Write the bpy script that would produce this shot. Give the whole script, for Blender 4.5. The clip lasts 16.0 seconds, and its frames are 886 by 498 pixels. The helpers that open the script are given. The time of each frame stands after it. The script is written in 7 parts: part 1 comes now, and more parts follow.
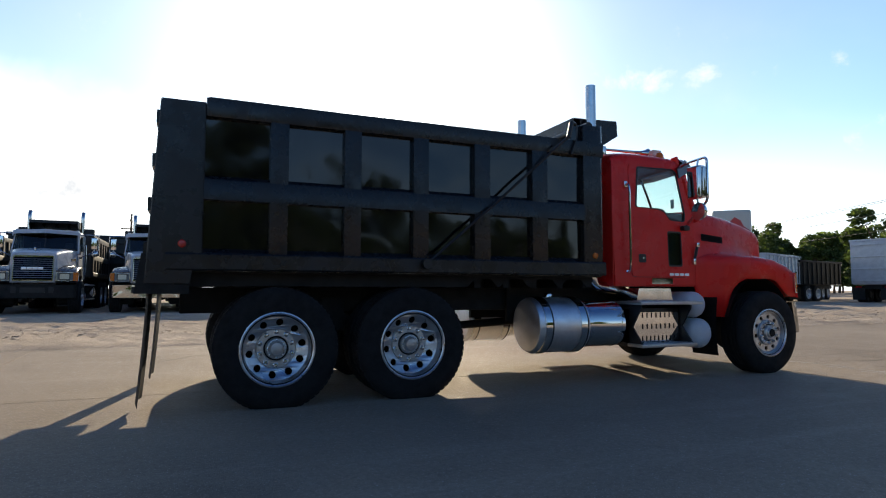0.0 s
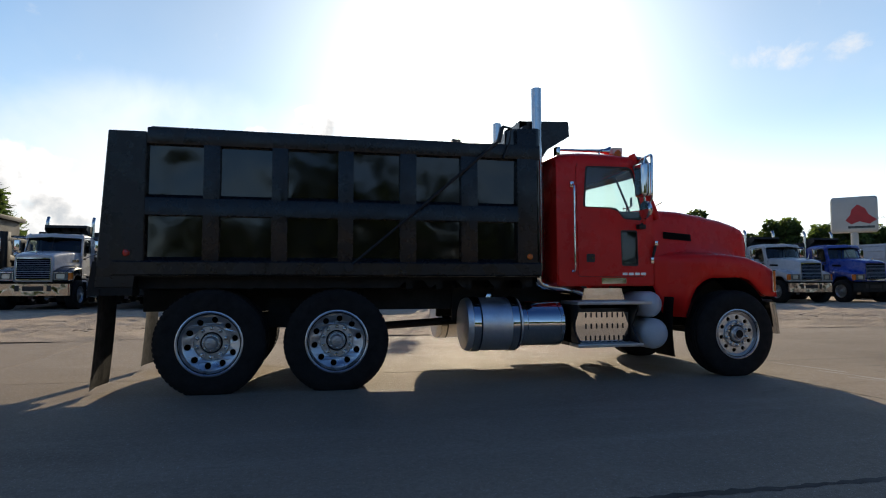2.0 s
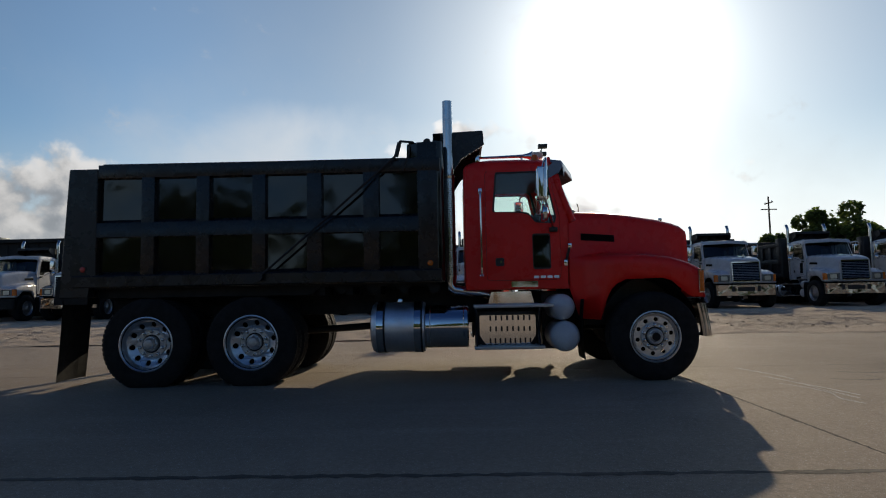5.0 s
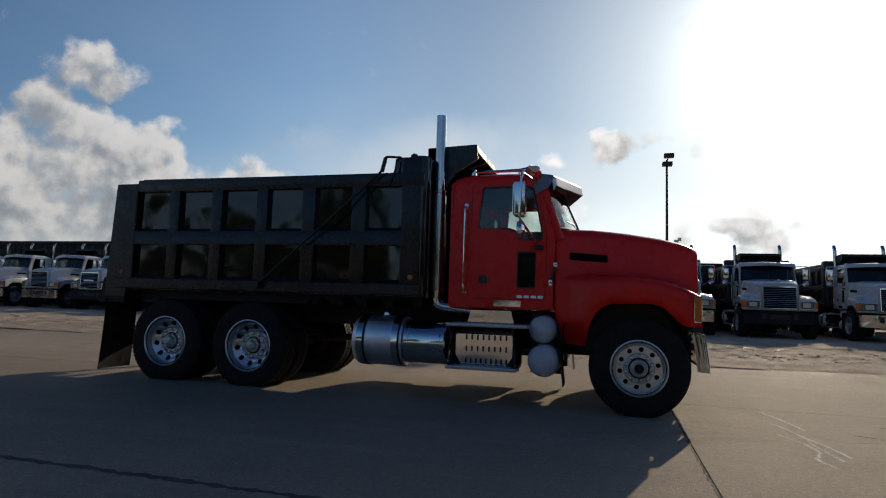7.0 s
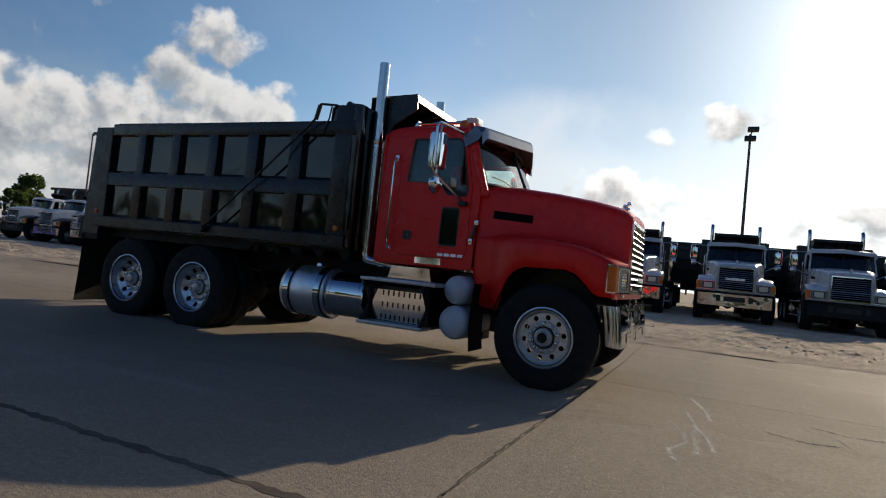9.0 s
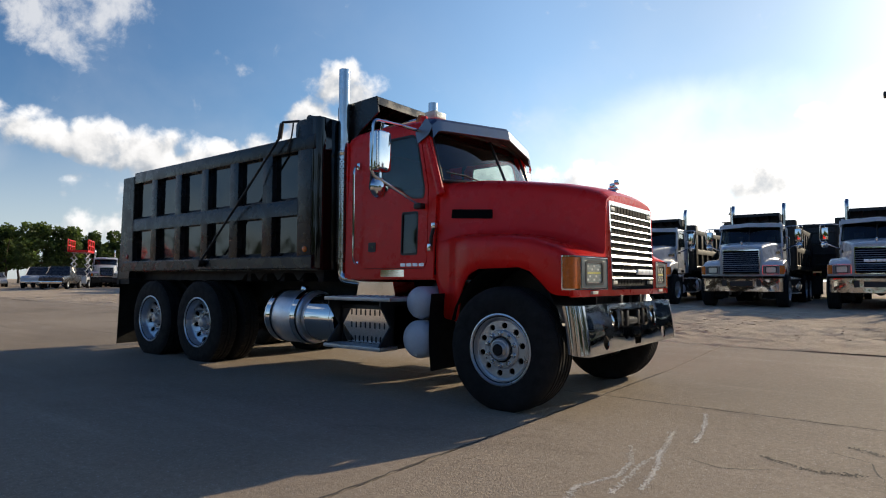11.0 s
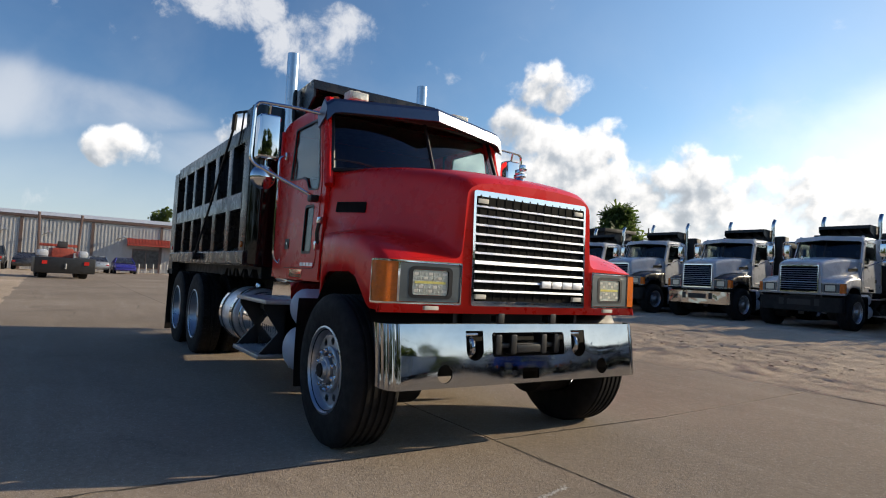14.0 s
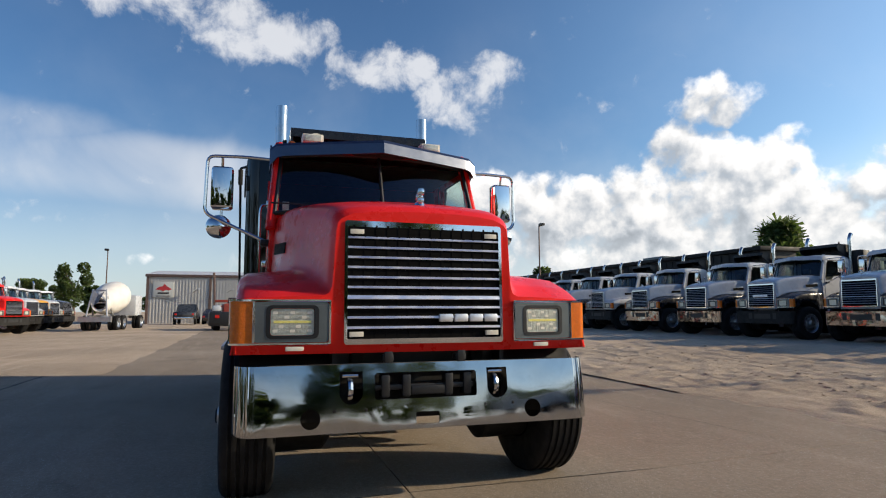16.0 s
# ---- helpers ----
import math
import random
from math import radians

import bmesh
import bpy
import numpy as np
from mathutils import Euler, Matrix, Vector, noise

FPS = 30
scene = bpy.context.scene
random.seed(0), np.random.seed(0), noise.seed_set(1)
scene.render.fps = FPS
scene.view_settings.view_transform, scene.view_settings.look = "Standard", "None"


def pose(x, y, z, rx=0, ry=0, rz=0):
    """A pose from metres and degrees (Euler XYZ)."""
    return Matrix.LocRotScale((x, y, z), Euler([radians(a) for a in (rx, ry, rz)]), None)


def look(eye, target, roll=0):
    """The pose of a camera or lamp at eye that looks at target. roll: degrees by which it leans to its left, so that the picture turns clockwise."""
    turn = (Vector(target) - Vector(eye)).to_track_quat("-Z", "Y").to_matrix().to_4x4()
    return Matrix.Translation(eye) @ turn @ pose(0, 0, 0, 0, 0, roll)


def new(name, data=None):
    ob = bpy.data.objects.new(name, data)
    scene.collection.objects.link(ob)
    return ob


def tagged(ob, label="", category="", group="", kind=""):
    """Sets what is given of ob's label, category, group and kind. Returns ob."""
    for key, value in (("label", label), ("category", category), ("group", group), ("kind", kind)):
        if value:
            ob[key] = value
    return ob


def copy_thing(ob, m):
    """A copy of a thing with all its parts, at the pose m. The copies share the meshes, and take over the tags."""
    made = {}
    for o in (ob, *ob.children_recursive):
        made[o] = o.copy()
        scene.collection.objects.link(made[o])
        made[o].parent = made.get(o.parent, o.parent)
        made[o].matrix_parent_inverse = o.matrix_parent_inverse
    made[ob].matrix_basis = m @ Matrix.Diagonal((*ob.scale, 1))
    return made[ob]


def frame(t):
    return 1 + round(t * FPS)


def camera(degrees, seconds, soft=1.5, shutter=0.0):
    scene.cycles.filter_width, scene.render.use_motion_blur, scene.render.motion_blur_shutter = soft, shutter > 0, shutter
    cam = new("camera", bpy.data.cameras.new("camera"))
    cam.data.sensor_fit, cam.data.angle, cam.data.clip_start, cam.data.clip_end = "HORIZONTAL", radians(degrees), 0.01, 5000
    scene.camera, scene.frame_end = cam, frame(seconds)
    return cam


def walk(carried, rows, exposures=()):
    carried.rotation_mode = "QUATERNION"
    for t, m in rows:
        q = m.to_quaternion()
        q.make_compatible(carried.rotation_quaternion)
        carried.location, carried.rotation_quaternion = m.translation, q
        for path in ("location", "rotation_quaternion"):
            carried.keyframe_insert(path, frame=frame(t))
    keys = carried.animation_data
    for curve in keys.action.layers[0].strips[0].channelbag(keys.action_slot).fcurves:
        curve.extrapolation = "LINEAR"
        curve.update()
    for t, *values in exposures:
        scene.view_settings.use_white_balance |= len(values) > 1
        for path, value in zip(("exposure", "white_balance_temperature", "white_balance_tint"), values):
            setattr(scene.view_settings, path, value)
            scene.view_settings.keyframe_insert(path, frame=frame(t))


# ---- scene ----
cam = camera(73.2, 16.0, soft=1.1)
PATH = [
    (0, (-6.994, -6.917, 1.04), (-6.222, -5.077, 1.176), 0.1),
    (0.5, (-6.553, -7.259, 1.027), (-5.847, -5.393, 1.164), -1.8),
    (1, (-6.099, -7.539, 1.01), (-5.256, -5.727, 1.088), 1.1),
    (1.5, (-5.639, -7.713, 1.085), (-5.018, -5.815, 1.21), -0.7),
    (2, (-5.144, -7.921, 1.101), (-4.734, -5.967, 1.222), -0.1),
    (2.5, (-4.644, -8.021, 1.073), (-4.301, -6.052, 1.138), 0.6),
    (3, (-4.189, -8.139, 1.052), (-3.933, -6.161, 1.195), -2.0),
    (3.2, (-3.987, -8.227, 1.05), (-3.763, -6.244, 1.182), -1.9),
    (5.3, (-2.023, -8.642, 1.048), (-2.219, -6.657, 1.199), -0.5),
    (5.5, (-1.806, -8.581, 1.08), (-2.123, -6.609, 1.181), 0.2),
    (6, (-1.283, -8.569, 1.069), (-1.677, -6.624, 1.322), -0.2),
    (6.5, (-0.779, -8.482, 1.092), (-1.327, -6.572, 1.321), 1.2),
    (7, (-0.259, -8.264, 1.134), (-0.805, -6.349, 1.314), 1.8),
    (7.5, (0.267, -8.113, 1.115), (-0.395, -6.244, 1.374), 1.1),
    (8, (0.719, -7.914, 1.087), (0.013, -6.049, 1.235), 1.5),
    (8.2, (0.92, -7.809, 1.085), (0.19, -5.95, 1.185), 5.6),
    (10.3, (2.431, -6.245, 1.093), (1.305, -4.597, 1.214), 0.3),
    (10.5, (2.573, -6.097, 1.122), (1.376, -4.501, 1.262), 0.5),
    (11, (2.822, -5.696, 1.082), (1.598, -4.118, 1.186), 0.2),
    (11.5, (3.038, -5.272, 1.12), (1.713, -3.778, 1.24), -0.1),
    (12, (3.298, -4.865, 1.157), (1.841, -3.503, 1.307), 1.7),
    (12.5, (3.447, -4.357, 1.156), (1.96, -3.027, 1.299), 3.2),
    (13, (3.633, -3.9, 1.191), (2.155, -2.57, 1.402), 1.5),
    (13.5, (3.897, -3.476, 1.212), (2.303, -2.283, 1.397), 2.3),
    (14, (4.061, -2.988, 1.19), (2.392, -1.889, 1.283), 3.0),
    (14.5, (4.221, -2.52, 1.174), (2.511, -1.494, 1.333), 1.3),
    (15, (4.392, -2.086, 1.217), (2.586, -1.242, 1.377), 1.9),
    (15.5, (4.461, -1.573, 1.229), (2.6, -0.859, 1.389), 2.8),
    (16, (4.603, -1.12, 1.217), (2.708, -0.514, 1.422), -0.1),
]
SUN_AZ, SUN_EL = 15.6, 21.6   # degrees from +y towards +x, and above the horizon
walk(cam, [(t, look(eye, target, roll)) for t, eye, target, roll in PATH],
     exposures=[(0, 0.40), (1.5, 0.15), (3.2, -0.24), (5.3, -0.66), (8.2, -0.60), (10.3, 0.08), (16, 0.20)])

# ---- world and sun ----
sun_dir = Vector((math.sin(radians(SUN_AZ)) * math.cos(radians(SUN_EL)), math.cos(radians(SUN_AZ)) * math.cos(radians(SUN_EL)), math.sin(radians(SUN_EL))))


class Nodes:
    """Short way to wire shader nodes."""

    def __init__(self, tree):
        self.tree = tree
        tree.nodes.clear()

    def add(self, kind):
        return self.tree.nodes.new(kind)

    def put(self, socket, value):
        if isinstance(value, bpy.types.NodeSocket):
            self.tree.links.new(value, socket)
        else:
            socket.default_value = value

    def math(self, op, a, b=0.0, clamp=False):
        n = self.add("ShaderNodeMath")
        n.operation, n.use_clamp = op, clamp
        self.put(n.inputs[0], a)
        self.put(n.inputs[1], b)
        return n.outputs[0]

    def dot(self, a, b):
        n = self.add("ShaderNodeVectorMath")
        n.operation = "DOT_PRODUCT"
        self.put(n.inputs[0], a)
        self.put(n.inputs[1], b)
        return n.outputs["Value"]

    def noise(self, vector, scale, detail=4.0, rough=0.5, distortion=0.0):
        n = self.add("ShaderNodeTexNoise")
        self.put(n.inputs["Vector"], vector)
        n.inputs["Scale"].default_value = scale
        n.inputs["Detail"].default_value = detail
        n.inputs["Roughness"].default_value = rough
        n.inputs["Distortion"].default_value = distortion
        return n.outputs["Fac"]

    def ramp(self, fac, lo, hi, a=0.0, b=1.0):
        n = self.add("ShaderNodeMapRange")
        n.interpolation_type = "SMOOTHSTEP"
        self.put(n.inputs["Value"], fac)
        self.put(n.inputs["From Min"], lo)
        self.put(n.inputs["From Max"], hi)
        self.put(n.inputs["To Min"], a)
        self.put(n.inputs["To Max"], b)
        return n.outputs["Result"]

    def mix(self, fac, a, b, kind="MIX"):
        n = self.add("ShaderNodeMix")
        n.data_type, n.blend_type = "RGBA", kind
        self.put(n.inputs[0], fac)
        self.put(n.inputs[6], a)
        self.put(n.inputs[7], b)
        return n.outputs[2]


def rgb(r, g, b):
    return (r, g, b, 1.0)


world = bpy.data.worlds.new("sky")
scene.world = world
world.use_nodes = True
w = Nodes(world.node_tree)
d = w.add("ShaderNodeTexCoord").outputs["Generated"]
sky = w.add("ShaderNodeTexSky")
sky.sky_type, sky.sun_disc, sky.sun_elevation, sky.sun_rotation = "NISHITA", False, radians(SUN_EL), radians(SUN_AZ)
sky.air_density, sky.dust_density, sky.ozone_density = 1.0, 0.6, 1.6
split = w.add("ShaderNodeSeparateXYZ")
w.put(split.inputs[0], d)
up = split.outputs["Z"]
near_sun = w.dot(d, tuple(sun_dir))
# clouds: soft patches by compass angle and height, broken up by noise
CUMULUS = [(-44, 3, 30, 8, 0.80), (-51, 11.5, 6, 5.5, 0.72), (-43, 10.5, 6, 5.0, 0.72), (-60, 8.5, 6, 4.0, 0.70), (-35, 9, 9, 4.5, 0.68), (-25, 7, 10, 5, 0.62), (-47, 18.2, 4.0, 2.6, 0.60),
           (-65, 11.4, 6, 2.6, 0.66), (-74, 12, 4.5, 2.4, 0.50), (-85, 9.6, 3.6, 2.2, 0.60), (-99.5, 4.4, 1.5, 0.9, 0.5), (-10, 6, 12, 5, 0.55), (2.5, 14.6, 6.0, 2.4, 0.56), (-5.4, 13.6, 2, 1.3, 0.5), (26, 10, 4, 1.6, 0.5), (8, 6, 12, 3, 0.5)]
WISPS = [(-106, 28, 13, 4.0, 0.95), (-91, 24.8, 9, 3.0, 0.95), (-79, 22.6, 7, 2.4, 0.95), (-71, 19.8, 4.5, 3.2, 0.9), (-67, 22.5, 3.5, 1.8, 0.75), (44, 18.6, 6, 1.2, 0.5), (-106, 8, 7, 1.0, 0.5)]
BANKS = [(-101, 12, 17, 3.4, 0.95), (-112, 14.5, 12, 3.0, 0.9), (-88, 12.5, 9, 2.6, 0.8), (-80, 9.5, 8, 2.4, 0.7), (-12, 12.5, 24, 5.5, 0.85)]


def compass(v):
    sp = w.add("ShaderNodeSeparateXYZ")
    w.put(sp.inputs[0], v)
    x, y, z = sp.outputs
    az = w.math("MULTIPLY", w.math("ARCTAN2", x, y), 180 / math.pi)
    flat = w.math("SQRT", w.math("ADD", w.math("MULTIPLY", x, x), w.math("MULTIPLY", y, y)))
    el = w.math("MULTIPLY", w.math("ARCTAN2", z, flat), 180 / math.pi)
    return az, el


def patches(az, el, rows):
    total = None
    for a, e, sa, se, k in rows:
        u = w.math("DIVIDE", w.math("SUBTRACT", az, a), sa)
        v = w.math("DIVIDE", w.math("SUBTRACT", el, e), se)
        r2 = w.math("ADD", w.math("MULTIPLY", u, u), w.math("MULTIPLY", v, v))
        m = w.math("MULTIPLY", w.ramp(r2, 1.7, 0.05), k)
        total = m if total is None else w.math("MAXIMUM", total, m)
    return total


def cumulus(v):
    az, el = compass(v)
    n = w.math("ADD", w.math("MULTIPLY", w.noise(v, 8.0, 3, 0.5), 0.52), w.math("MULTIPLY", w.noise(v, 22.0, 8, 0.52, 0.1), 0.48))
    cover = patches(az, el, CUMULUS)
    return w.math("SUBTRACT", w.math("ADD", cover, w.math("MULTIPLY", w.math("SUBTRACT", n, 0.5), 2.5)), w.ramp(cover, 0.02, 0.2, 0.5, 0.0))


az, el = compass(d)
body = cumulus(d)
toward = w.add("ShaderNodeVectorMath")
toward.operation = "ADD"
w.put(toward.inputs[0], d)
toward.inputs[1].default_value = tuple((sun_dir + Vector((0, 0, 1.2))).normalized() * 0.022)
lit = w.math("SUBTRACT", body, cumulus(toward.outputs[0]))
puff = w.math("MULTIPLY", w.ramp(body, 0.36, 0.66), w.ramp(up, -0.02, 0.03))
thin = w.noise(d, 17.0, 9, 0.62, 0.25)
wisp = w.ramp(w.math("ADD", patches(az, el, WISPS), w.math("MULTIPLY", w.math("SUBTRACT", thin, 0.5), 3.0)), 0.35, 1.15)
bank = w.ramp(w.math("ADD", patches(az, el, BANKS), w.math("MULTIPLY", w.math("SUBTRACT", w.noise(d, 6.0, 7, 0.5, 0.4), 0.5), 1.5)), 0.30, 1.25)
veil = w.math("MULTIPLY", w.ramp(w.noise(d, 3.0, 6, 0.55, 0.3), 0.42, 0.75), w.math("MULTIPLY", w.ramp(up, 0.55, 0.1, 0.0, 0.34), w.ramp(near_sun, -0.2, 0.85, 0.45, 1.0)))
haze = w.math("ADD", w.math("MULTIPLY", w.ramp(up, 0.26, 0.0), w.ramp(near_sun, -0.3, 0.9, 0.52, 1.0)), w.ramp(near_sun, 0.92, 0.998, 0.0, 0.16), True)
sunward = w.math("MAXIMUM", near_sun, 0.0)
wide_glow = w.math("MULTIPLY", w.math("POWER", sunward, 6.0), 0.25)
close_glow = w.math("MULTIPLY", w.math("POWER", sunward, 140.0), 2.2)
cloud_light = w.math("ADD", w.ramp(lit, -0.30, 0.32, 0.40, 1.08), w.ramp(body, 0.45, 1.2, 0.14, -0.10))
cloud_light = w.math("SUBTRACT", cloud_light, w.ramp(near_sun, 0.90, 0.985, 0.0, 0.14))
cloud_light = w.math("MULTIPLY", cloud_light, w.ramp(near_sun, 0.55, 0.97, 1.0, 1.55))
cloud_col = w.mix(1.0, w.mix(w.ramp(cloud_light, 0.45, 1.0), rgb(9.4, 10.1, 11.0), rgb(10.4, 10.2, 10.0)), cloud_light, "MULTIPLY")
zenith = w.mix(w.ramp(up, 0.42, 0.85), rgb(1, 1, 1), rgb(0.36, 0.47, 0.70))
blue = w.mix(1.0, sky.outputs[0], w.mix(w.ramp(near_sun, 0.05, 0.85), rgb(0.68, 0.97, 1.26), rgb(1.50, 1.74, 1.86)), "MULTIPLY")
blue = w.mix(1.0, blue, zenith, "MULTIPLY")
blue = w.mix(1.0, blue, w.ramp(near_sun, 0.72, 0.97, 1.0, 0.68), "MULTIPLY")
c = w.mix(haze, blue, w.mix(w.ramp(near_sun, 0.5, 0.99), rgb(8.6, 9.0, 9.3), rgb(18.0, 18.4, 18.8)))
c = w.mix(veil, c, rgb(8.8, 9.0, 9.2))
c = w.mix(w.math("MULTIPLY", bank, 0.68), c, w.mix(w.ramp(near_sun, 0.5, 0.95), rgb(8.0, 8.3, 8.8), rgb(13.0, 13.4, 13.8)))
c = w.mix(w.math("MULTIPLY", wisp, 0.75), c, rgb(9.6, 9.6, 9.7))
c = w.mix(1.0, c, w.mix(1.0, rgb(7.6, 8.6, 9.2), wide_glow, "MULTIPLY"), "ADD")
c = w.mix(1.0, c, w.mix(1.0, rgb(10.0, 9.8, 9.4), close_glow, "MULTIPLY"), "ADD")
c = w.mix(w.math("MULTIPLY", puff, w.ramp(up, 0.02, 0.13, 0.62, 0.95)), c, cloud_col)
bg = w.add("ShaderNodeBackground")
w.put(bg.inputs["Color"], c)
bg.inputs["Strength"].default_value = 0.085
w.put(w.add("ShaderNodeOutputWorld").inputs["Surface"], bg.outputs[0])

sun_data = bpy.data.lights.new("sun", "SUN")
sun_data.energy, sun_data.angle, sun_data.color = 4.3, radians(0.55), (1.0, 0.84, 0.61)
sun = new("sun", sun_data)
sun.matrix_world = look(sun_dir * 60, (0, 0, 0))


# ---- materials ----
def surface(name, base, rough=0.5, metal=0.0, vary=0.15, scale=3.0, bump=0.0, bump_scale=40.0, tint=None, tint_at=(0.5, 0.7), rough_vary=0.1, coat=0.0, emit=None, per_piece=0.0, spec=0.5, deep=0.01):
    m = bpy.data.materials.new(name)
    m.use_nodes = True
    n = Nodes(m.node_tree)
    b = n.add("ShaderNodeBsdfPrincipled")
    o = n.add("ShaderNodeTexCoord").outputs["Object"]
    big = n.noise(o, scale, 5, 0.6)
    fine = n.noise(o, scale * 9, 4, 0.6)
    dark = tuple(v * (1 - vary) for v in base)
    light = tuple(min(1.0, v * (1 + vary)) for v in base)
    c = n.mix(n.ramp(n.math("ADD", n.math("MULTIPLY", big, 0.7), n.math("MULTIPLY", fine, 0.3)), 0.3, 0.7), rgb(*dark), rgb(*light))
    if tint:
        c = n.mix(n.ramp(n.noise(o, scale * 0.45, 8, 0.65, 0.4), *tint_at), c, rgb(*tint))
    if per_piece:
        r = n.add("ShaderNodeObjectInfo").outputs["Random"]
        c = n.mix(1.0, c, n.math("ADD", n.math("MULTIPLY", r, per_piece), 1 - per_piece / 2), "MULTIPLY")
    n.put(b.inputs["Base Color"], c)
    n.put(b.inputs["Roughness"], n.ramp(n.noise(o, scale * 2.3, 6, 0.6), 0.3, 0.75, max(0.02, rough - rough_vary), min(1.0, rough + rough_vary)))
    b.inputs["Metallic"].default_value = metal
    b.inputs["Specular IOR Level"].default_value = 0.3 if rough > 0.8 else spec
    b.inputs["Coat Weight"].default_value = coat
    b.inputs["Coat Roughness"].default_value = 0.12
    if emit:
        b.inputs["Emission Color"].default_value = rgb(*emit[0])
        b.inputs["Emission Strength"].default_value = emit[1]
    if bump:
        bp = n.add("ShaderNodeBump")
        bp.inputs["Strength"].default_value = bump
        bp.inputs["Distance"].default_value = deep
        n.put(bp.inputs["Height"], n.noise(o, bump_scale, 6 if deep < 0.02 else 1.5, 0.6 if deep < 0.02 else 0.35))
        n.put(b.inputs["Normal"], bp.outputs[0])
    n.put(n.add("ShaderNodeOutputMaterial").inputs["Surface"], b.outputs[0])
    return m


def pane_glass(name, tint, gloss=0.02, base=0.05):
    m = bpy.data.materials.new(name)
    m.use_nodes = True
    n = Nodes(m.node_tree)
    clear = n.add("ShaderNodeBsdfTransparent")
    clear.inputs["Color"].default_value = rgb(*tint)
    shine = n.add("ShaderNodeBsdfGlossy")
    shine.inputs["Roughness"].default_value = gloss
    lw = n.add("ShaderNodeLayerWeight")
    lw.inputs["Blend"].default_value = 0.5
    mx = n.add("ShaderNodeMixShader")
    n.put(mx.inputs[0], n.math("ADD", n.math("MULTIPLY", n.math("POWER", lw.outputs["Facing"], 5.0), 0.9), base))
    n.put(mx.inputs[1], clear.outputs[0])
    n.put(mx.inputs[2], shine.outputs[0])
    n.put(n.add("ShaderNodeOutputMaterial").inputs["Surface"], mx.outputs[0])
    return m


M = {}
M["red"] = surface("red_paint", (0.80, 0.020, 0.015), 0.30, 0, 0.06, 1.4, 0.02, 90, rough_vary=0.06, spec=0.30)
M["white"] = surface("white_paint", (0.52, 0.545, 0.58), 0.3, 0, 0.06, 1.5, coat=0.4)
M["cream"] = surface("cream_paint", (0.70, 0.67, 0.58), 0.35, 0, 0.08, 1.5, coat=0.3)
M["navy"] = surface("dark_fender_paint", (0.012, 0.014, 0.02), 0.3, 0, 0.2, 2, coat=0.4)
M["blue"] = surface("blue_paint", (0.02, 0.06, 0.34), 0.3, 0, 0.1, 2, coat=0.4)
M["yellow"] = surface("yellow_paint", (0.75, 0.36, 0.03), 0.35, 0, 0.08, 2, coat=0.3)
M["bedpaint"] = surface("black_gloss_enamel", (0.010, 0.0115, 0.0135), 0.30, 0, 0.4, 2.2, 0.05, 30, tint=(0.014, 0.015, 0.016), tint_at=(0.56, 0.85), rough_vary=0.12, spec=0.42)
M["panel"] = surface("black_gloss_sheet", (0.004, 0.0043, 0.0048), 0.08, 0, 0.4, 2.0, 0.5, 1.5, tint=(0.008, 0.0085, 0.009), tint_at=(0.6, 0.85), rough_vary=0.03, spec=0.62, deep=0.05)
M["rowbed"] = surface("black_bed_paint", (0.010, 0.010, 0.011), 0.55, 0, 0.4, 3, 0.1, 40, tint=(0.028, 0.026, 0.024), tint_at=(0.58, 0.85))
M["chassis"] = surface("black_chassis_paint", (0.012, 0.0115, 0.011), 0.65, 0, 0.4, 4, 0.1, 60, tint=(0.04, 0.034, 0.028), tint_at=(0.58, 0.85), spec=0.3)
M["plastic"] = surface("black_plastic", (0.012, 0.012, 0.013), 0.45, 0, 0.25, 8, 0.05, 120)
M["rubber"] = surface("tyre_rubber", (0.011, 0.011, 0.0115), 0.78, 0, 0.35, 6, 0.15, 80, tint=(0.026, 0.024, 0.022), tint_at=(0.58, 0.85), spec=0.25)
M["flap"] = surface("mud_flap_rubber", (0.010, 0.010, 0.010), 0.7, 0, 0.4, 5, 0.1, 50, tint=(0.03, 0.027, 0.024), tint_at=(0.6, 0.85))
M["chrome"] = surface("chrome", (0.72, 0.73, 0.74), 0.07, 1.0, 0.04, 3, 0.03, 4, rough_vary=0.04)
M["visorsteel"] = surface("brushed_visor_steel", (0.17, 0.185, 0.22), 0.34, 1.0, 0.08, 3, 0.03, 20, rough_vary=0.05)
M["bumper"] = surface("polished_bumper_steel", (0.46, 0.455, 0.445), 0.06, 1.0, 0.08, 2, 0.5, 2.2, rough_vary=0.045, deep=0.03)
M["alloy"] = surface("polished_wheel_alloy", (0.62, 0.64, 0.67), 0.36, 1.0, 0.1, 6, 0.03, 60)
M["tank"] = surface("brushed_aluminium", (0.86, 0.87, 0.90), 0.46, 1.0, 0.08, 4, 0.03, 90)
M["cast"] = surface("dull_aluminium", (0.52, 0.52, 0.52), 0.45, 0.9, 0.12, 5, 0.05, 70)
M["steel"] = surface("stack_steel", (0.60, 0.61, 0.62), 0.16, 1.0, 0.08, 4, 0.03, 20)
M["airtank"] = surface("white_tank_enamel", (0.56, 0.58, 0.63), 0.4, 0, 0.08, 5)
M["bezel"] = surface("grey_bezel", (0.12, 0.14, 0.145), 0.4, 0.3, 0.1, 6)
M["lens"] = surface("clear_lamp_lens", (0.62, 0.62, 0.52), 0.12, 0.35, 0.15, 40, 0.6, 70, coat=0.6)
M["yellow_bar"] = surface("yellow_lamp_bar", (0.78, 0.70, 0.20), 0.3, 0, 0.1, 20)
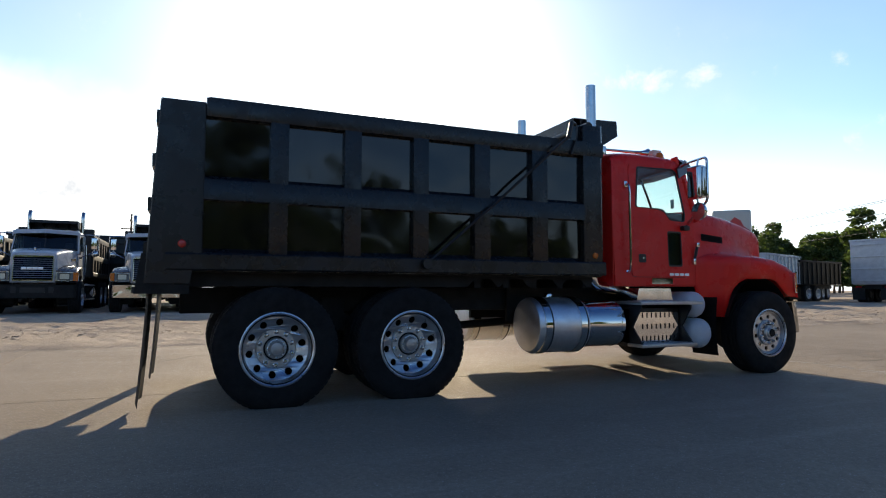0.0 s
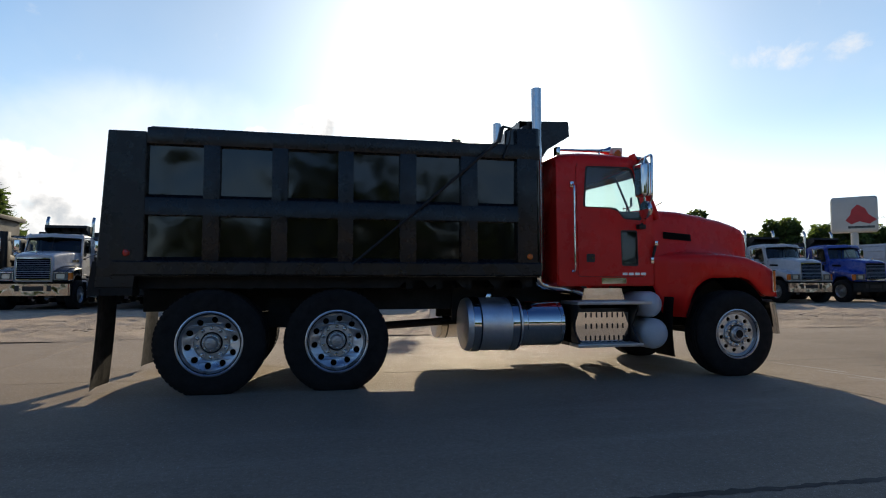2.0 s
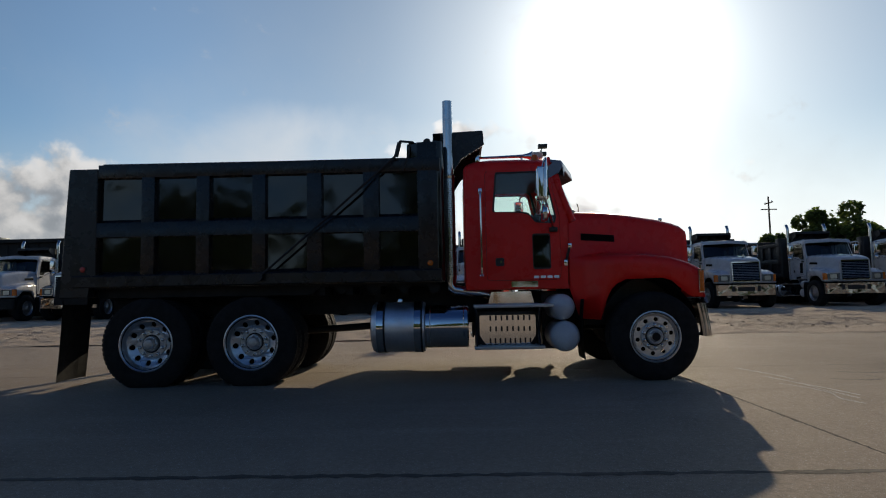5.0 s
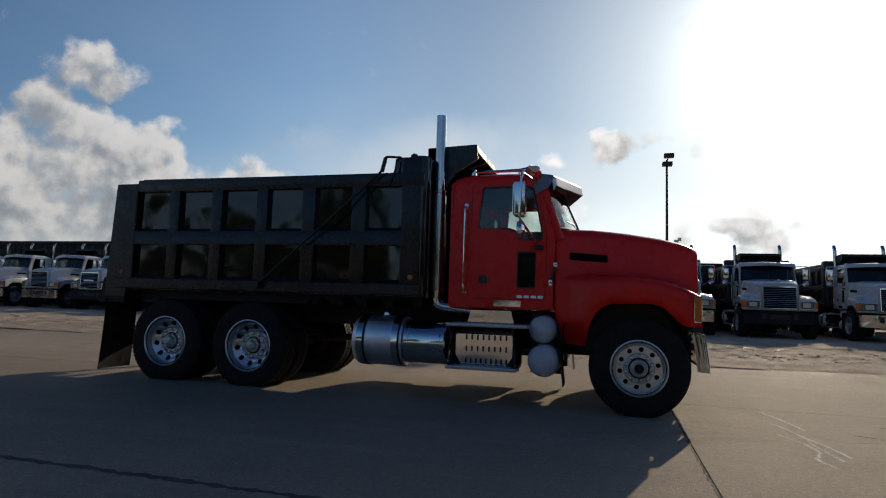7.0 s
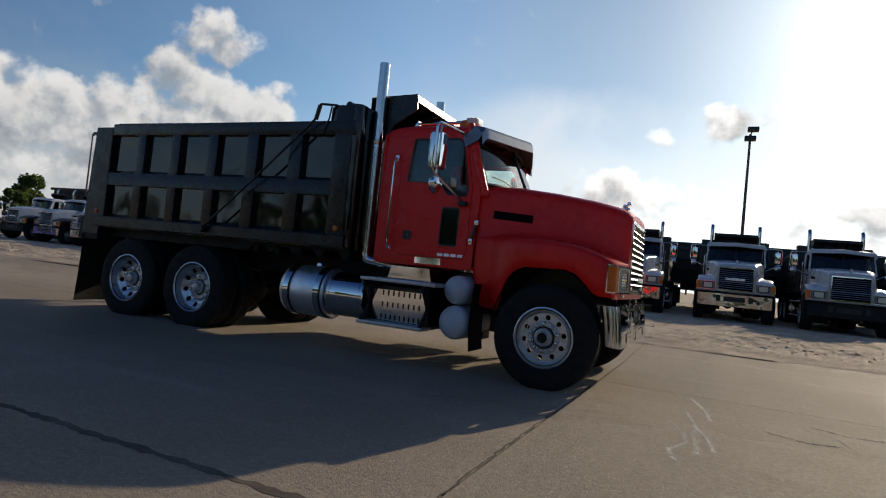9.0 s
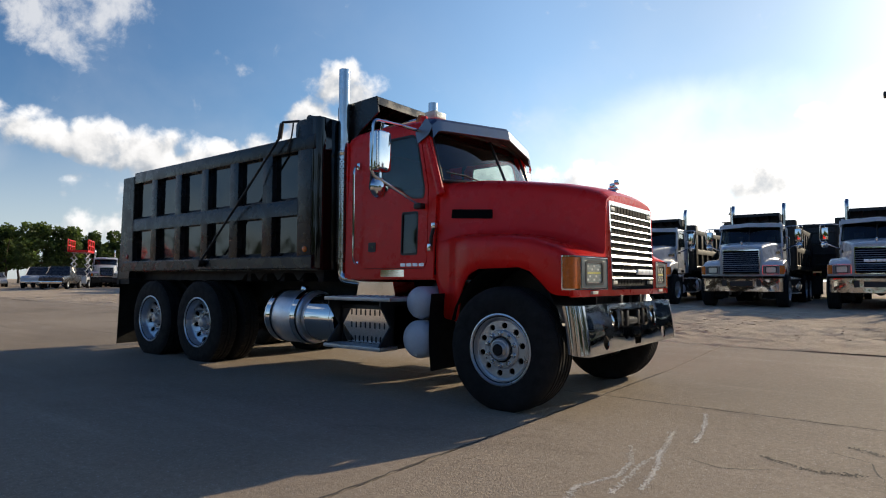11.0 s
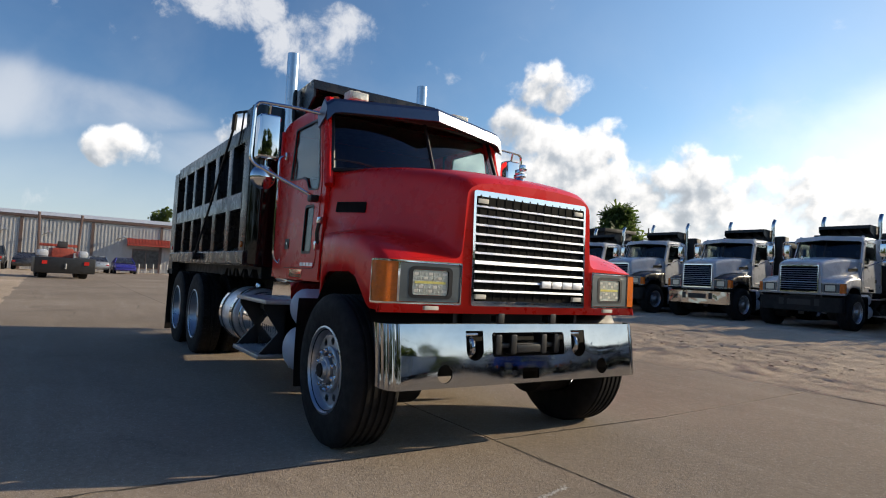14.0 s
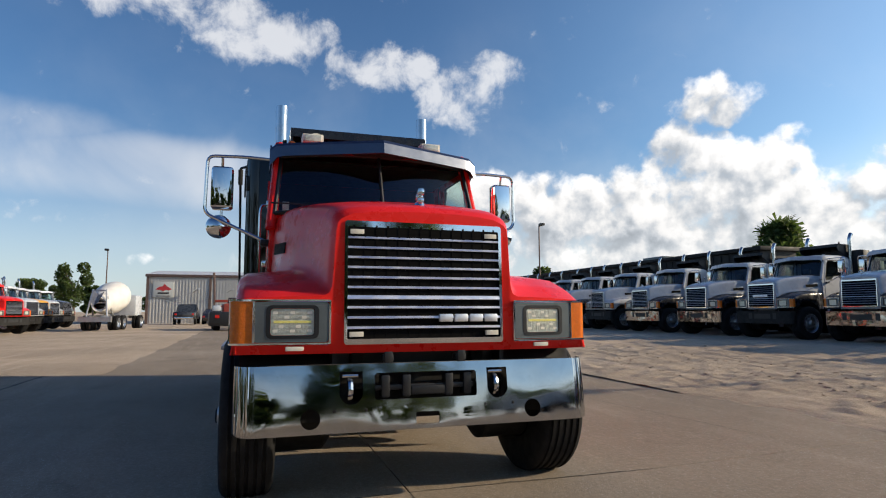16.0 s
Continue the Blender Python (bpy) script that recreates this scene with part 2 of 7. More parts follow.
M["lampwhite"] = surface("cream_lamp_plastic", (0.70, 0.66, 0.56), 0.4, 0, 0.1, 10)
M["amber"] = surface("amber_lens", (0.66, 0.15, 0.010), 0.2, 0, 0.15, 30, 0.3, 90, coat=0.15)
M["redlens"] = surface("red_lens", (0.5, 0.015, 0.01), 0.2, 0, 0.1, 20, coat=0.5)
M["rust"] = surface("rusty_red_steel", (0.30, 0.05, 0.03), 0.6, 0.1, 0.35, 5, 0.1, 40)
M["seat"] = surface("grey_seat_cloth", (0.05, 0.05, 0.055), 0.9, 0, 0.3, 9, 0.2, 90)
M["dash"] = surface("dark_dash", (0.014, 0.015, 0.016), 0.75, 0, 0.2, 9)
M["glass"] = pane_glass("cab_glass", (0.88, 0.94, 0.92))
M["darkglass"] = pane_glass("dark_tinted_glass", (0.58, 0.68, 0.69))
M["windglass"] = pane_glass("windscreen_glass", (0.66, 0.78, 0.75), base=0.09)
M["paper"] = surface("white_card", (0.75, 0.75, 0.72), 0.7, 0, 0.05, 9)
M["black"] = surface("black_mesh_depth", (0.003, 0.003, 0.003), 0.7, 0, 0.3, 8, spec=0.08)
M["mirror"] = surface("mirror_glass", (0.9, 0.9, 0.9), 0.02, 1.0, 0.01, 2, rough_vary=0.01)


def ground_surface(name, base, dark, pale, bump, rough, grit, streak=0.0, gloss=0.0):
    """Worn ground: broad stains, blotches, streaks along the drive, grit and a fine relief."""
    m = bpy.data.materials.new(name)
    m.use_nodes = True
    n = Nodes(m.node_tree)
    b = n.add("ShaderNodeBsdfPrincipled")
    o = n.add("ShaderNodeTexCoord").outputs["Object"]
    st = n.add("ShaderNodeMapping")
    n.put(st.inputs["Vector"], o)
    st.inputs["Scale"].default_value = (0.10, 1.0, 1.0)
    broad = n.noise(o, 0.16, 6, 0.6, 0.3)
    blotch = n.noise(o, 0.9, 8, 0.66, 0.6)
    line = n.noise(st.outputs[0], 2.2, 7, 0.6, 0.2)
    fine = n.noise(o, 26, 5, 0.7)
    speck = n.noise(o, 150, 2, 0.6)
    c = n.mix(n.ramp(broad, 0.32, 0.70), rgb(*dark), rgb(*base))
    c = n.mix(n.math("MULTIPLY", n.ramp(blotch, 0.50, 0.78), 0.7), c, rgb(*dark))
    stain = n.noise(o, 0.42, 9, 0.70, 1.2)
    c = n.mix(n.math("MULTIPLY", n.ramp(stain, 0.55, 0.68), 0.45), c, rgb(*(v * 0.72 for v in dark)))
    c = n.mix(n.math("MULTIPLY", n.ramp(line, 0.50, 0.75), 0.35 + streak), c, rgb(*pale))
    c = n.mix(1.0, c, n.ramp(fine, 0.25, 0.75, 1.0 - grit, 1.0 + grit), "MULTIPLY")
    c = n.mix(1.0, c, n.ramp(speck, 0.3, 0.7, 1.0 - grit, 1.0 + grit), "MULTIPLY")
    r = n.add("ShaderNodeObjectInfo").outputs["Random"]
    c = n.mix(1.0, c, n.math("ADD", n.math("MULTIPLY", r, 0.05), 0.975), "MULTIPLY")
    n.put(b.inputs["Base Color"], c)
    glint = n.ramp(n.noise(o, 85, 1, 0.5), 0.655, 0.70)
    n.put(b.inputs["Roughness"], n.math("SUBTRACT", rough, n.math("MULTIPLY", glint, rough - 0.28)))
    n.put(b.inputs["Specular IOR Level"], n.math("ADD", 0.10, n.math("MULTIPLY", glint, gloss)))
    b.inputs["Diffuse Roughness"].default_value = 0.0
    b1 = n.add("ShaderNodeBump")
    b1.inputs["Strength"].default_value, b1.inputs["Distance"].default_value = 1.0, bump * 0.8
    n.put(b1.inputs["Height"], n.noise(o, 3.2, 6, 0.62, 0.3))
    b2 = n.add("ShaderNodeBump")
    b2.inputs["Strength"].default_value, b2.inputs["Distance"].default_value = 1.0, bump
    n.put(b2.inputs["Height"], n.math("ADD", n.noise(o, 48, 4, 0.7), n.math("MULTIPLY", n.noise(o, 160, 2, 0.6), 0.5)))
    n.put(b2.inputs["Normal"], b1.outputs[0])
    n.put(b.inputs["Normal"], b2.outputs[0])
    n.put(n.add("ShaderNodeOutputMaterial").inputs["Surface"], b.outputs[0])
    return m


M["concrete"] = ground_surface("worn_concrete", (0.368, 0.300, 0.228), (0.268, 0.218, 0.166), (0.436, 0.358, 0.278), 0.0075, 0.85, 0.15, 0.05, 1.0)
M["joint"] = surface("joint_dirt", (0.10, 0.085, 0.068), 0.9, 0, 0.3, 3, 0.3, 60)
M["dirt"] = ground_surface("packed_tan_dirt", (0.57, 0.455, 0.335), (0.42, 0.33, 0.24), (0.66, 0.54, 0.41), 0.012, 0.92, 0.2, 0.2)
M["clod"] = surface("dirt_clods", (0.50, 0.375, 0.255), 0.95, 0, 0.2, 3, 0.5, 40)
M["scrape"] = surface("white_scrape", (0.66, 0.62, 0.56), 0.8, 0, 0.2, 6, 0.2, 60)
M["siding"] = surface("grey_metal_siding", (0.50, 0.485, 0.46), 0.5, 0.1, 0.08, 0.6)
M["trimbrown"] = surface("brown_metal_trim", (0.13, 0.085, 0.07), 0.5, 0.1, 0.15, 2)
M["awning"] = surface("red_metal_awning", (0.36, 0.055, 0.035), 0.5, 0.1, 0.12, 2)
M["roofpale"] = surface("pale_metal_roof", (0.62, 0.62, 0.62), 0.5, 0.2, 0.1, 1)
M["darkgrey"] = surface("dark_grey_paint", (0.05, 0.052, 0.056), 0.3, 0.2, 0.2, 2, coat=0.4)
M["silver"] = surface("silver_paint", (0.42, 0.43, 0.44), 0.35, 0.5, 0.1, 2, coat=0.4)
M["purple"] = surface("deep_blue_paint", (0.05, 0.045, 0.30), 0.3, 0.1, 0.1, 2, coat=0.4)
M["bark"] = surface("bark", (0.10, 0.075, 0.055), 0.9, 0, 0.3, 4, 0.5, 30)
M["shed"] = surface("dark_shed_sheet", (0.022, 0.020, 0.019), 0.6, 0.1, 0.3, 0.8, spec=0.3)


def leaf_surface(name, base, through_col):
    """Thin leaves: they scatter light on both sides."""
    m = bpy.data.materials.new(name)
    m.use_nodes = True
    n = Nodes(m.node_tree)
    o = n.add("ShaderNodeTexCoord").outputs["Object"]
    v = n.ramp(n.math("ADD", n.math("MULTIPLY", n.noise(o, 1.3, 4, 0.6), 0.6), n.math("MULTIPLY", n.noise(o, 9.0, 3, 0.6), 0.4)), 0.3, 0.7, 0.55, 1.45)
    front, back = n.add("ShaderNodeBsdfPrincipled"), n.add("ShaderNodeBsdfTranslucent")
    n.put(front.inputs["Base Color"], n.mix(1.0, rgb(*base), v, "MULTIPLY"))
    front.inputs["Roughness"].default_value = 0.55
    front.inputs["Specular IOR Level"].default_value = 0.3
    n.put(back.inputs["Color"], n.mix(1.0, rgb(*through_col), v, "MULTIPLY"))
    mx = n.add("ShaderNodeMixShader")
    mx.inputs[0].default_value = 0.45
    n.put(mx.inputs[1], front.outputs[0])
    n.put(mx.inputs[2], back.outputs[0])
    n.put(n.add("ShaderNodeOutputMaterial").inputs["Surface"], mx.outputs[0])
    return m


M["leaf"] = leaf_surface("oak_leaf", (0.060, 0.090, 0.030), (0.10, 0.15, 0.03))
# paler copy of the leaf, with sunlight put into its colour
M["sunlit_leaf"] = leaf_surface("sunlit_leaf_tone", (0.10, 0.14, 0.04), (0.16, 0.22, 0.04))
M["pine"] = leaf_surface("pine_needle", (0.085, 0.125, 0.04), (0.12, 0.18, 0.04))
M["wood"] = surface("pole_wood", (0.10, 0.08, 0.06), 0.85, 0, 0.3, 5, 0.2, 30)
M["wire"] = surface("wire", (0.02, 0.02, 0.02), 0.6)
M["signwhite"] = surface("sign_white", (0.48, 0.50, 0.49), 0.4, 0, 0.06, 1)
M["signred"] = surface("sign_red", (0.42, 0.03, 0.035), 0.5, 0, 0.1, 2)
M["drum"] = surface("mixer_drum_white", (0.72, 0.70, 0.66), 0.45, 0, 0.1, 1.2, tint=(0.5, 0.46, 0.4), tint_at=(0.55, 0.8))


# ---- mesh helpers ----
def part(name, bm, material, parent=None, label="", sharp=32.0, kind=""):
    bmesh.ops.recalc_face_normals(bm, faces=bm.faces)
    me = bpy.data.meshes.new(name)
    bm.to_mesh(me)
    bm.free()
    me.materials.append(M[material])
    me.polygons.foreach_set("use_smooth", [True] * len(me.polygons))
    me.set_sharp_from_angle(angle=radians(sharp))
    ob = new(name, me)
    if parent is not None:
        ob.parent = parent
    return tagged(ob, label=label, kind=kind)


def root(name, label, category, at=(0, 0, 0), turn=0.0, group="", kind=""):
    ob = new(name)
    ob.matrix_basis = pose(*at, 0, 0, turn)
    return tagged(ob, label, category, group, kind)


def box(bm, x0, x1, y0, y1, z0, z1, bevel=0.0, seg=2):
    m = Matrix.LocRotScale(((x0 + x1) / 2, (y0 + y1) / 2, (z0 + z1) / 2), None, (abs(x1 - x0), abs(y1 - y0), abs(z1 - z0)))
    vs = bmesh.ops.create_cube(bm, size=1.0, matrix=m)["verts"]
    if bevel:
        es = list({e for v in vs for e in v.link_edges})
        bmesh.ops.bevel(bm, geom=es, offset=bevel, segments=seg, affect="EDGES", profile=0.6)
    return bm


def boxes(*args, bevel=0.0, seg=2):
    bm = bmesh.new()
    for a in args:
        box(bm, *a, bevel=bevel, seg=seg)
    return bm


def loft(bm, rows, close=False, cap=False):
    vs = [[bm.verts.new(p) for p in r] for r in rows]
    for a, b in zip(vs, vs[1:]):
        k = len(a)
        for i in range(k if close else k - 1):
            j = (i + 1) % k
            bm.faces.new((a[i], a[j], b[j], b[i]))
    if cap:
        bm.faces.new(vs[0][::-1])
        bm.faces.new(vs[-1])
    return vs


def lathe(bm, profile, at, axis="y", n=32, cap=False):
    """Turns a profile of (radius, place along the axis) about an axis through at."""
    rows = []
    for i in range(n):
        a = 2 * math.pi * i / n
        row = []
        for r, s in profile:
            u, v = r * math.cos(a), r * math.sin(a)
            p = {"x": (s, u, v), "y": (u, s, v), "z": (u, v, s)}[axis]
            row.append((at[0] + p[0], at[1] + p[1], at[2] + p[2]))
        rows.append(row)
    vs = [[bm.verts.new(p) for p in r] for r in rows]
    for i in range(n):
        a, b = vs[i], vs[(i + 1) % n]
        for k in range(len(profile) - 1):
            bm.faces.new((a[k], a[k + 1], b[k + 1], b[k]))
    if cap:
        bm.faces.new([r[0] for r in vs])
        bm.faces.new([r[-1] for r in vs][::-1])
    return bm


def rod(bm, p, q, r, r2=None, n=12):
    return tube(bm, [p, q], r, n, r2)


def tube(bm, pts, r, n=10, r2=None):
    pts = [Vector(p) for p in pts]
    rows, up = [], Vector((0, 0, 1))
    first = (pts[1] - pts[0]).normalized()
    side = first.cross(up if abs(first.z) < 0.9 else Vector((1, 0, 0))).normalized()
    for i, p in enumerate(pts):
        a = (pts[min(i + 1, len(pts) - 1)] - pts[max(i - 1, 0)]).normalized()
        side = (side - a * side.dot(a)).normalized()
        other = a.cross(side)
        rr = r if r2 is None else r + (r2 - r) * i / (len(pts) - 1)
        rows.append([p + (side * math.cos(2 * math.pi * k / n) + other * math.sin(2 * math.pi * k / n)) * rr for k in range(n)])
    loft(bm, rows, close=True, cap=True)
    return bm


def arc_path(pts, radius=0.06, steps=5):
    """A polyline with rounded corners."""
    pts = [Vector(p) for p in pts]
    out = [pts[0]]
    for a, b, c in zip(pts, pts[1:], pts[2:]):
        r = min(radius, (a - b).length * 0.45, (c - b).length * 0.45)
        p, q = b + (a - b).normalized() * r, b + (c - b).normalized() * r
        for k in range(steps + 1):
            t = k / steps
            out.append(p * (1 - t) ** 2 + b * 2 * t * (1 - t) + q * t * t)
    return out + [pts[-1]]


def prism(bm, poly, lo, hi, axis="y"):
    """A polygon given in the two other axes, stretched along axis."""
    def place(u, v, s):
        return {"x": (s, u, v), "y": (u, s, v), "z": (u, v, s)}[axis]
    a = [bm.verts.new(place(u, v, lo)) for u, v in poly]
    b = [bm.verts.new(place(u, v, hi)) for u, v in poly]
    k = len(poly)
    bm.faces.new(a[::-1])
    bm.faces.new(b)
    for i in range(k):
        j = (i + 1) % k
        bm.faces.new((a[i], a[j], b[j], b[i]))
    return bm


def circle(cx, cy, r, n=24, ry=None):
    return [(cx + r * math.cos(2 * math.pi * i / n), cy + (ry or r) * math.sin(2 * math.pi * i / n)) for i in range(n)]


def rect(x0, x1, y0, y1, r=0.0, k=4):
    if not r:
        return [(x0, y0), (x1, y0), (x1, y1), (x0, y1)]
    out = []
    for cx, cy, a0 in ((x1 - r, y0 + r, -90), (x1 - r, y1 - r, 0), (x0 + r, y1 - r, 90), (x0 + r, y0 + r, 180)):
        for i in range(k + 1):
            a = radians(a0 + 90 * i / k)
            out.append((cx + r * math.cos(a), cy + r * math.sin(a)))
    return out


def round_poly(pts, radius, steps=4):
    v = [Vector((x, y, 0)) for x, y in pts]
    out = []
    for i, b in enumerate(v):
        a, c = v[i - 1], v[(i + 1) % len(v)]
        r = min(radius, (a - b).length * 0.45, (c - b).length * 0.45)
        p, q = b + (a - b).normalized() * r, b + (c - b).normalized() * r
        for k in range(steps + 1):
            t = k / steps
            o = p * (1 - t) ** 2 + b * 2 * t * (1 - t) + q * t * t
            out.append((o.x, o.y))
    return out


def plate(loops, thick, place, bevel=0.0):
    """A sheet with holes: the first loop is its outline, the others are cut through. place(u, v, s) gives the point in space."""
    cu = bpy.data.curves.new("plate", "CURVE")
    cu.dimensions, cu.fill_mode, cu.extrude = "2D", "BOTH", thick / 2
    cu.bevel_depth, cu.bevel_resolution = bevel, 1
    for loop in loops:
        sp = cu.splines.new("POLY")
        sp.points.add(len(loop) - 1)
        for pt, (u, v) in zip(sp.points, loop):
            pt.co = (u, v, 0, 1)
        sp.use_cyclic_u = True
    ob = bpy.data.objects.new("plate", cu)
    me = ob.to_mesh()
    bm = bmesh.new()
    bm.from_mesh(me)
    ob.to_mesh_clear()
    bpy.data.objects.remove(ob)
    bpy.data.curves.remove(cu)
    bmesh.ops.remove_doubles(bm, verts=bm.verts, dist=0.0002)
    for v in bm.verts:
        v.co = Vector(place(*v.co))
    return bm


def mirrored(bm):
    bmesh.ops.scale(bm, vec=(1, -1, 1), verts=bm.verts)
    return bm


def lerp(x, *knots):
    """Smooth path through (x, value) knots."""
    if x <= knots[0][0]:
        return knots[0][1]
    for (a, va), (b, vb) in zip(knots, knots[1:]):
        if x <= b:
            t = (x - a) / (b - a)
            return va + (vb - va) * t
    return knots[-1][1]


def ground_z(y):
    """The yard lies a little low and rises gently towards the parked row."""
    return -0.045 if y < 2 else -0.045 + 0.02446 * (y - 2) if y < 15 else 0.273 + 0.007 * (y - 15)


# ---- the trucks ----
def tyre_bm(r, rim, y_in, y_out, grooves=4, squash=0.505):
    """A tyre about the y axis through the origin, flattened where it stands."""
    bm = bmesh.new()
    w = y_out - y_in
    prof = [(rim - 0.005, y_in + 0.05 * w), (rim + 0.012, y_in + 0.02 * w), (rim + 0.05, y_in + 0.005 * w), ((r + rim) / 2, y_in), (r - 0.05, y_in + 0.02 * w), (r - 0.018, y_in + 0.07 * w), (r - 0.004, y_in + 0.12 * w)]
    a, b = y_in + 0.13 * w, y_out - 0.13 * w
    for g in range(grooves):
        c = a + (b - a) * (g + 0.5) / grooves
        e = 0.012
        prof += [(r, c - e * 1.05), (r - 0.014, c - e * 0.7), (r - 0.014, c + e * 0.7), (r, c + e * 1.05)]
    prof += [(r - 0.004, y_out - 0.12 * w), (r - 0.018, y_out - 0.07 * w), (r - 0.05, y_out - 0.02 * w), ((r + rim) / 2, y_out), (rim + 0.05, y_out - 0.005 * w), (rim + 0.012, y_out - 0.02 * w), (rim - 0.005, y_out - 0.05 * w)]
    lathe(bm, prof, (0, 0, 0), "y", 56)
    for v in bm.verts:
        if v.co.z < -squash:
            k = -squash - v.co.z
            v.co.z = -squash + 0.002
            v.co.y += (0.35 * k if v.co.y > (y_in + y_out) / 2 else -0.35 * k)
    return bm


def tread_bm(r, y_in, y_out, n=60, squash=0.505):
    """Shoulder lugs of a drive tyre."""
    bm = bmesh.new()
    w = y_out - y_in
    for i in range(n):
        a = 2 * math.pi * i / n
        for s, e in ((y_in + 0.10 * w, y_in + 0.27 * w), (y_out - 0.27 * w, y_out - 0.10 * w)):
            m = Matrix.Rotation(a, 4, "Y") @ Matrix.LocRotScale((0, (s + e) / 2, r - 0.006), None, (2 * math.pi * r / n * 0.70, e - s, 0.016))
            bmesh.ops.create_cube(bm, size=1.0, matrix=m)
    for v in bm.verts:
        v.co.z = max(v.co.z, -squash + 0.001)
    return bm


FOOT = 0.045    # the yard lies this far under the trucks' datum


def wheel(truck, x, z, side, rear, full):
    """One wheel station; side is -1 for the right of the truck. The drum carries tyres, rims, hub and nuts."""
    def sided(bm):
        for v in bm.verts:
            v.co = Vector((v.co.x + x, v.co.y * side, v.co.z + z))
        return bm
    drum = part("wheel", sided(lathe(bmesh.new(), [(0.02, 0.55), (0.2, 0.55), (0.27, 0.6), (0.27, 0.95), (0.1, 0.98), (0.02, 0.98)], (0, 0, 0), n=24)), "chassis", truck)
    if rear:
        R, rim, out, face = 0.572, 0.345, 1.225, 1.065
        part("tyre", sided(tyre_bm(R, rim - 0.03, 0.945, out, 4, z + FOOT)), "rubber", drum)
        part("tyre", sided(tyre_bm(R, rim - 0.03, 0.60, 0.87, 4, z + FOOT)), "rubber", drum)
        if full:
            part("tread", sided(tread_bm(R, 0.945, out, squash=z + FOOT)), "rubber", drum, kind="stuff")
            part("tread", sided(tread_bm(R, 0.60, 0.87, squash=z + FOOT)), "rubber", drum, kind="stuff")
        prof = [(rim - 0.02, out - 0.035), (rim - 0.004, out - 0.012), (rim, out), (rim - 0.012, out + 0.004), (rim - 0.024, out - 0.008), (rim - 0.032, out - 0.05), (rim - 0.040, face + 0.08), (rim - 0.046, face + 0.06), (rim - 0.058, face + 0.048)]
        disc_r, hole_r, hole_at, hub_len = rim - 0.055, 0.034, 0.246, 0.105
    else:
        R, rim, out, face = 0.545, 0.312, 1.285, 1.235
        part("tyre", sided(tyre_bm(R, rim - 0.025, 0.93, out, 5, z + FOOT)), "rubber", drum)
        prof = [(rim - 0.02, out - 0.035), (rim - 0.004, out - 0.012), (rim, out), (rim - 0.012, out + 0.003), (rim - 0.022, out - 0.01), (rim - 0.03, face + 0.012), (rim - 0.04, face - 0.02), (rim - 0.06, face - 0.012), (rim - 0.075, face)]
        disc_r, hole_r, hole_at, hub_len = rim - 0.07, 0.027, 0.207, 0.075
    rim_ob = part("rim", sided(lathe(bmesh.new(), prof, (0, 0, 0), n=56)), "alloy", drum)
    holes = [circle(hole_at * math.cos(2 * math.pi * (i + 0.3) / 10), hole_at * math.sin(2 * math.pi * (i + 0.3) / 10), hole_r, 12) for i in range(10)]
    disc = plate([circle(0, 0, disc_r + 0.006, 48)] + holes + [circle(0, 0, 0.17 if rear else 0.15, 40)], 0.02, lambda u, v, s: (u, face + s - 0.008 + (0.052 * max(0.0, (math.hypot(u, v) - 0.19) / 0.1) ** 1.2 if rear else 0.0), v))
    part("rim_disc", sided(disc), "alloy", drum)
    fl = 0.186 if rear else 0.168
    part("rim_flange", sided(lathe(bmesh.new(), [(fl, face + 0.003), (fl, face + 0.016), (fl - 0.008, face + 0.022), (0.118, face + 0.024), (0.114, face + 0.010), (0.095, face + 0.008)], (0, 0, 0), n=40)), "cast", drum, "machined hub flange")
    hub = lathe(bmesh.new(), [(0.098, face + 0.012), (0.098, face + 0.04), (0.088, face + 0.055), (0.076, face + 0.058), (0.07, face + hub_len - 0.02), (0.056, face + hub_len), (0.02, face + hub_len + 0.006), (0.0, face + hub_len + 0.006)], (0, 0, 0), n=28)
    part("hub", sided(hub), "cast", drum)
    if full:
        part("hub_seal", sided(lathe(bmesh.new(), [(0.114, face + 0.011), (0.100, face + 0.013)], (0, 0, 0), n=28)), "chassis", drum)
        if not rear:
            part("hub_cap", sided(lathe(bmesh.new(), [(0.052, face + hub_len + 0.002), (0.046, face + hub_len + 0.012), (0.0, face + hub_len + 0.014)], (0, 0, 0), n=20)), "chassis", drum)
        for i in range(10):
            a = 2 * math.pi * (i + 0.5) / 10
            part("lug_nut", sided(lathe(bmesh.new(), [(0.0, face + 0.055), (0.012, face + 0.053), (0.018, face + 0.045), (0.019, face + 0.026), (0.024, face + 0.023)], ((fl - 0.031) * math.cos(a), 0, (fl - 0.031) * math.sin(a)), n=8)), "chrome", drum)
        if rear:
            for i in range(8):
                a = 2 * math.pi * i / 8
                part("hub_bolt", sided(lathe(bmesh.new(), [(0.0, face + 0.068), (0.008, face + 0.066), (0.009, face + 0.05)], (0.081 * math.cos(a), 0, 0.081 * math.sin(a)), n=6)), "chrome", drum)
    return drum


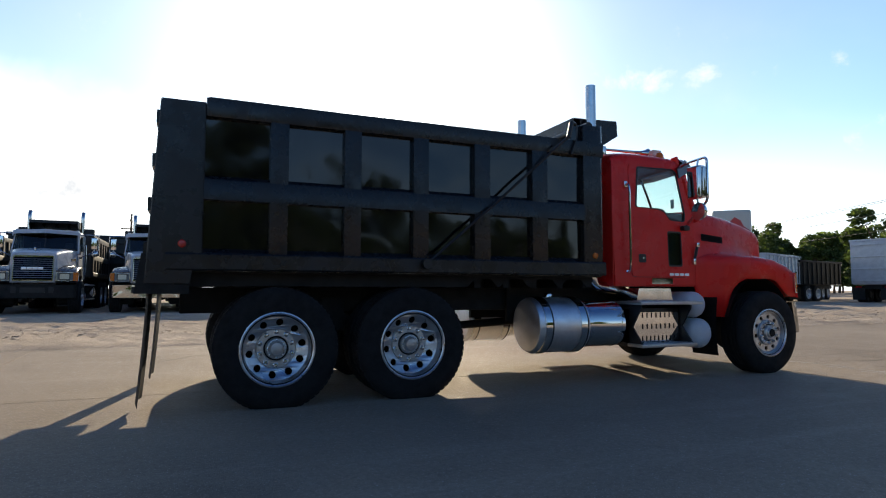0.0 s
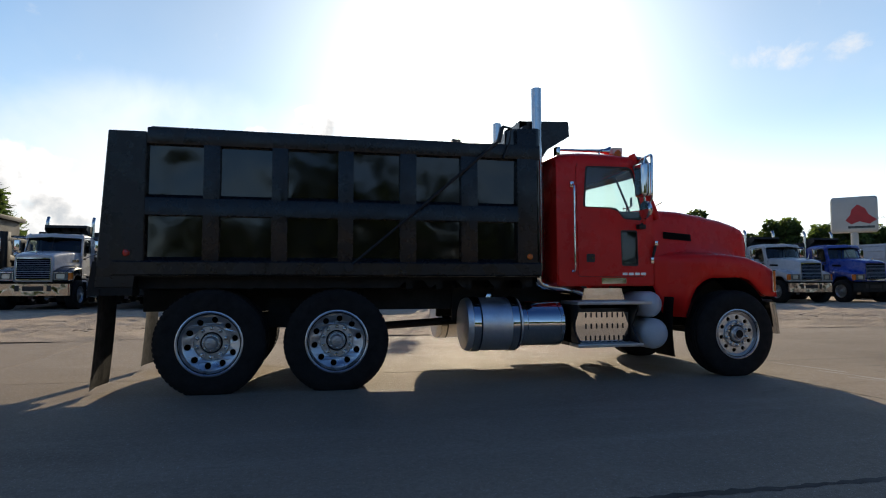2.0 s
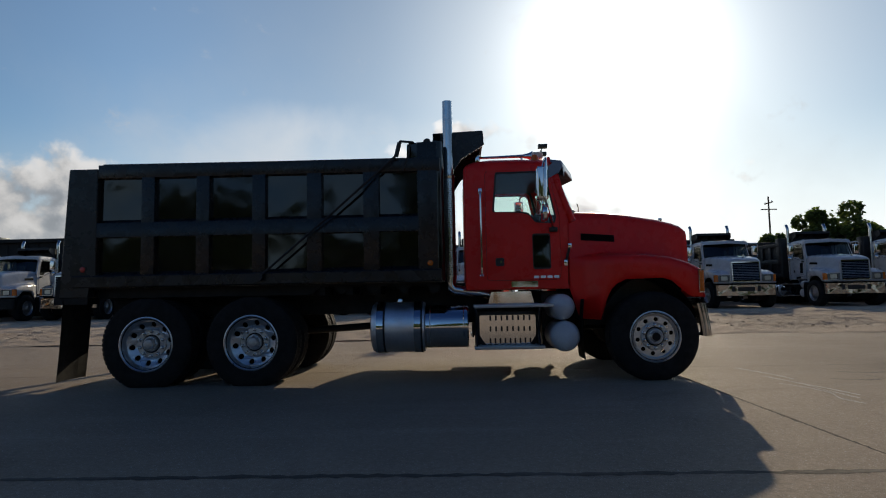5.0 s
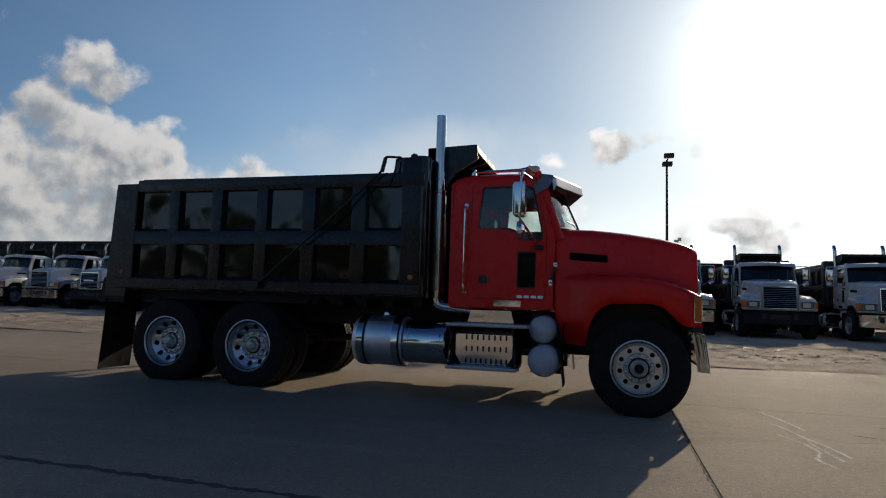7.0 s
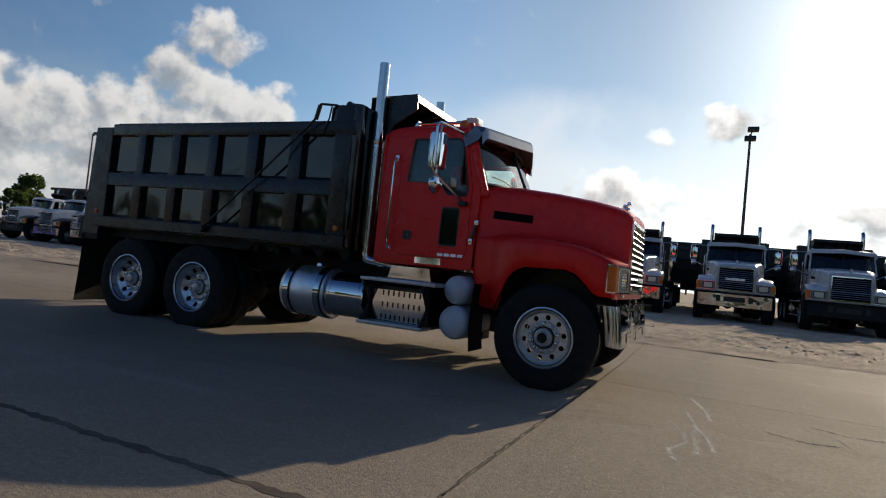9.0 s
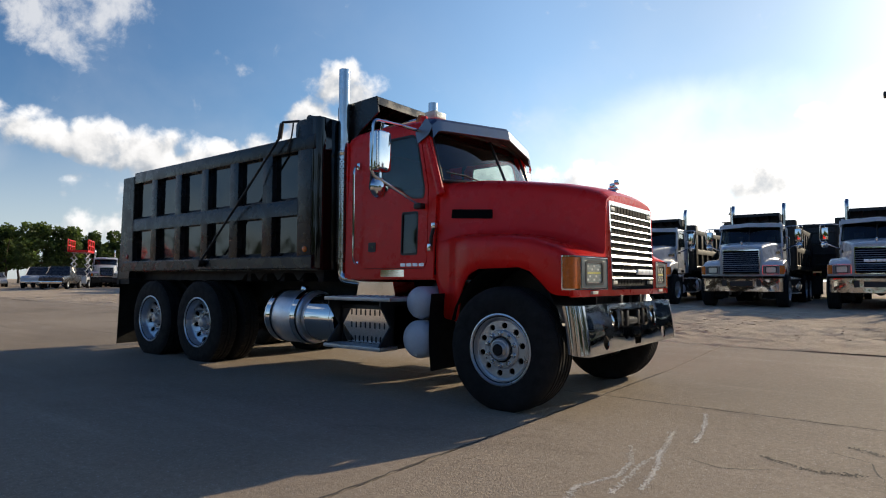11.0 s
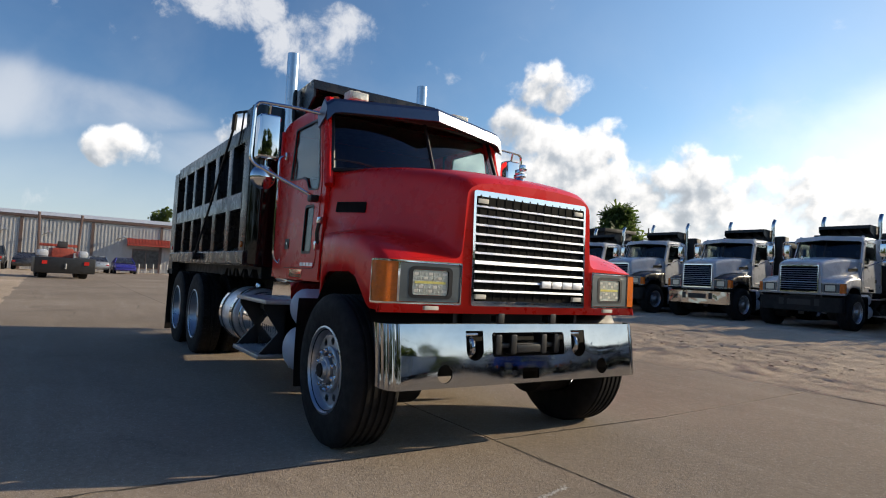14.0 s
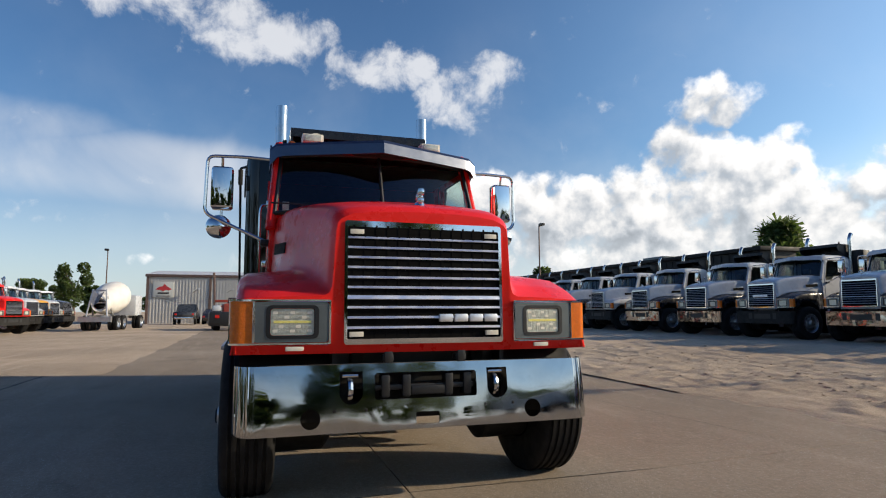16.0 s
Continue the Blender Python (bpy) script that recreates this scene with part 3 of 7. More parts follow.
def hood_row(x):
    """Half a cross-section of the bonnet with its wing, from the middle outwards."""
    zt = lerp(x, (-0.92, 2.12), (-0.5, 2.115), (-0.1, 2.08), (0.3, 2.025), (0.55, 1.97), (0.66, 1.93), (0.72, 1.885))
    ys = lerp(x, (-0.92, 0.93), (-0.4, 0.86), (0.2, 0.72), (0.55, 0.645), (0.66, 0.625), (0.72, 0.60))
    yl = ys + lerp(x, (-0.92, 0.035), (0.0, 0.05), (0.72, 0.02))
    zf = lerp(x, (-0.92, 1.46), (-0.7, 1.50), (-0.45, 1.52), (0.0, 1.51), (0.3, 1.475), (0.55, 1.40), (0.66, 1.345), (0.72, 1.315))
    yo = max(yl + 0.005, lerp(x, (-0.92, 0.968), (-0.74, 1.0), (-0.58, 1.11), (-0.4, 1.175), (-0.1, 1.205), (0.72, 1.205)))
    k = min(1.0, (yo - yl) / 0.16)
    zb = lerp(x, (-0.98, 1.18), (-0.92, 1.06), (-0.83, 0.74), (-0.80, 0.70), (-0.57, 0.69), (-0.55, 0.74), (-0.51, 0.92), (-0.46, 1.05), (-0.38, 1.135), (-0.27, 1.185), (0.18, 1.195), (0.30, 1.16), (0.42, 1.06), (0.50, 0.985), (0.56, 0.96), (0.72, 0.955))
    pts = [(0, zt), (0.35 * ys, zt - 0.004), (0.62 * ys, zt - 0.014), (0.82 * ys, zt - 0.030), (ys - 0.07, zt - 0.047), (ys - 0.03, zt - 0.068), (ys - 0.008, zt - 0.10), (ys, zt - 0.15),
           (yl * 0.6 + ys * 0.4, zf + 0.16), (yl, zf + 0.06 * k), (yl + 0.015 * k, zf + 0.02 * k), (yl + 0.05 * k, zf), ((yl + yo) / 2, zf - 0.008), (yo - 0.06 * k, zf - 0.022), (yo - 0.022 * k, zf - 0.045), (yo - 0.004 * k, zf - 0.085), (yo, zf - 0.14),
           (yo, (zf - 0.14) * 0.5 + zb * 0.5 if zb < zf - 0.16 else zf - 0.15), (yo - 0.004, min(zb, zf - 0.16))]
    u = max(0.0, min(1.0, (x - 0.1) / 0.6))
    return [(x - 0.045 * u * max(0.0, (y - 0.62) / 0.58) ** 1.4, y, z) for y, z in pts]


def hood_bm():
    bm = bmesh.new()
    xs = [-0.93 + 0.03 * i for i in range(53)] + [0.655, 0.675, 0.69, 0.705, 0.715, 0.72]
    xs = sorted(x for x in xs if x <= 0.72)
    rows = []
    for x in xs:
        r = hood_row(x)
        rows.append([(a, -b, c) for a, b, c in r[:0:-1]] + r)
    loft(bm, rows)
    # front panel between bonnet and wings
    front = rows[-1]
    vs = [bm.verts.new(p) for p in front]
    n = len(vs)
    low = [bm.verts.new((vs[i].co.x, vs[i].co.y, 0.945)) for i in range(n)]
    for i in range(n - 1):
        if (vs[i].co - low[i].co).length > 0.012 or (vs[i + 1].co - low[i + 1].co).length > 0.012:
            bm.faces.new((vs[i], vs[i + 1], low[i + 1], low[i]))
    bmesh.ops.remove_doubles(bm, verts=bm.verts, dist=0.001)
    return bm


def cab_side(loops, thick, side, y0=0.985):
    """A sheet of the cab's side, which leans in towards the roof."""
    return plate(loops, thick, lambda u, v, s: (u, side * (y0 - 0.055 * (v - 1.1) / 1.7 + s), v))


WINDOW = [(-1.885, 2.085), (-1.50, 2.075), (-1.42, 2.05), (-1.345, 1.95), (-1.10, 1.93), (-1.085, 2.02), (-1.20, 2.56), (-1.26, 2.605), (-1.84, 2.60)]
DOOR = [(-1.985, 1.20), (-1.985, 2.60), (-1.93, 2.672), (-1.22, 2.672), (-1.165, 2.63), (-1.03, 2.03), (-1.03, 1.27), (-1.07, 1.20)]


def shrink(poly, dd):
    cx = sum(p[0] for p in poly) / len(poly)
    cy = sum(p[1] for p in poly) / len(poly)
    out = []
    for u, v in poly:
        w = Vector((u - cx, v - cy))
        w = w * (1 - dd / w.length)
        out.append((cx + w.x, cy + w.y))
    return out


def cab(truck, paint, full):
    shell = [(-2.245, 1.10), (-2.245, 2.55), (-2.225, 2.68), (-1.10, 2.70), (-1.02, 2.56), (-0.90, 2.085), (-0.93, 1.92), (-0.95, 1.10)]
    body = bmesh.new()
    for side in (-1, 1):
        tmp = cab_side([shell, round_poly(DOOR, 0.05)], 0.02, side)
        me = bpy.data.meshes.new("tmp")
        tmp.to_mesh(me)
        tmp.free()
        body.from_mesh(me)
        bpy.data.meshes.remove(me)
    box(body, -2.262, -2.23, -0.975, 0.975, 1.10, 2.66, bevel=0.014)
    box(body, -2.24, -0.93, -0.96, 0.96, 1.085, 1.13)
    # cowl under the windscreen and dash wall
    loft(body, [[(-0.93, y, 1.12) for y in (-0.965, -0.5, 0, 0.5, 0.965)], [(-0.93, y, 1.95) for y in (-0.96, -0.5, 0, 0.5, 0.96)], [(-0.90 + 0.20 * (1 - (y / 0.96) ** 2), y, 2.075 + 0.03 * (1 - (y / 0.96) ** 2)) for y in (-0.955, -0.5, 0, 0.5, 0.955)]])
    shell_ob = part("cab_shell", body, paint, truck)
    part("cab_lining", boxes((-2.226, -2.205, -0.93, 0.93, 1.14, 2.63), (-2.20, -1.12, -0.90, 0.90, 2.635, 2.65)), "dash", truck, "dark grey cab lining")
    # roof
    rows = []
    for x, w, zc in ((-2.262, 0.90, 2.645), (-2.255, 0.935, 2.70), (-2.22, 0.95, 2.755), (-2.12, 0.955, 2.80), (-1.9, 0.955, 2.825), (-1.5, 0.955, 2.825), (-1.25, 0.95, 2.805), (-1.12, 0.945, 2.765), (-1.05, 0.935, 2.715), (-1.02, 0.925, 2.675)):
        row = []
        for i in range(21):
            a = math.pi * i / 20
            c, s = math.cos(a), math.sin(a)
            row.append((x + (0.1 * s if x > -1.3 else 0), -w * math.copysign(abs(c) ** 0.38, c), 2.63 + (zc - 2.63) * s ** 0.5))
        rows.append(row)
    bm = bmesh.new()
    loft(bm, rows)
    bmesh.ops.holes_fill(bm, edges=[e for e in bm.edges if e.is_boundary and abs(e.verts[0].co.x + 2.262) < 0.001 and abs(e.verts[1].co.x + 2.262) < 0.001])
    part("roof", bm, paint, truck, sharp=50)
    for side in (-1, 1):
        dm = cab_side([shrink(round_poly(DOOR, 0.05), 0.007), round_poly(WINDOW, 0.03)] + ([round_poly([(-1.385, 1.35), (-1.165, 1.35), (-1.165, 1.785), (-1.385, 1.785)], 0.03)] if side < 0 else []), 0.022, side, 0.99)
        door = part("door", dm, paint, truck)
        part("door_seal", cab_side([shrink(DOOR, -0.03), shrink(DOOR, 0.03)], 0.004, side, 0.968), "plastic", door)
        part("window_trim", cab_side([shrink(round_poly(WINDOW, 0.03), -0.012), shrink(round_poly(WINDOW, 0.03), 0.012)], 0.014, side, 0.998), "plastic", door)
        part("window_glass", cab_side([shrink(round_poly(WINDOW, 0.03), 0.004)], 0.003, side, 0.988), "glass", door).visible_shadow = False
        if side < 0:
            low = round_poly([(-1.385, 1.35), (-1.165, 1.35), (-1.165, 1.785), (-1.385, 1.785)], 0.03)
            part("lower_window", cab_side([shrink(low, 0.004)], 0.004, side, 0.986), "darkglass", door, "narrow tinted kerb window")
            part("lower_window_trim", cab_side([shrink(low, -0.012), shrink(low, 0.012)], 0.012, side, 0.997), "plastic", door)
        hb = cab_side([rect(-1.87, -1.76, 1.385, 1.49, 0.015)], 0.016, side, 1.0)
        hd = part("door_handle", hb, "plastic", door)
        part("lock", cab_side([circle(-1.80, 1.44, 0.012, 10)], 0.006, side, 1.012), "chrome", hd)
        gt = bmesh.new()
        tube(gt, arc_path([(-2.05, side * 0.955, 2.36), (-2.05, side * 1.035, 2.35), (-2.05, side * 1.05, 2.28), (-2.05, side * 1.05, 1.34), (-2.05, side * 1.03, 1.27), (-2.05, side * 0.975, 1.25)], 0.04), 0.014, 8)
        for z in (2.36, 1.25):
            box(gt, -2.075, -2.025, side * 0.95, side * 0.99, z - 0.04, z + 0.04, bevel=0.008)
        part("grab_rail", gt, "chrome", truck, "long chrome grab rail")
        # badge as four plain blocks, and the plate on the sill
        for i in range(4):
            part("badge", cab_side([rect(-1.385 + 0.085 * i, -1.385 + 0.085 * i + 0.066, 1.222, 1.256, 0.008)], 0.012, side, 1.003), "tank", door)
        tag = plate([rect(-1.675, -1.335, 1.115, 1.19, 0.008)], 0.006, lambda u, v, s: (u, side * (0.998 + s), v))
        part("sill_plate", tag, "chrome", truck)
    # windscreen: two panes, the seam and black rubber
    def ws(u, v):
        """u from -1 to 1 across, v from 0 at the foot to 1 at the head."""
        k = 1 - abs(u) ** 2.2
        y = u * (0.945 - 0.05 * v)
        return Vector((-0.885 - 0.20 * v + (0.20 - 0.05 * v) * k, y, 2.085 + 0.565 * v + 0.028 * k))
    for a, b in ((-0.985, -0.012), (0.012, 0.985)):
        bm = bmesh.new()
        loft(bm, [[ws(a + (b - a) * i / 8, j / 4) for i in range(9)] for j in range(5)])
        part("windscreen", bm, "windglass", truck).visible_shadow = False
    bm = bmesh.new()
    tube(bm, [ws(0, j / 4) + Vector((0.004, 0, 0)) for j in range(5)], 0.016, 8)
    for v in (0, 1):
        tube(bm, [ws(-1 + i / 8, v) for i in range(17)], 0.02, 8)
    for u in (-1, 1):
        tube(bm, [ws(u * 0.99, j / 4) for j in range(5)], 0.02, 8)
    part("windscreen_rubber", bm, "plastic", truck)
    for u in (-1, 1):
        part("pillar", tube(bmesh.new(), [ws(u * 1.0, j / 4) + Vector((-0.03, u * 0.012, 0)) for j in range(-1, 6)], 0.045, 10), paint, truck)
    # interior
    for y in (-0.5, 0.5):
        bm = bmesh.new()
        box(bm, -1.95, -1.45, y - 0.25, y + 0.25, 1.45, 1.62, bevel=0.05)
        box(bm, -2.08, -1.92, y - 0.24, y + 0.24, 1.5, 2.18, bevel=0.06)
        box(bm, -2.06, -1.95, y - 0.13, y + 0.13, 2.2, 2.4, bevel=0.04)
        box(bm, -1.85, -1.55, y - 0.15, y + 0.15, 1.1, 1.46)
        part("seat", bm, "seat", truck)
    bm = bmesh.new()
    prism(bm, [(-1.3, 1.55), (-1.3, 1.95), (-1.2, 2.03), (-0.96, 2.05), (-0.94, 1.5)], -0.93, 0.93)
    part("dashboard", bm, "dash", truck)
    bm = bmesh.new()
    lathe(bm, [(0.215 + 0.014 * math.cos(a), 0.014 * math.sin(a)) for a in [2 * math.pi * i / 8 for i in range(9)]], (0, 0, 0), "z", 28)
    rod(bm, (0.21, 0, 0), (-0.21, 0, 0), 0.014, n=6)
    rod(bm, (0, 0, 0), (0, 0, -0.3), 0.02, n=6)
    bmesh.ops.transform(bm, matrix=pose(-1.38, 0.5, 2.0, 0, -28, 0), verts=bm.verts)
    part("steering_wheel", bm, "dash", truck)
    part("back_lining", boxes((-2.225, -2.215, -0.93, 0.93, 1.13, 2.62)), "dash", truck)
    for s in (-1, 1):
        part("side_lining", boxes((-2.2, -0.95, s * 0.93, s * 0.94, 1.13, 2.04)), "dash", truck)
    bm = bmesh.new()
    box(bm, -2.2, -1.15, -0.88, 0.88, 2.63, 2.645)
    part("headlining", bm, "dash", truck)
    if not full:
        return
    part("card", boxes((-1.15, -1.148, -0.86, -0.80, 2.12, 2.24)), "paper", truck, "white paper card behind the glass")
    for y in (-0.55, 0.4):
        bm = bmesh.new()
        tube(bm, [(-0.70, y, 2.12), (-0.74, y - 0.2, 2.155), (-0.80, y - 0.42, 2.165)] if y < 0 else [(-0.68, y, 2.12), (-0.72, y - 0.2, 2.155), (-0.73, y - 0.4, 2.165)], 0.008, 6)
        part("wiper", bm, "plastic", truck)
    # roof: horn, lamps, markers
    bm = bmesh.new()
    tube(bm, [(-2.06, -0.55, 2.895), (-1.7, -0.55, 2.90), (-1.5, -0.55, 2.905), (-1.42, -0.55, 2.905), (-1.36, -0.55, 2.905)], 0.016, 10, 0.03)
    lathe(bm, [(0.03, -1.42), (0.04, -1.36), (0.065, -1.31), (0.07, -1.30), (0.06, -1.31)], (0, -0.55, 2.905), "x", 16)
    box(bm, -2.09, -2.03, -0.60, -0.50, 2.81, 2.93, bevel=0.01)
    rod(bm, (-1.45, -0.55, 2.80), (-1.45, -0.55, 2.9), 0.015)
    part("air_horn", bm, "chrome", truck)
    for y in (-0.59, 0.59):
        bm = bmesh.new()
        box(bm, -1.32, -1.18, y - 0.10, y + 0.10, 2.845, 2.93, bevel=0.012)
        rod(bm, (-1.24, y, 2.78), (-1.24, y, 2.88), 0.02)
        lamp = part("roof_lamp", bm, "lampwhite", truck, "square cream roof lamp")
        part("lens", boxes((-1.182, -1.172, y - 0.075, y + 0.075, 2.857, 2.918), bevel=0.003), "lens", lamp)
    for y in (-0.78, 0, 0.78):
        bm = bmesh.new()
        lathe(bm, [(0.0, 0.075), (0.03, 0.065), (0.05, 0.03), (0.055, -0.02)], (-1.30, y, 2.80), "z", 16)
        part("marker_lamp", bm, "amber", truck)


def visor(truck, full, mat="chrome"):
    """Two flat faces that meet in a middle seam, with turned-down ends and an added dark underside."""
    bm = bmesh.new()
    rows, under = [], []
    for i in range(33):
        u = -1 + i / 16
        k = abs(u)
        y = u * 0.99
        end = max(0.0, k - 0.92) / 0.08
        drop = 0.035 * k + 0.05 * end ** 2
        back = 0.30 * k
        rows.append([(-1.06 - 0.06 * k, y * 0.96, 2.795 - drop * 0.8), (-0.90 - back * 0.75, y * 0.985, 2.805 - drop), (-0.70 - back, y, 2.785 - drop), (-0.675 - back, y, 2.755 - drop), (-0.655 - back, y, 2.655 - drop - 0.04 * end), (-0.665 - back, y, 2.650 - drop - 0.04 * end)])
        kk = 1 - k ** 2.2
        under.append([(-0.668 - back, y * 0.995, 2.653 - drop - 0.035 * end), (-0.86 - 0.8 * back, y * 0.97, 2.70 - drop), (-1.075 + 0.14 * kk, u * 0.905, 2.662)])
    loft(bm, rows)
    for s in (-1, 1):
        prism(bm, [(-1.17, 2.50), (-1.20, 2.62), (-1.06, 2.75), (-0.97, 2.66), (-1.02, 2.58), (-1.12, 2.53)], s * 0.968, s * 0.985)
    v = part("sun_visor", bm, mat, truck, "polished steel sun visor over the windscreen", sharp=20)
    # dark sheet added below to hide the roof edge and keep the underside dark
    bm = bmesh.new()
    loft(bm, under)
    part("visor_lining", bm, "dash", v)


def grille(truck, full, badge=True):
    x = 0.735
    fr = plate([rect(-0.545, 0.545, 1.0, 1.808, 0.02), rect(-0.524, 0.524, 1.035, 1.768, 0.01)], 0.03, lambda u, v, s: (x + s - 0.001 - 0.03 * max(0, v - 1.1), u, v))
    g = part("grille", fr, "chrome", truck, "chrome grille frame with horizontal bars")
    # solid sheet: the black mesh, with the shaded depth behind in its colour
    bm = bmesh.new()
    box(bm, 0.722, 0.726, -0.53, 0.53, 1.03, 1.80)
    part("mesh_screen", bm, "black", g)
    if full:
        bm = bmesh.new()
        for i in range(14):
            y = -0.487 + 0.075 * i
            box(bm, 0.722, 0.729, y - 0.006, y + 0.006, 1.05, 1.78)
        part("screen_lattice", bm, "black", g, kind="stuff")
    for i in range(10):
        z = 1.108 + 0.0655 * i
        bm = bmesh.new()
        h = 0.0085 if i != 3 else 0.014
        xo = x + 0.006 - 0.03 * max(0, z - 1.1)
        prism(bm, [(xo - 0.012, z - h), (xo + 0.011, z - h), (xo + 0.013, z - h * 0.75), (xo + 0.004, z + h * 0.8), (xo - 0.002, z + h), (xo - 0.012, z + h)], -0.525, 0.525)
        part("bar", bm, "tank" if full else "cast", g)
    if full:
        for y, z in ((-0.465, 1.735), (0.465, 1.735), (-0.465, 1.065), (0.465, 1.065)):
            bm = bmesh.new()
            box(bm, 0.722, 0.752 - 0.03 * max(0, z - 1.1), y - 0.045, y + 0.045, z - 0.016, z + 0.016, bevel=0.004)
            part("strobe", bm, "lampwhite", g)
    if badge:
        y0, z0, n = (0.085, 1.168, 4) if full else (-0.32, 1.40, 4)
        wd, ht = (0.095, 0.026) if full else (0.14, 0.045)
        for i in range(n):
            bm = bmesh.new()
            box(bm, x, x + 0.026, y0 + i * (wd + 0.012), y0 + i * (wd + 0.012) + wd, z0 - ht, z0 + ht, bevel=0.006)
            part("badge", bm, "tank", g)


def lamp_place(s):
    """Points on the lamp panel: it falls back outwards, turns the wing's corner and runs on along its side."""
    th0, r, u0 = math.atan(0.118), 0.06, 1.165
    x0 = 0.728 - 0.05 * ((u0 - 0.62) / 0.58) ** 1.4

    def at(u, v, e):
        if u <= u0:
            return (0.728 - 0.05 * max(0.0, (u - 0.62) / 0.58) ** 1.4 + e, s * u, v)
        th = min(th0 + (u - u0) / r, math.pi / 2)
        run = max(0.0, u - u0 - r * (math.pi / 2 - th0))
        return (x0 + r * (math.cos(th) - math.cos(th0)) - run + e * math.cos(th), s * (u0 + r * (math.sin(th) - math.sin(th0)) + e * math.sin(th) + 0.003), v)
    return at


def wrapped(loops, thick, at):
    """A sheet cut into narrow strips, so that it can follow the corner."""
    bm = plate(loops, thick, lambda u, v, e: (u, v, e))
    for k in range(14):
        bmesh.ops.bisect_plane(bm, geom=list(bm.verts) + list(bm.edges) + list(bm.faces), plane_co=(1.10 + 0.0115 * k, 0, 0), plane_no=(1, 0, 0))
    for v in bm.verts:
        v.co = at(*v.co)
    return bm


def headlamps(truck, full):
    for s in (-1, 1):
        at = lamp_place(s)
        bez = plate([rect(0.64, 1.09, 1.02, 1.272, 0.02), rect(0.704, 1.016, 1.046, 1.248, 0.03)], 0.03, at)
        h = part("headlamp", bez, "bezel", truck)
        part("trim_frame", wrapped([rect(0.626, 1.272, 1.004, 1.288, 0.01), rect(0.638, 1.262, 1.016, 1.275, 0.008)], 0.036, at), "chrome", h)
        part("turn_signal", wrapped([rect(1.098, 1.263, 1.015, 1.276)], 0.022, at), "amber", h, "amber corner turn signal")
        if full:
            part("lamp_post", plate([rect(1.084, 1.099, 1.018, 1.273)], 0.036, at), "chrome", h)
        part("rubber", plate([rect(0.700, 1.020, 1.042, 1.252, 0.035), rect(0.728, 0.994, 1.062, 1.232, 0.022)], 0.034, at), "plastic", h)
        lens = part("lens", plate([rect(0.730, 0.992, 1.064, 1.230, 0.02)], 0.014, at), "lens", h, "clear lamp lens with rows of diodes" if full else "")
        if not full:
            continue
        for k, z in enumerate((1.090, 1.118, 1.176, 1.204)):
            for i in range(7):
                u = 0.757 + 0.0345 * i
                part("diode", plate([rect(u - 0.015, u + 0.015, z - 0.009, z + 0.009, 0.003, 1)], 0.018, at), "lens" if (i + k) % 3 else "lampwhite", lens)
        part("lamp_bar", plate([rect(0.748, 0.974, 1.139, 1.155)], 0.019, at), "yellow_bar", lens)
        part("fog_marker", boxes((0.69, 0.728, s * 0.90, s * 0.79, 0.965, 0.992), bevel=0.005), "lampwhite", truck)


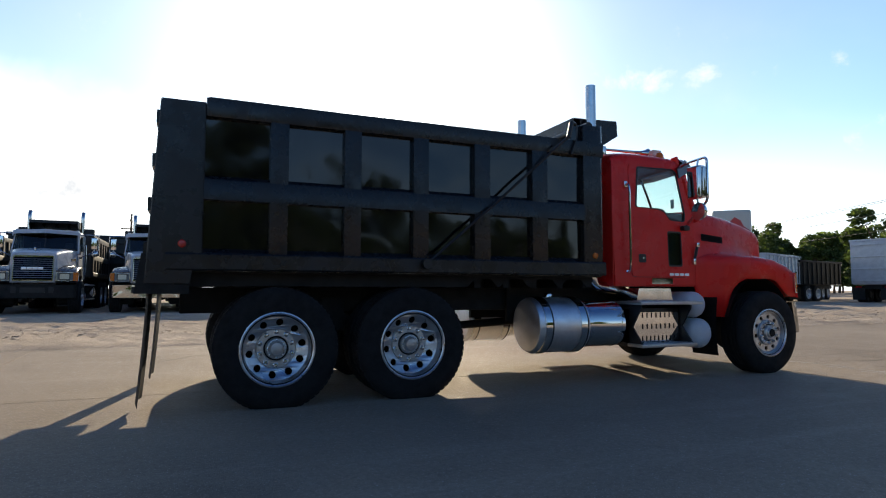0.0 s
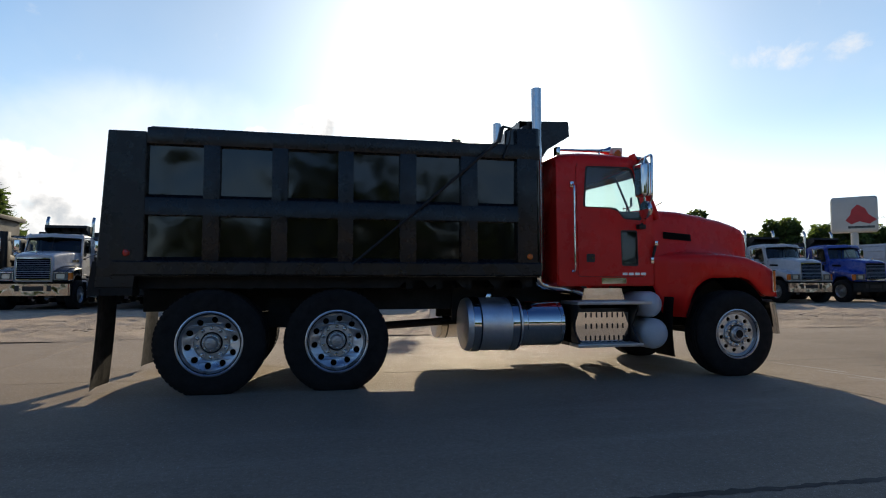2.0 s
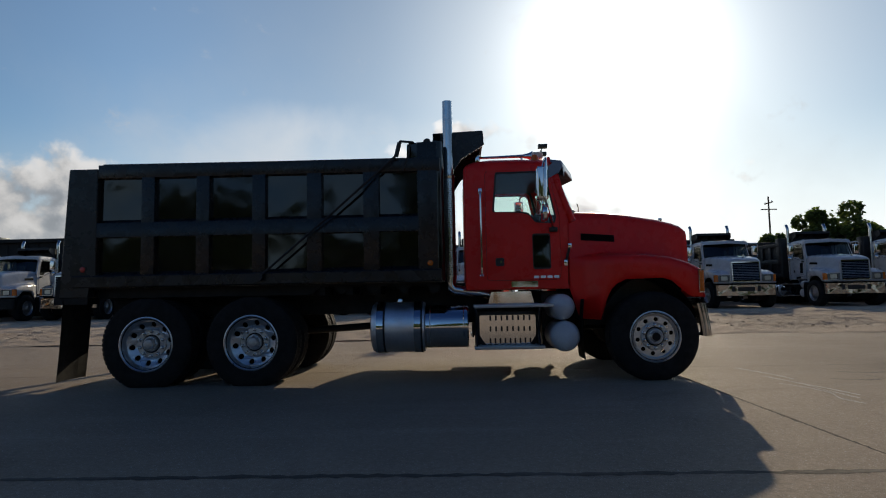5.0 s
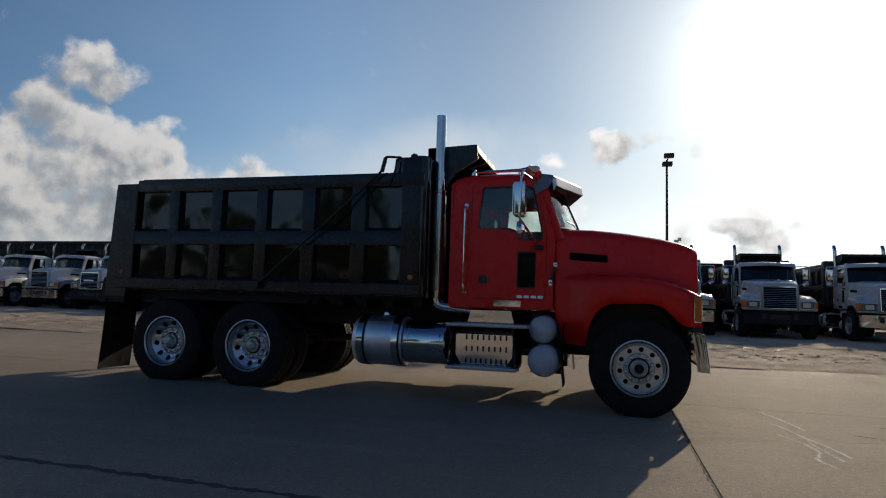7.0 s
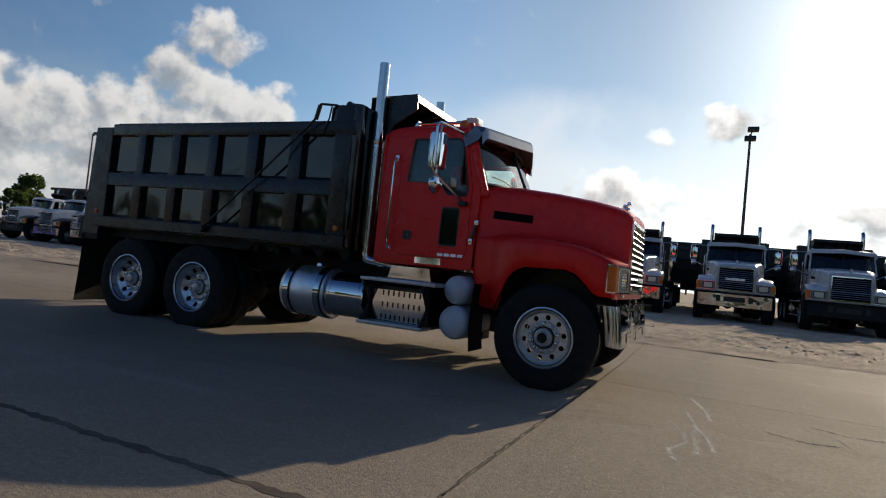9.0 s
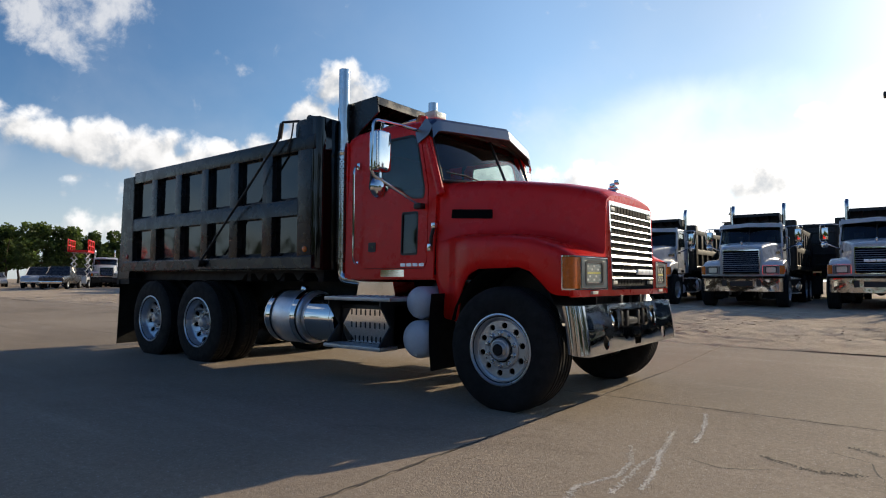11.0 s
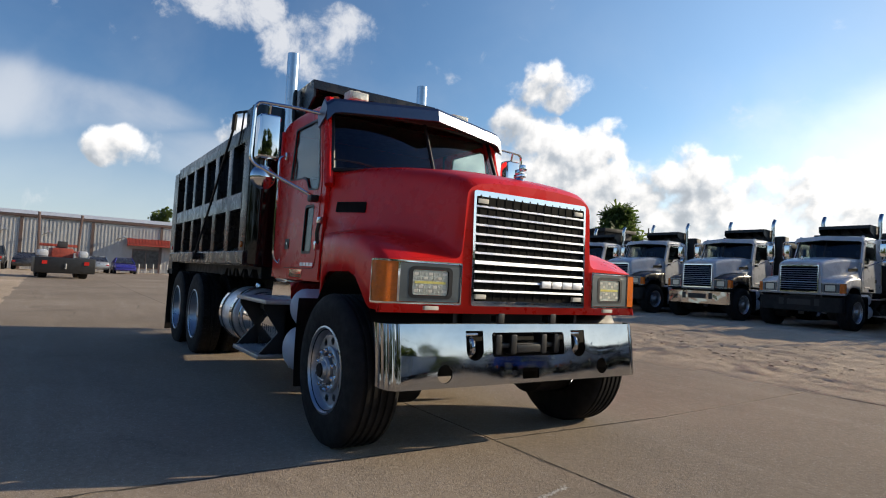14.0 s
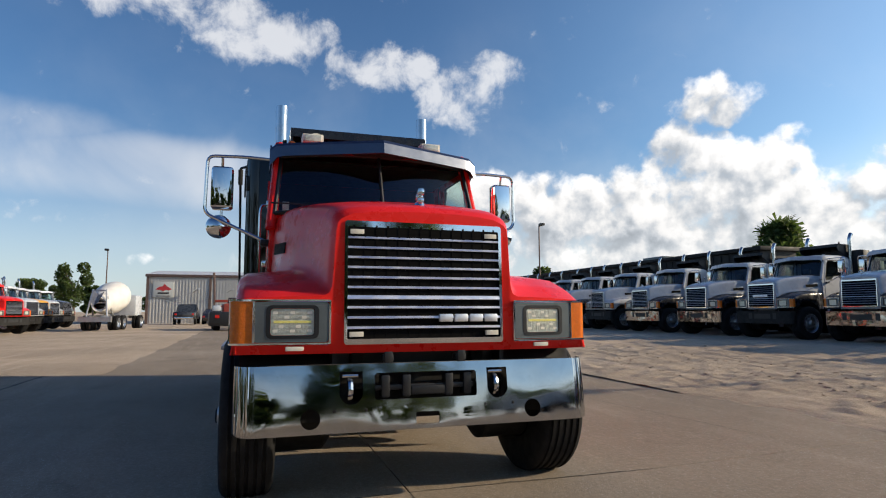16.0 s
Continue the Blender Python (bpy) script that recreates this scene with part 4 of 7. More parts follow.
def bumper(truck, mat, full):
    """A rolled bumper whose face leans out towards its foot and wraps round at the ends."""
    zt, zb = 0.874, 0.458

    def face(z):
        return 0.780 - 0.07 * (z - 0.445) - 0.15 * (z - 0.445) ** 2 if full else 0.725
    x = face(zt)
    slots = [rect(-0.345, 0.345, 0.648, 0.815, 0.02), rect(-0.078, 0.078, 0.485, 0.562, 0.008)]
    for s in (-1, 1):
        # flat-topped slot with a round foot
        slots.append([(s * 0.495 + 0.073 * math.cos(radians(a)), 0.70 + 0.073 * math.sin(radians(a))) for a in range(180, 361, 15)] + [(s * 0.495 + 0.073, 0.828), (s * 0.495 - 0.073, 0.828)])
        slots.append(circle(s * 0.745, 0.548, 0.06, 20))
    if full:
        # cut in strips, so that the sheet can be rolled
        bm = plate([rect(-1.075, 1.075, zb, zt)] + slots, 0.012, lambda u, v, s: (u, v, s))
        for k in range(1, 14):
            z = zb + (zt - zb) * k / 14
            bmesh.ops.bisect_plane(bm, geom=list(bm.verts) + list(bm.edges) + list(bm.faces), plane_co=(0, z, 0), plane_no=(0, 1, 0))
        for v in bm.verts:
            u, z, e = v.co
            v.co = (face(z) + e, u, z)
    else:
        bm = boxes((x - 0.05, x, -1.075, 1.075, zb, zt))
    for s in (-1, 1):
        rows = []
        for i in range(31):
            a = radians(92 * i / 30)
            ripple = 0.0035 * math.sin(i * 1.75) * math.sin(i * 0.62 + 0.5) * min(1.0, i / 4) if full else 0.0
            px, py = -0.12 * (1 - math.cos(a)) + ripple * math.cos(a), 1.075 + 0.12 * math.sin(a) + ripple * math.sin(a)
            lift = 0.02 * (i / 30) ** 2
            zs = [zb + lift + (zt - zb - lift) * k / 8 for k in range(9)]
            rows.append([(face(z) + px + 0.006, s * py, z) for z in zs] + [(face(z) + px - 0.014, s * (py - 0.004), z) for z in zs[::-1]])
        loft(bm, rows, close=True, cap=True)
    b = part("bumper", bm, mat, truck, "")
    # turned-in lips
    bm = bmesh.new()
    box(bm, x - 0.03, x - 0.003, -1.0, 1.0, zt - 0.006, zt + 0.003)
    box(bm, face(zb) - 0.03, face(zb) - 0.003, -1.0, 1.0, zb - 0.003, zb + 0.006)
    part("bumper_lip", bm, mat, b)
    if not full:
        part("slot", boxes((x - 0.002, x + 0.004, -0.335, 0.335, 0.625, 0.79)), "plastic", b)
        for s in (-1, 1):
            part("slot", boxes((x - 0.03, x + 0.002, s * 0.505 - 0.07, s * 0.505 + 0.07, 0.615, 0.82)), "plastic", b)
            bm = lathe(bmesh.new(), [(0.0, 0.003), (0.055, 0.003), (0.055, -0.03)], (x - 0.012, s * 0.735, 0.545), "x", 16)
            part("slot", bm, "plastic", b)
        return
    bm = bmesh.new()
    box(bm, 0.40, 0.60, -1.0, 1.0, 0.50, 0.86)
    part("bumper_beam", bm, "chassis", truck)
    for s in (-1, 1):
        for y, z in ((0.40, 0.59), (0.60, 0.59), (0.33, 0.80)):
            part("bumper_bolt", lathe(bmesh.new(), [(0.0, 0.012), (0.008, 0.011), (0.011, 0.004)], (face(z), s * y, z), "x", 8), "chassis", b)
        bm = bmesh.new()
        tube(bm, arc_path([(0.55, s * 0.495, 0.66), (0.70, s * 0.495, 0.655), (0.735, s * 0.495, 0.70), (0.71, s * 0.495, 0.765), (0.66, s * 0.495, 0.775)], 0.035), 0.021, 8)
        rod(bm, (0.70, s * 0.495 - 0.05, 0.80), (0.70, s * 0.495 + 0.05, 0.80), 0.014, n=8)
        part("tow_hook", bm, "steel", truck, "worn steel tow hook")
        bm = bmesh.new()
        box(bm, 0.64, 0.71, s * 0.25 - 0.038, s * 0.25 + 0.038, 0.885, 0.928, bevel=0.008)
        box(bm, 0.69, 0.722, s * 0.25 - 0.028, s * 0.25 + 0.028, 0.872, 0.95, bevel=0.006)
        part("hood_latch", bm, "plastic", truck)
    bm = bmesh.new()
    box(bm, 0.64, 0.715, -0.34, 0.34, 0.70, 0.735, bevel=0.01)
    box(bm, 0.66, 0.73, -0.10, 0.14, 0.665, 0.725, bevel=0.012)
    for y in (-0.27, -0.13, 0.16, 0.29):
        box(bm, 0.64, 0.735, y - 0.028, y + 0.028, 0.655, 0.80, bevel=0.012)
    part("tow_frame", bm, "plastic", truck)


def mirrors(truck, full):
    for s in (-1, 1):
        bm = bmesh.new()
        box(bm, -1.375, -1.235, s * 1.30, s * 1.495, 2.16, 2.565, bevel=0.035, seg=3)
        m = part("mirror", bm, "chrome", truck, "chrome backed door mirror")
        part("mirror_glass", boxes((-1.381, -1.374, s * 1.325, s * 1.47, 2.19, 2.535)), "mirror", m)
        bm = bmesh.new()
        tube(bm, arc_path([(-1.14, s * 0.93, 2.63), (-1.22, s * 1.2, 2.66), (-1.27, s * 1.53, 2.66), (-1.29, s * 1.545, 2.12), (-1.12, s * 1.02, 1.86)], 0.07), 0.016, 8)
        tube(bm, [(-1.27, s * 1.40, 2.66), (-1.30, s * 1.40, 2.55)], 0.012, 6)
        rod(bm, (-1.30, s * 1.40, 2.16), (-1.30, s * 1.40, 2.05), 0.012, n=6)
        part("mirror_arm", bm, "chrome", m)
        bm = bmesh.new()
        box(bm, -1.17, -1.07, s * 0.96, s * 1.05, 1.81, 1.87, bevel=0.015)
        part("mirror_foot", bm, "plastic", m)
        bm = bmesh.new()
        lathe(bm, [(0.0, -1.235), (0.06, -1.243), (0.098, -1.268), (0.112, -1.305), (0.104, -1.322), (0.0, -1.33)], (0, s * 1.42, 2.0), "x", 28)
        part("convex_mirror", bm, "chrome", truck, "round convex mirror")


def stacks(truck, full):
    for s in (-1, 1):
        bm = bmesh.new()
        y = s * 0.838
        if full:
            tube(bm, [(-2.458, y, 2.4), (-2.458, y, 2.6), (-2.458, y, 2.75), (-2.458, y, 3.60)], 0.066, 20)
        else:
            tube(bm, arc_path([(-2.458, y, 2.4), (-2.458, y, 3.2), (-2.458, y, 3.42), (-2.56, y, 3.58)], 0.16, 6), 0.066, 14)
        lathe(bm, [(0.074, 2.55), (0.08, 2.56), (0.08, 2.60), (0.072, 2.61)], (-2.458, y, 0), "z", 20)
        p = part("exhaust_pipe", bm, "steel", truck, "tall polished upright exhaust pipe")
        bm = bmesh.new()
        if full:
            lathe(bm, [(0.058, 3.602), (0.058, 3.45), (0.0, 3.45)], (-2.458, y, 0), "z", 20)
        else:
            rod(bm, (-2.555, y, 3.574), (-2.563, y, 3.584), 0.055, n=14)
        part("pipe_mouth", bm, "plastic", p)
        # punched heat shield
        bm = bmesh.new()
        lathe(bm, [(0.078, 1.27), (0.078, 2.55)], (-2.458, y, 0), "z", 20)
        sh = part("heat_shield", bm, "steel", p, "punched heat shield")
        if full and s < 0:
            bm = bmesh.new()
            for k in range(44):
                for i in range(12):
                    a = 2 * math.pi * (i + 0.5 * (k % 2)) / 12
                    m = pose(-2.458 + 0.0785 * math.cos(a), y + 0.0785 * math.sin(a), 1.30 + 0.028 * k, 0, 0, math.degrees(a)) @ Matrix.Diagonal((0.002, 0.024, 0.013, 1))
                    bmesh.ops.create_cube(bm, size=1.0, matrix=m)
            part("punching", bm, "plastic", sh, kind="stuff")
        bm = bmesh.new()
        tube(bm, arc_path([(-2.458, y, 1.30), (-2.458, y, 1.10), (-2.05, s * 0.78, 1.05), (-1.8, s * 0.6, 1.02)], 0.14, 8), 0.066, 16)
        part("elbow", bm, "steel", p)


def undercarriage(truck, full):
    for s in (-1, 1):
        part("frame_rail", boxes((-7.15, 0.55, s * 0.385, s * 0.47, 0.80, 1.06), bevel=0.01), "chassis", truck)
    for x in (-6.9, -5.63, -4.0, -2.6, -1.0, 0.3):
        part("crossmember", boxes((x - 0.06, x + 0.06, -0.39, 0.39, 0.84, 1.02)), "chassis", truck)
    for x, zc in ((-6.31, 0.488), (-4.96, 0.488)):
        bm = bmesh.new()
        rod(bm, (x, -0.9, zc), (x, 0.9, zc), 0.07, n=16)
        lathe(bm, [(0.0, -0.2), (0.12, -0.19), (0.2, -0.08), (0.22, 0.0), (0.2, 0.08), (0.12, 0.19), (0.0, 0.2)], (x, 0, zc), "y", 20)
        part("axle", bm, "chassis", truck)
    bm = bmesh.new()
    for s in (-1, 1):
        prism(bm, [(-6.5, 0.62), (-6.2, 0.72), (-5.63, 0.78), (-5.05, 0.72), (-4.75, 0.62), (-4.75, 0.56), (-5.05, 0.62), (-5.63, 0.66), (-6.2, 0.62), (-6.5, 0.56)], s * 0.43 - 0.05, s * 0.43 + 0.05)
        box(bm, -5.75, -5.5, s * 0.36, s * 0.5, 0.6, 0.95)
    part("walking_beam", bm, "chassis", truck)
    bm = bmesh.new()
    rod(bm, (0.0, -0.95, 0.49), (0.0, 0.95, 0.49), 0.06)
    for s in (-1, 1):
        box(bm, -0.75, 0.6, s * 0.36, s * 0.46, 0.62, 0.70)
    part("front_axle", bm, "chassis", truck)
    bm = bmesh.new()
    rod(bm, (-4.7, 0, 0.55), (-1.6, 0, 0.72), 0.05)
    box(bm, -1.6, -0.9, -0.3, 0.3, 0.55, 1.05, bevel=0.05)
    box(bm, -0.9, 0.35, -0.33, 0.33, 0.52, 1.5, bevel=0.06)
    part("drive_train", bm, "chassis", truck)
    # inner wings and firewall shade the engine bay
    bm = bmesh.new()
    for s in (-1, 1):
        rows = []
        for i in range(13):
            a = radians(15 + 150 * i / 12)
            rows.append([(0.60 * math.cos(a), s * 0.60, 0.52 + 0.69 * math.sin(a)), (0.60 * math.cos(a), s * 1.17, 0.52 + 0.69 * math.sin(a))])
        loft(bm, rows)
        box(bm, -0.68, 0.62, s * 0.57, s * 0.60, 0.60, 1.25)
    box(bm, 0.48, 0.50, -0.56, 0.56, 0.5, 1.7)
    part("inner_wing", bm, "plastic", truck)
    # added plates out of sight behind the tanks, blocking a stray strip of sun
    for s in (-1, 1):
        part("frame_bracket", boxes((-3.5, -2.0, s * 0.48, s * 0.53, 0.66, 1.19)), "chassis", truck)
    # mud flaps behind the steer wheels
    for s in (-1, 1):
        bm = bmesh.new()
        rows = [[(-0.80 - 0.03 * math.sin(3 * k / 6), s * y, 0.95 - 0.74 * k / 6) for y in (0.78, 0.95, 1.2)] for k in range(7)]
        loft(bm, rows)
        bmesh.ops.solidify(bm, geom=bm.faces, thickness=0.012)
        part("mud_flap", bm, "flap", truck)
        bm = bmesh.new()
        rows = [[(-7.40 - 0.06 * (k / 8) ** 1.5 - 0.02 * math.sin(y * 9), s * y, 1.02 - 0.99 * k / 8) for y in (0.60, 0.75, 0.9, 1.05, 1.2)] for k in range(9)]
        loft(bm, rows)
        bmesh.ops.solidify(bm, geom=bm.faces, thickness=0.014)
        part("mud_flap", bm, "flap", truck)
        part("flap_bracket", boxes((-7.43, -7.37, s * 0.5, s * 1.22, 1.0, 1.06)), "chassis", truck)


def side_gear(truck, full, s):
    """Tanks, steps and boxes under the cab's door."""
    bm = bmesh.new()
    yc = s * 0.905
    lathe(bm, [(0.0, -3.475), (0.26, -3.47), (0.30, -3.455), (0.318, -3.42), (0.32, -2.82), (0.31, -2.79), (0.0, -2.79)], (0, yc, 0.635), "x", 48)
    t = part("fuel_tank", bm, "tank", truck, "round brushed aluminium fuel tank")
    for x in (-3.35, -2.88):
        bm = bmesh.new()
        lathe(bm, [(0.321, x - 0.045), (0.330, x - 0.042), (0.330, x + 0.042), (0.321, x + 0.045)], (0, yc, 0.635), "x", 48)
        st = part("strap", bm, "chrome", t)
        bm = bmesh.new()
        lathe(bm, [(0.3205, x + 0.045), (0.327, x + 0.047), (0.327, x + 0.062), (0.3205, x + 0.064)], (0, yc, 0.635), "x", 48)
        part("strap_rubber", bm, "plastic", st)
    bm = bmesh.new()
    lathe(bm, [(0.27, -2.78), (0.272, -2.76), (0.272, -2.25), (0.262, -2.235), (0.0, -2.232)], (0, yc, 0.635), "x", 48)
    part("polished_tank", bm, "chrome", truck, "polished round oil tank")
    if full:
        bm = bmesh.new()
        lathe(bm, [(0.05, 0.94), (0.05, 0.99), (0.045, 1.0), (0.0, 1.0)], (-3.12, s * 0.85, 0), "z", 16)
        part("cap", bm, "chrome", t)
        for x in (-2.72, -2.3):
            bm = bmesh.new()
            lathe(bm, [(0.273, x - 0.006), (0.277, x), (0.273, x + 0.006)], (0, yc, 0.635), "x", 48)
            part("seam", bm, "chrome", t)
    # steps with a punched cover between them
    bm = bmesh.new()
    box(bm, -2.17, -1.20, s * 0.86, s * 1.355, 0.865, 0.905, bevel=0.008)
    up = part("upper_step", bm, "cast", truck)
    bm = bmesh.new()
    box(bm, -2.17, -1.32, s * 1.10, s * 1.36, 0.365, 0.405, bevel=0.008)
    lo = part("lower_step", bm, "cast", truck)
    if full:
        for base, z, y0, y1, x1 in ((up, 0.906, 1.0, 1.34, -1.24), (lo, 0.406, 1.13, 1.34, -1.36)):
            bm = bmesh.new()
            for i in range(10):
                for j in range(4):
                    cx = -2.13 + (x1 + 2.13) * (i + 0.5) / 10
                    cy = y0 + (y1 - y0) * (j + 0.5) / 4
                    lathe(bm, [(0.02, z), (0.014, z + 0.006), (0.0, z + 0.006)], (cx, s * cy, 0), "z", 8)
            part("grip_studs", bm, "cast", base, kind="stuff")
    slots = []
    for k, (z, n) in enumerate(((0.735, 8), (0.60, 8), (0.455, 9))):
        for i in range(n):
            cx = -2.03 + 0.56 * (i + 0.5) / n + 0.03
            slots.append(rect(cx - 0.011, cx + 0.011, z - 0.032, z + 0.032, 0.009, 2))
    cover = plate([round_poly([(-2.10, 0.52), (-2.10, 0.77), (-1.40, 0.77), (-1.40, 0.52), (-1.47, 0.415), (-2.03, 0.415)], 0.02)] + (slots if full else []), 0.008, lambda u, v, e: (u, s * (1.135 + e), v))
    part("step_cover", cover, "chrome", truck, "polished cover with punched slots")
    part("battery_box", boxes((-2.15, -1.36, s * 0.62, s * 1.125, 0.40, 0.82), bevel=0.01), "plastic", truck)
    for x in (-2.15, -1.38):
        bm = prism(bmesh.new(), [(s * 0.7, 0.86), (s * 1.32, 0.86), (s * 1.32, 0.82), (s * 1.17, 0.60), (s * 1.34, 0.40), (s * 1.34, 0.365), (s * 0.7, 0.365)], x, x + 0.02, "x")
        part("step_bracket", bm, "plastic", truck)
    bm = bmesh.new()
    prism(bm, [(-1.98, 0.91), (-1.94, 1.06), (-1.44, 1.06), (-1.40, 0.91)], s * 0.72, s * 1.06)
    part("control_box", bm, "chrome", truck, "small polished box on the step")
    for x, z, r, y1 in ((-1.055, 0.855, 0.165, 1.17), (-1.035, 0.495, 0.19, 1.22)):
        bm = bmesh.new()
        prof = [(0.0, 0.45), (r, 0.46), (r, y1 - 0.13)] + [(r * math.cos(radians(a)), y1 - 0.13 + 0.13 * math.sin(radians(a))) for a in range(10, 91, 10)]
        lathe(bm, [(a, s * b) for a, b in prof], (x, 0, z), "y", 32)
        at = part("air_tank", bm, "airtank", truck, "white domed air tank")
        bm = bmesh.new()
        lathe(bm, [(0.028, s * (y1 - 0.07)), (0.028, s * (y1 - 0.05)), (0.0, s * (y1 - 0.05))], (x + 0.01, 0, z - r * 0.72), "y", 10)
        part("drain_valve", bm, "cast", at)
    part("tank_bracket", boxes((-1.25, -0.87, s * 0.4, s * 0.62, 0.3, 1.05)), "plastic", truck)


def dump_bed(truck, full, mat="bedpaint", sheet="panel"):
    cells = [(-6.96, -6.39), (-6.22, -5.68), (-5.51, -4.96), (-4.79, -4.26), (-4.07, -3.54), (-3.34, -2.85)]
    for s in (-1, 1):
        bm = bmesh.new()
        # side sheet, with the higher front corner and the cut-back rear
        prism(bm, [(-7.33, 1.20), (-7.28, 2.70), (-6.94, 2.70), (-6.94, 2.80), (-2.985, 2.78), (-2.98, 2.95), (-2.95, 2.975), (-2.55, 2.995), (-2.55, 1.20)], s * 1.105, s * 1.135)
        side = part("bed_side", bm, sheet, truck, "glossy black steel side sheet")
        part("top_rail", boxes((-6.96, -2.56, s * 1.05, s * 1.205, 2.60, 2.775), bevel=0.012), mat, side)
        bm = bmesh.new()
        for x0, x1 in ((-6.97, -2.84),):
            prism(bm, [(s * 1.10, 1.84), (s * 1.10, 2.09), (s * 1.20, 2.03), (s * 1.205, 2.02), (s * 1.205, 1.845)], x0, x1, "x")
        part("mid_rail", bm, mat, side)
        bm = bmesh.new()
        prism(bm, [(s * 1.0, 1.205), (s * 1.0, 1.43), (s * 1.10, 1.43), (s * 1.19, 1.365), (s * 1.215, 1.36), (s * 1.225, 1.345), (s * 1.225, 1.22), (s * 1.21, 1.205)], -7.26, -2.56, "x")
        part("bottom_rail", bm, mat, side)
        posts = [(a[1], b[0]) for a, b in zip(cells, cells[1:])]
        for x0, x1 in posts:
            part("post", boxes((x0, x1, s * 1.09, s * 1.203, 1.36, 2.62), bevel=0.008), mat, side)
        part("post", boxes((-2.85, -2.60, s * 1.09, s * 1.203, 1.36, 2.97), bevel=0.01), mat, side)
        # rolled front corner
        bm = bmesh.new()
        loft(bm, [[(-2.64 + 0.125 * math.sin(radians(a)), s * (1.075 + 0.125 * math.cos(radians(a))), z) for a in range(-4, 95, 7)] for z in (1.22, 1.6, 2.0, 2.4, 2.985)])
        part("corner_sheet", bm, sheet, side)
        # sloping rear post
        bm = bmesh.new()
        prism(bm, [(-7.425, 1.08), (-7.335, 2.725), (-6.96, 2.725), (-6.96, 1.36), (-7.05, 1.21), (-7.05, 1.08)], s * 1.03, s * 1.21)
        bmesh.ops.bevel(bm, geom=list(bm.edges), offset=0.01, segments=1, affect="EDGES")
        part("rear_post", bm, mat, side)
        bm = bmesh.new()
        prism(bm, [(-7.50, 1.0), (-7.45, 1.35), (-7.42, 1.35), (-7.06, 1.21), (-7.06, 1.0)], s * 0.95, s * 1.2)
        part("rear_corner", bm, "chassis", side)
        if full:
            for x, m in ((-7.13, "redlens"), (-2.70, "amber")):
                bm = bmesh.new()
                lathe(bm, [(0.0, s * 1.226), (0.028, s * 1.222), (0.036, s * 1.212), (0.036, s * 1.20)], (x, 0, 1.44 if x < -5 else 1.435), "y", 16)
                part("side_marker", bm, m, side)
    floor = part("bed_floor", boxes((-7.2, -2.55, -1.1, 1.1, 1.19, 1.23)), "chassis", truck)
    for k in range(13):
        x = -7.0 + 0.36 * k
        part("floor_beam", boxes((x - 0.04, x + 0.04, -0.98, 0.98, 1.06, 1.19)), "chassis", floor)
    for s in (-1, 1):
        part("floor_sill", boxes((-7.2, -2.6, s * 0.40, s * 0.52, 1.065, 1.185)), "chassis", floor)
        bm = bmesh.new()
        edge = [(-7.2, 1.19), (-7.2, 1.07), (-4.3, 1.07)]
        for k in range(4):
            x0 = -4.25 + 0.40 * k
            edge += [(x0, 1.075), (x0 + 0.10, 1.16), (x0 + 0.29, 1.16), (x0 + 0.37, 1.075)]
        prism(bm, edge + [(-2.6, 1.075), (-2.6, 1.19)], s * 0.985, s * 1.0)
        part("floor_skirt", bm, "chassis", floor)
    bm = bmesh.new()
    box(bm, -2.58, -2.53, -1.10, 1.10, 1.19, 2.99, bevel=0.01)
    board = part("headboard", bm, sheet, truck)
    for y in (-0.7, 0.0, 0.7):
        part("headboard_rib", boxes((-2.53, -2.47, y - 0.06, y + 0.06, 1.2, 2.7), bevel=0.006), mat, board)
    bm = bmesh.new()
    loft(bm, [[(-2.66, -0.755, 3.195), (-2.66, 0.755, 3.195)], [(-2.0, -0.755, 3.222), (-2.0, 0.755, 3.222)], [(-1.985, -0.755, 3.21), (-1.985, 0.755, 3.21)], [(-1.975, -0.755, 3.12), (-1.975, 0.755, 3.12)],
              [(-2.0, -0.755, 3.12), (-2.0, 0.755, 3.12)], [(-2.01, -0.755, 3.198), (-2.01, 0.755, 3.198)], [(-2.66, -0.755, 3.175), (-2.66, 0.755, 3.175)]])
    box(bm, -2.66, -2.56, -0.755, 0.755, 2.96, 3.19)
    for y in (-0.38, 0.0, 0.38):
        prism(bm, [(-2.56, 2.98), (-2.56, 3.18), (-2.02, 3.20), (-2.02, 3.15)], y - 0.012, y + 0.012)
    for s in (-1, 1):
        prism(bm, [(-2.62, 2.62), (-2.66, 3.195), (-2.0, 3.222), (-1.97, 3.03), (-2.28, 2.84), (-2.42, 2.62)], s * 0.735, s * 0.755)
    part("cab_guard", bm, mat, truck, "black steel guard plate reaching over the cab")
    # tailgate
    bm = bmesh.new()
    prism(bm, [(-7.40, 1.22), (-7.315, 2.70), (-7.26, 2.70), (-7.35, 1.22)], -1.03, 1.03)
    for z in (1.4, 1.8, 2.2, 2.6):
        x = -7.40 + 0.06 * (z - 1.2)
        box(bm, x - 0.06, x, -1.03, 1.03, z - 0.06, z + 0.06)
    part("tailgate", bm, mat, truck)
    if not full:
        return
    for s in (-1, 1):
        bm = bmesh.new()
        tube(bm, arc_path([(-4.84, s * 1.28, 1.30), (-3.95, s * 1.28, 2.05), (-3.10, s * 1.28, 2.79), (-3.055, s * 1.28, 2.965), (-2.90, s * 1.14, 2.985), (-2.88, s * 1.08, 2.93)], 0.02), 0.015, 8)
        lathe(bm, [(0.05, s * 1.23), (0.05, s * 1.31), (0.0, s * 1.31)], (-4.84, 0, 1.30), "y", 16)
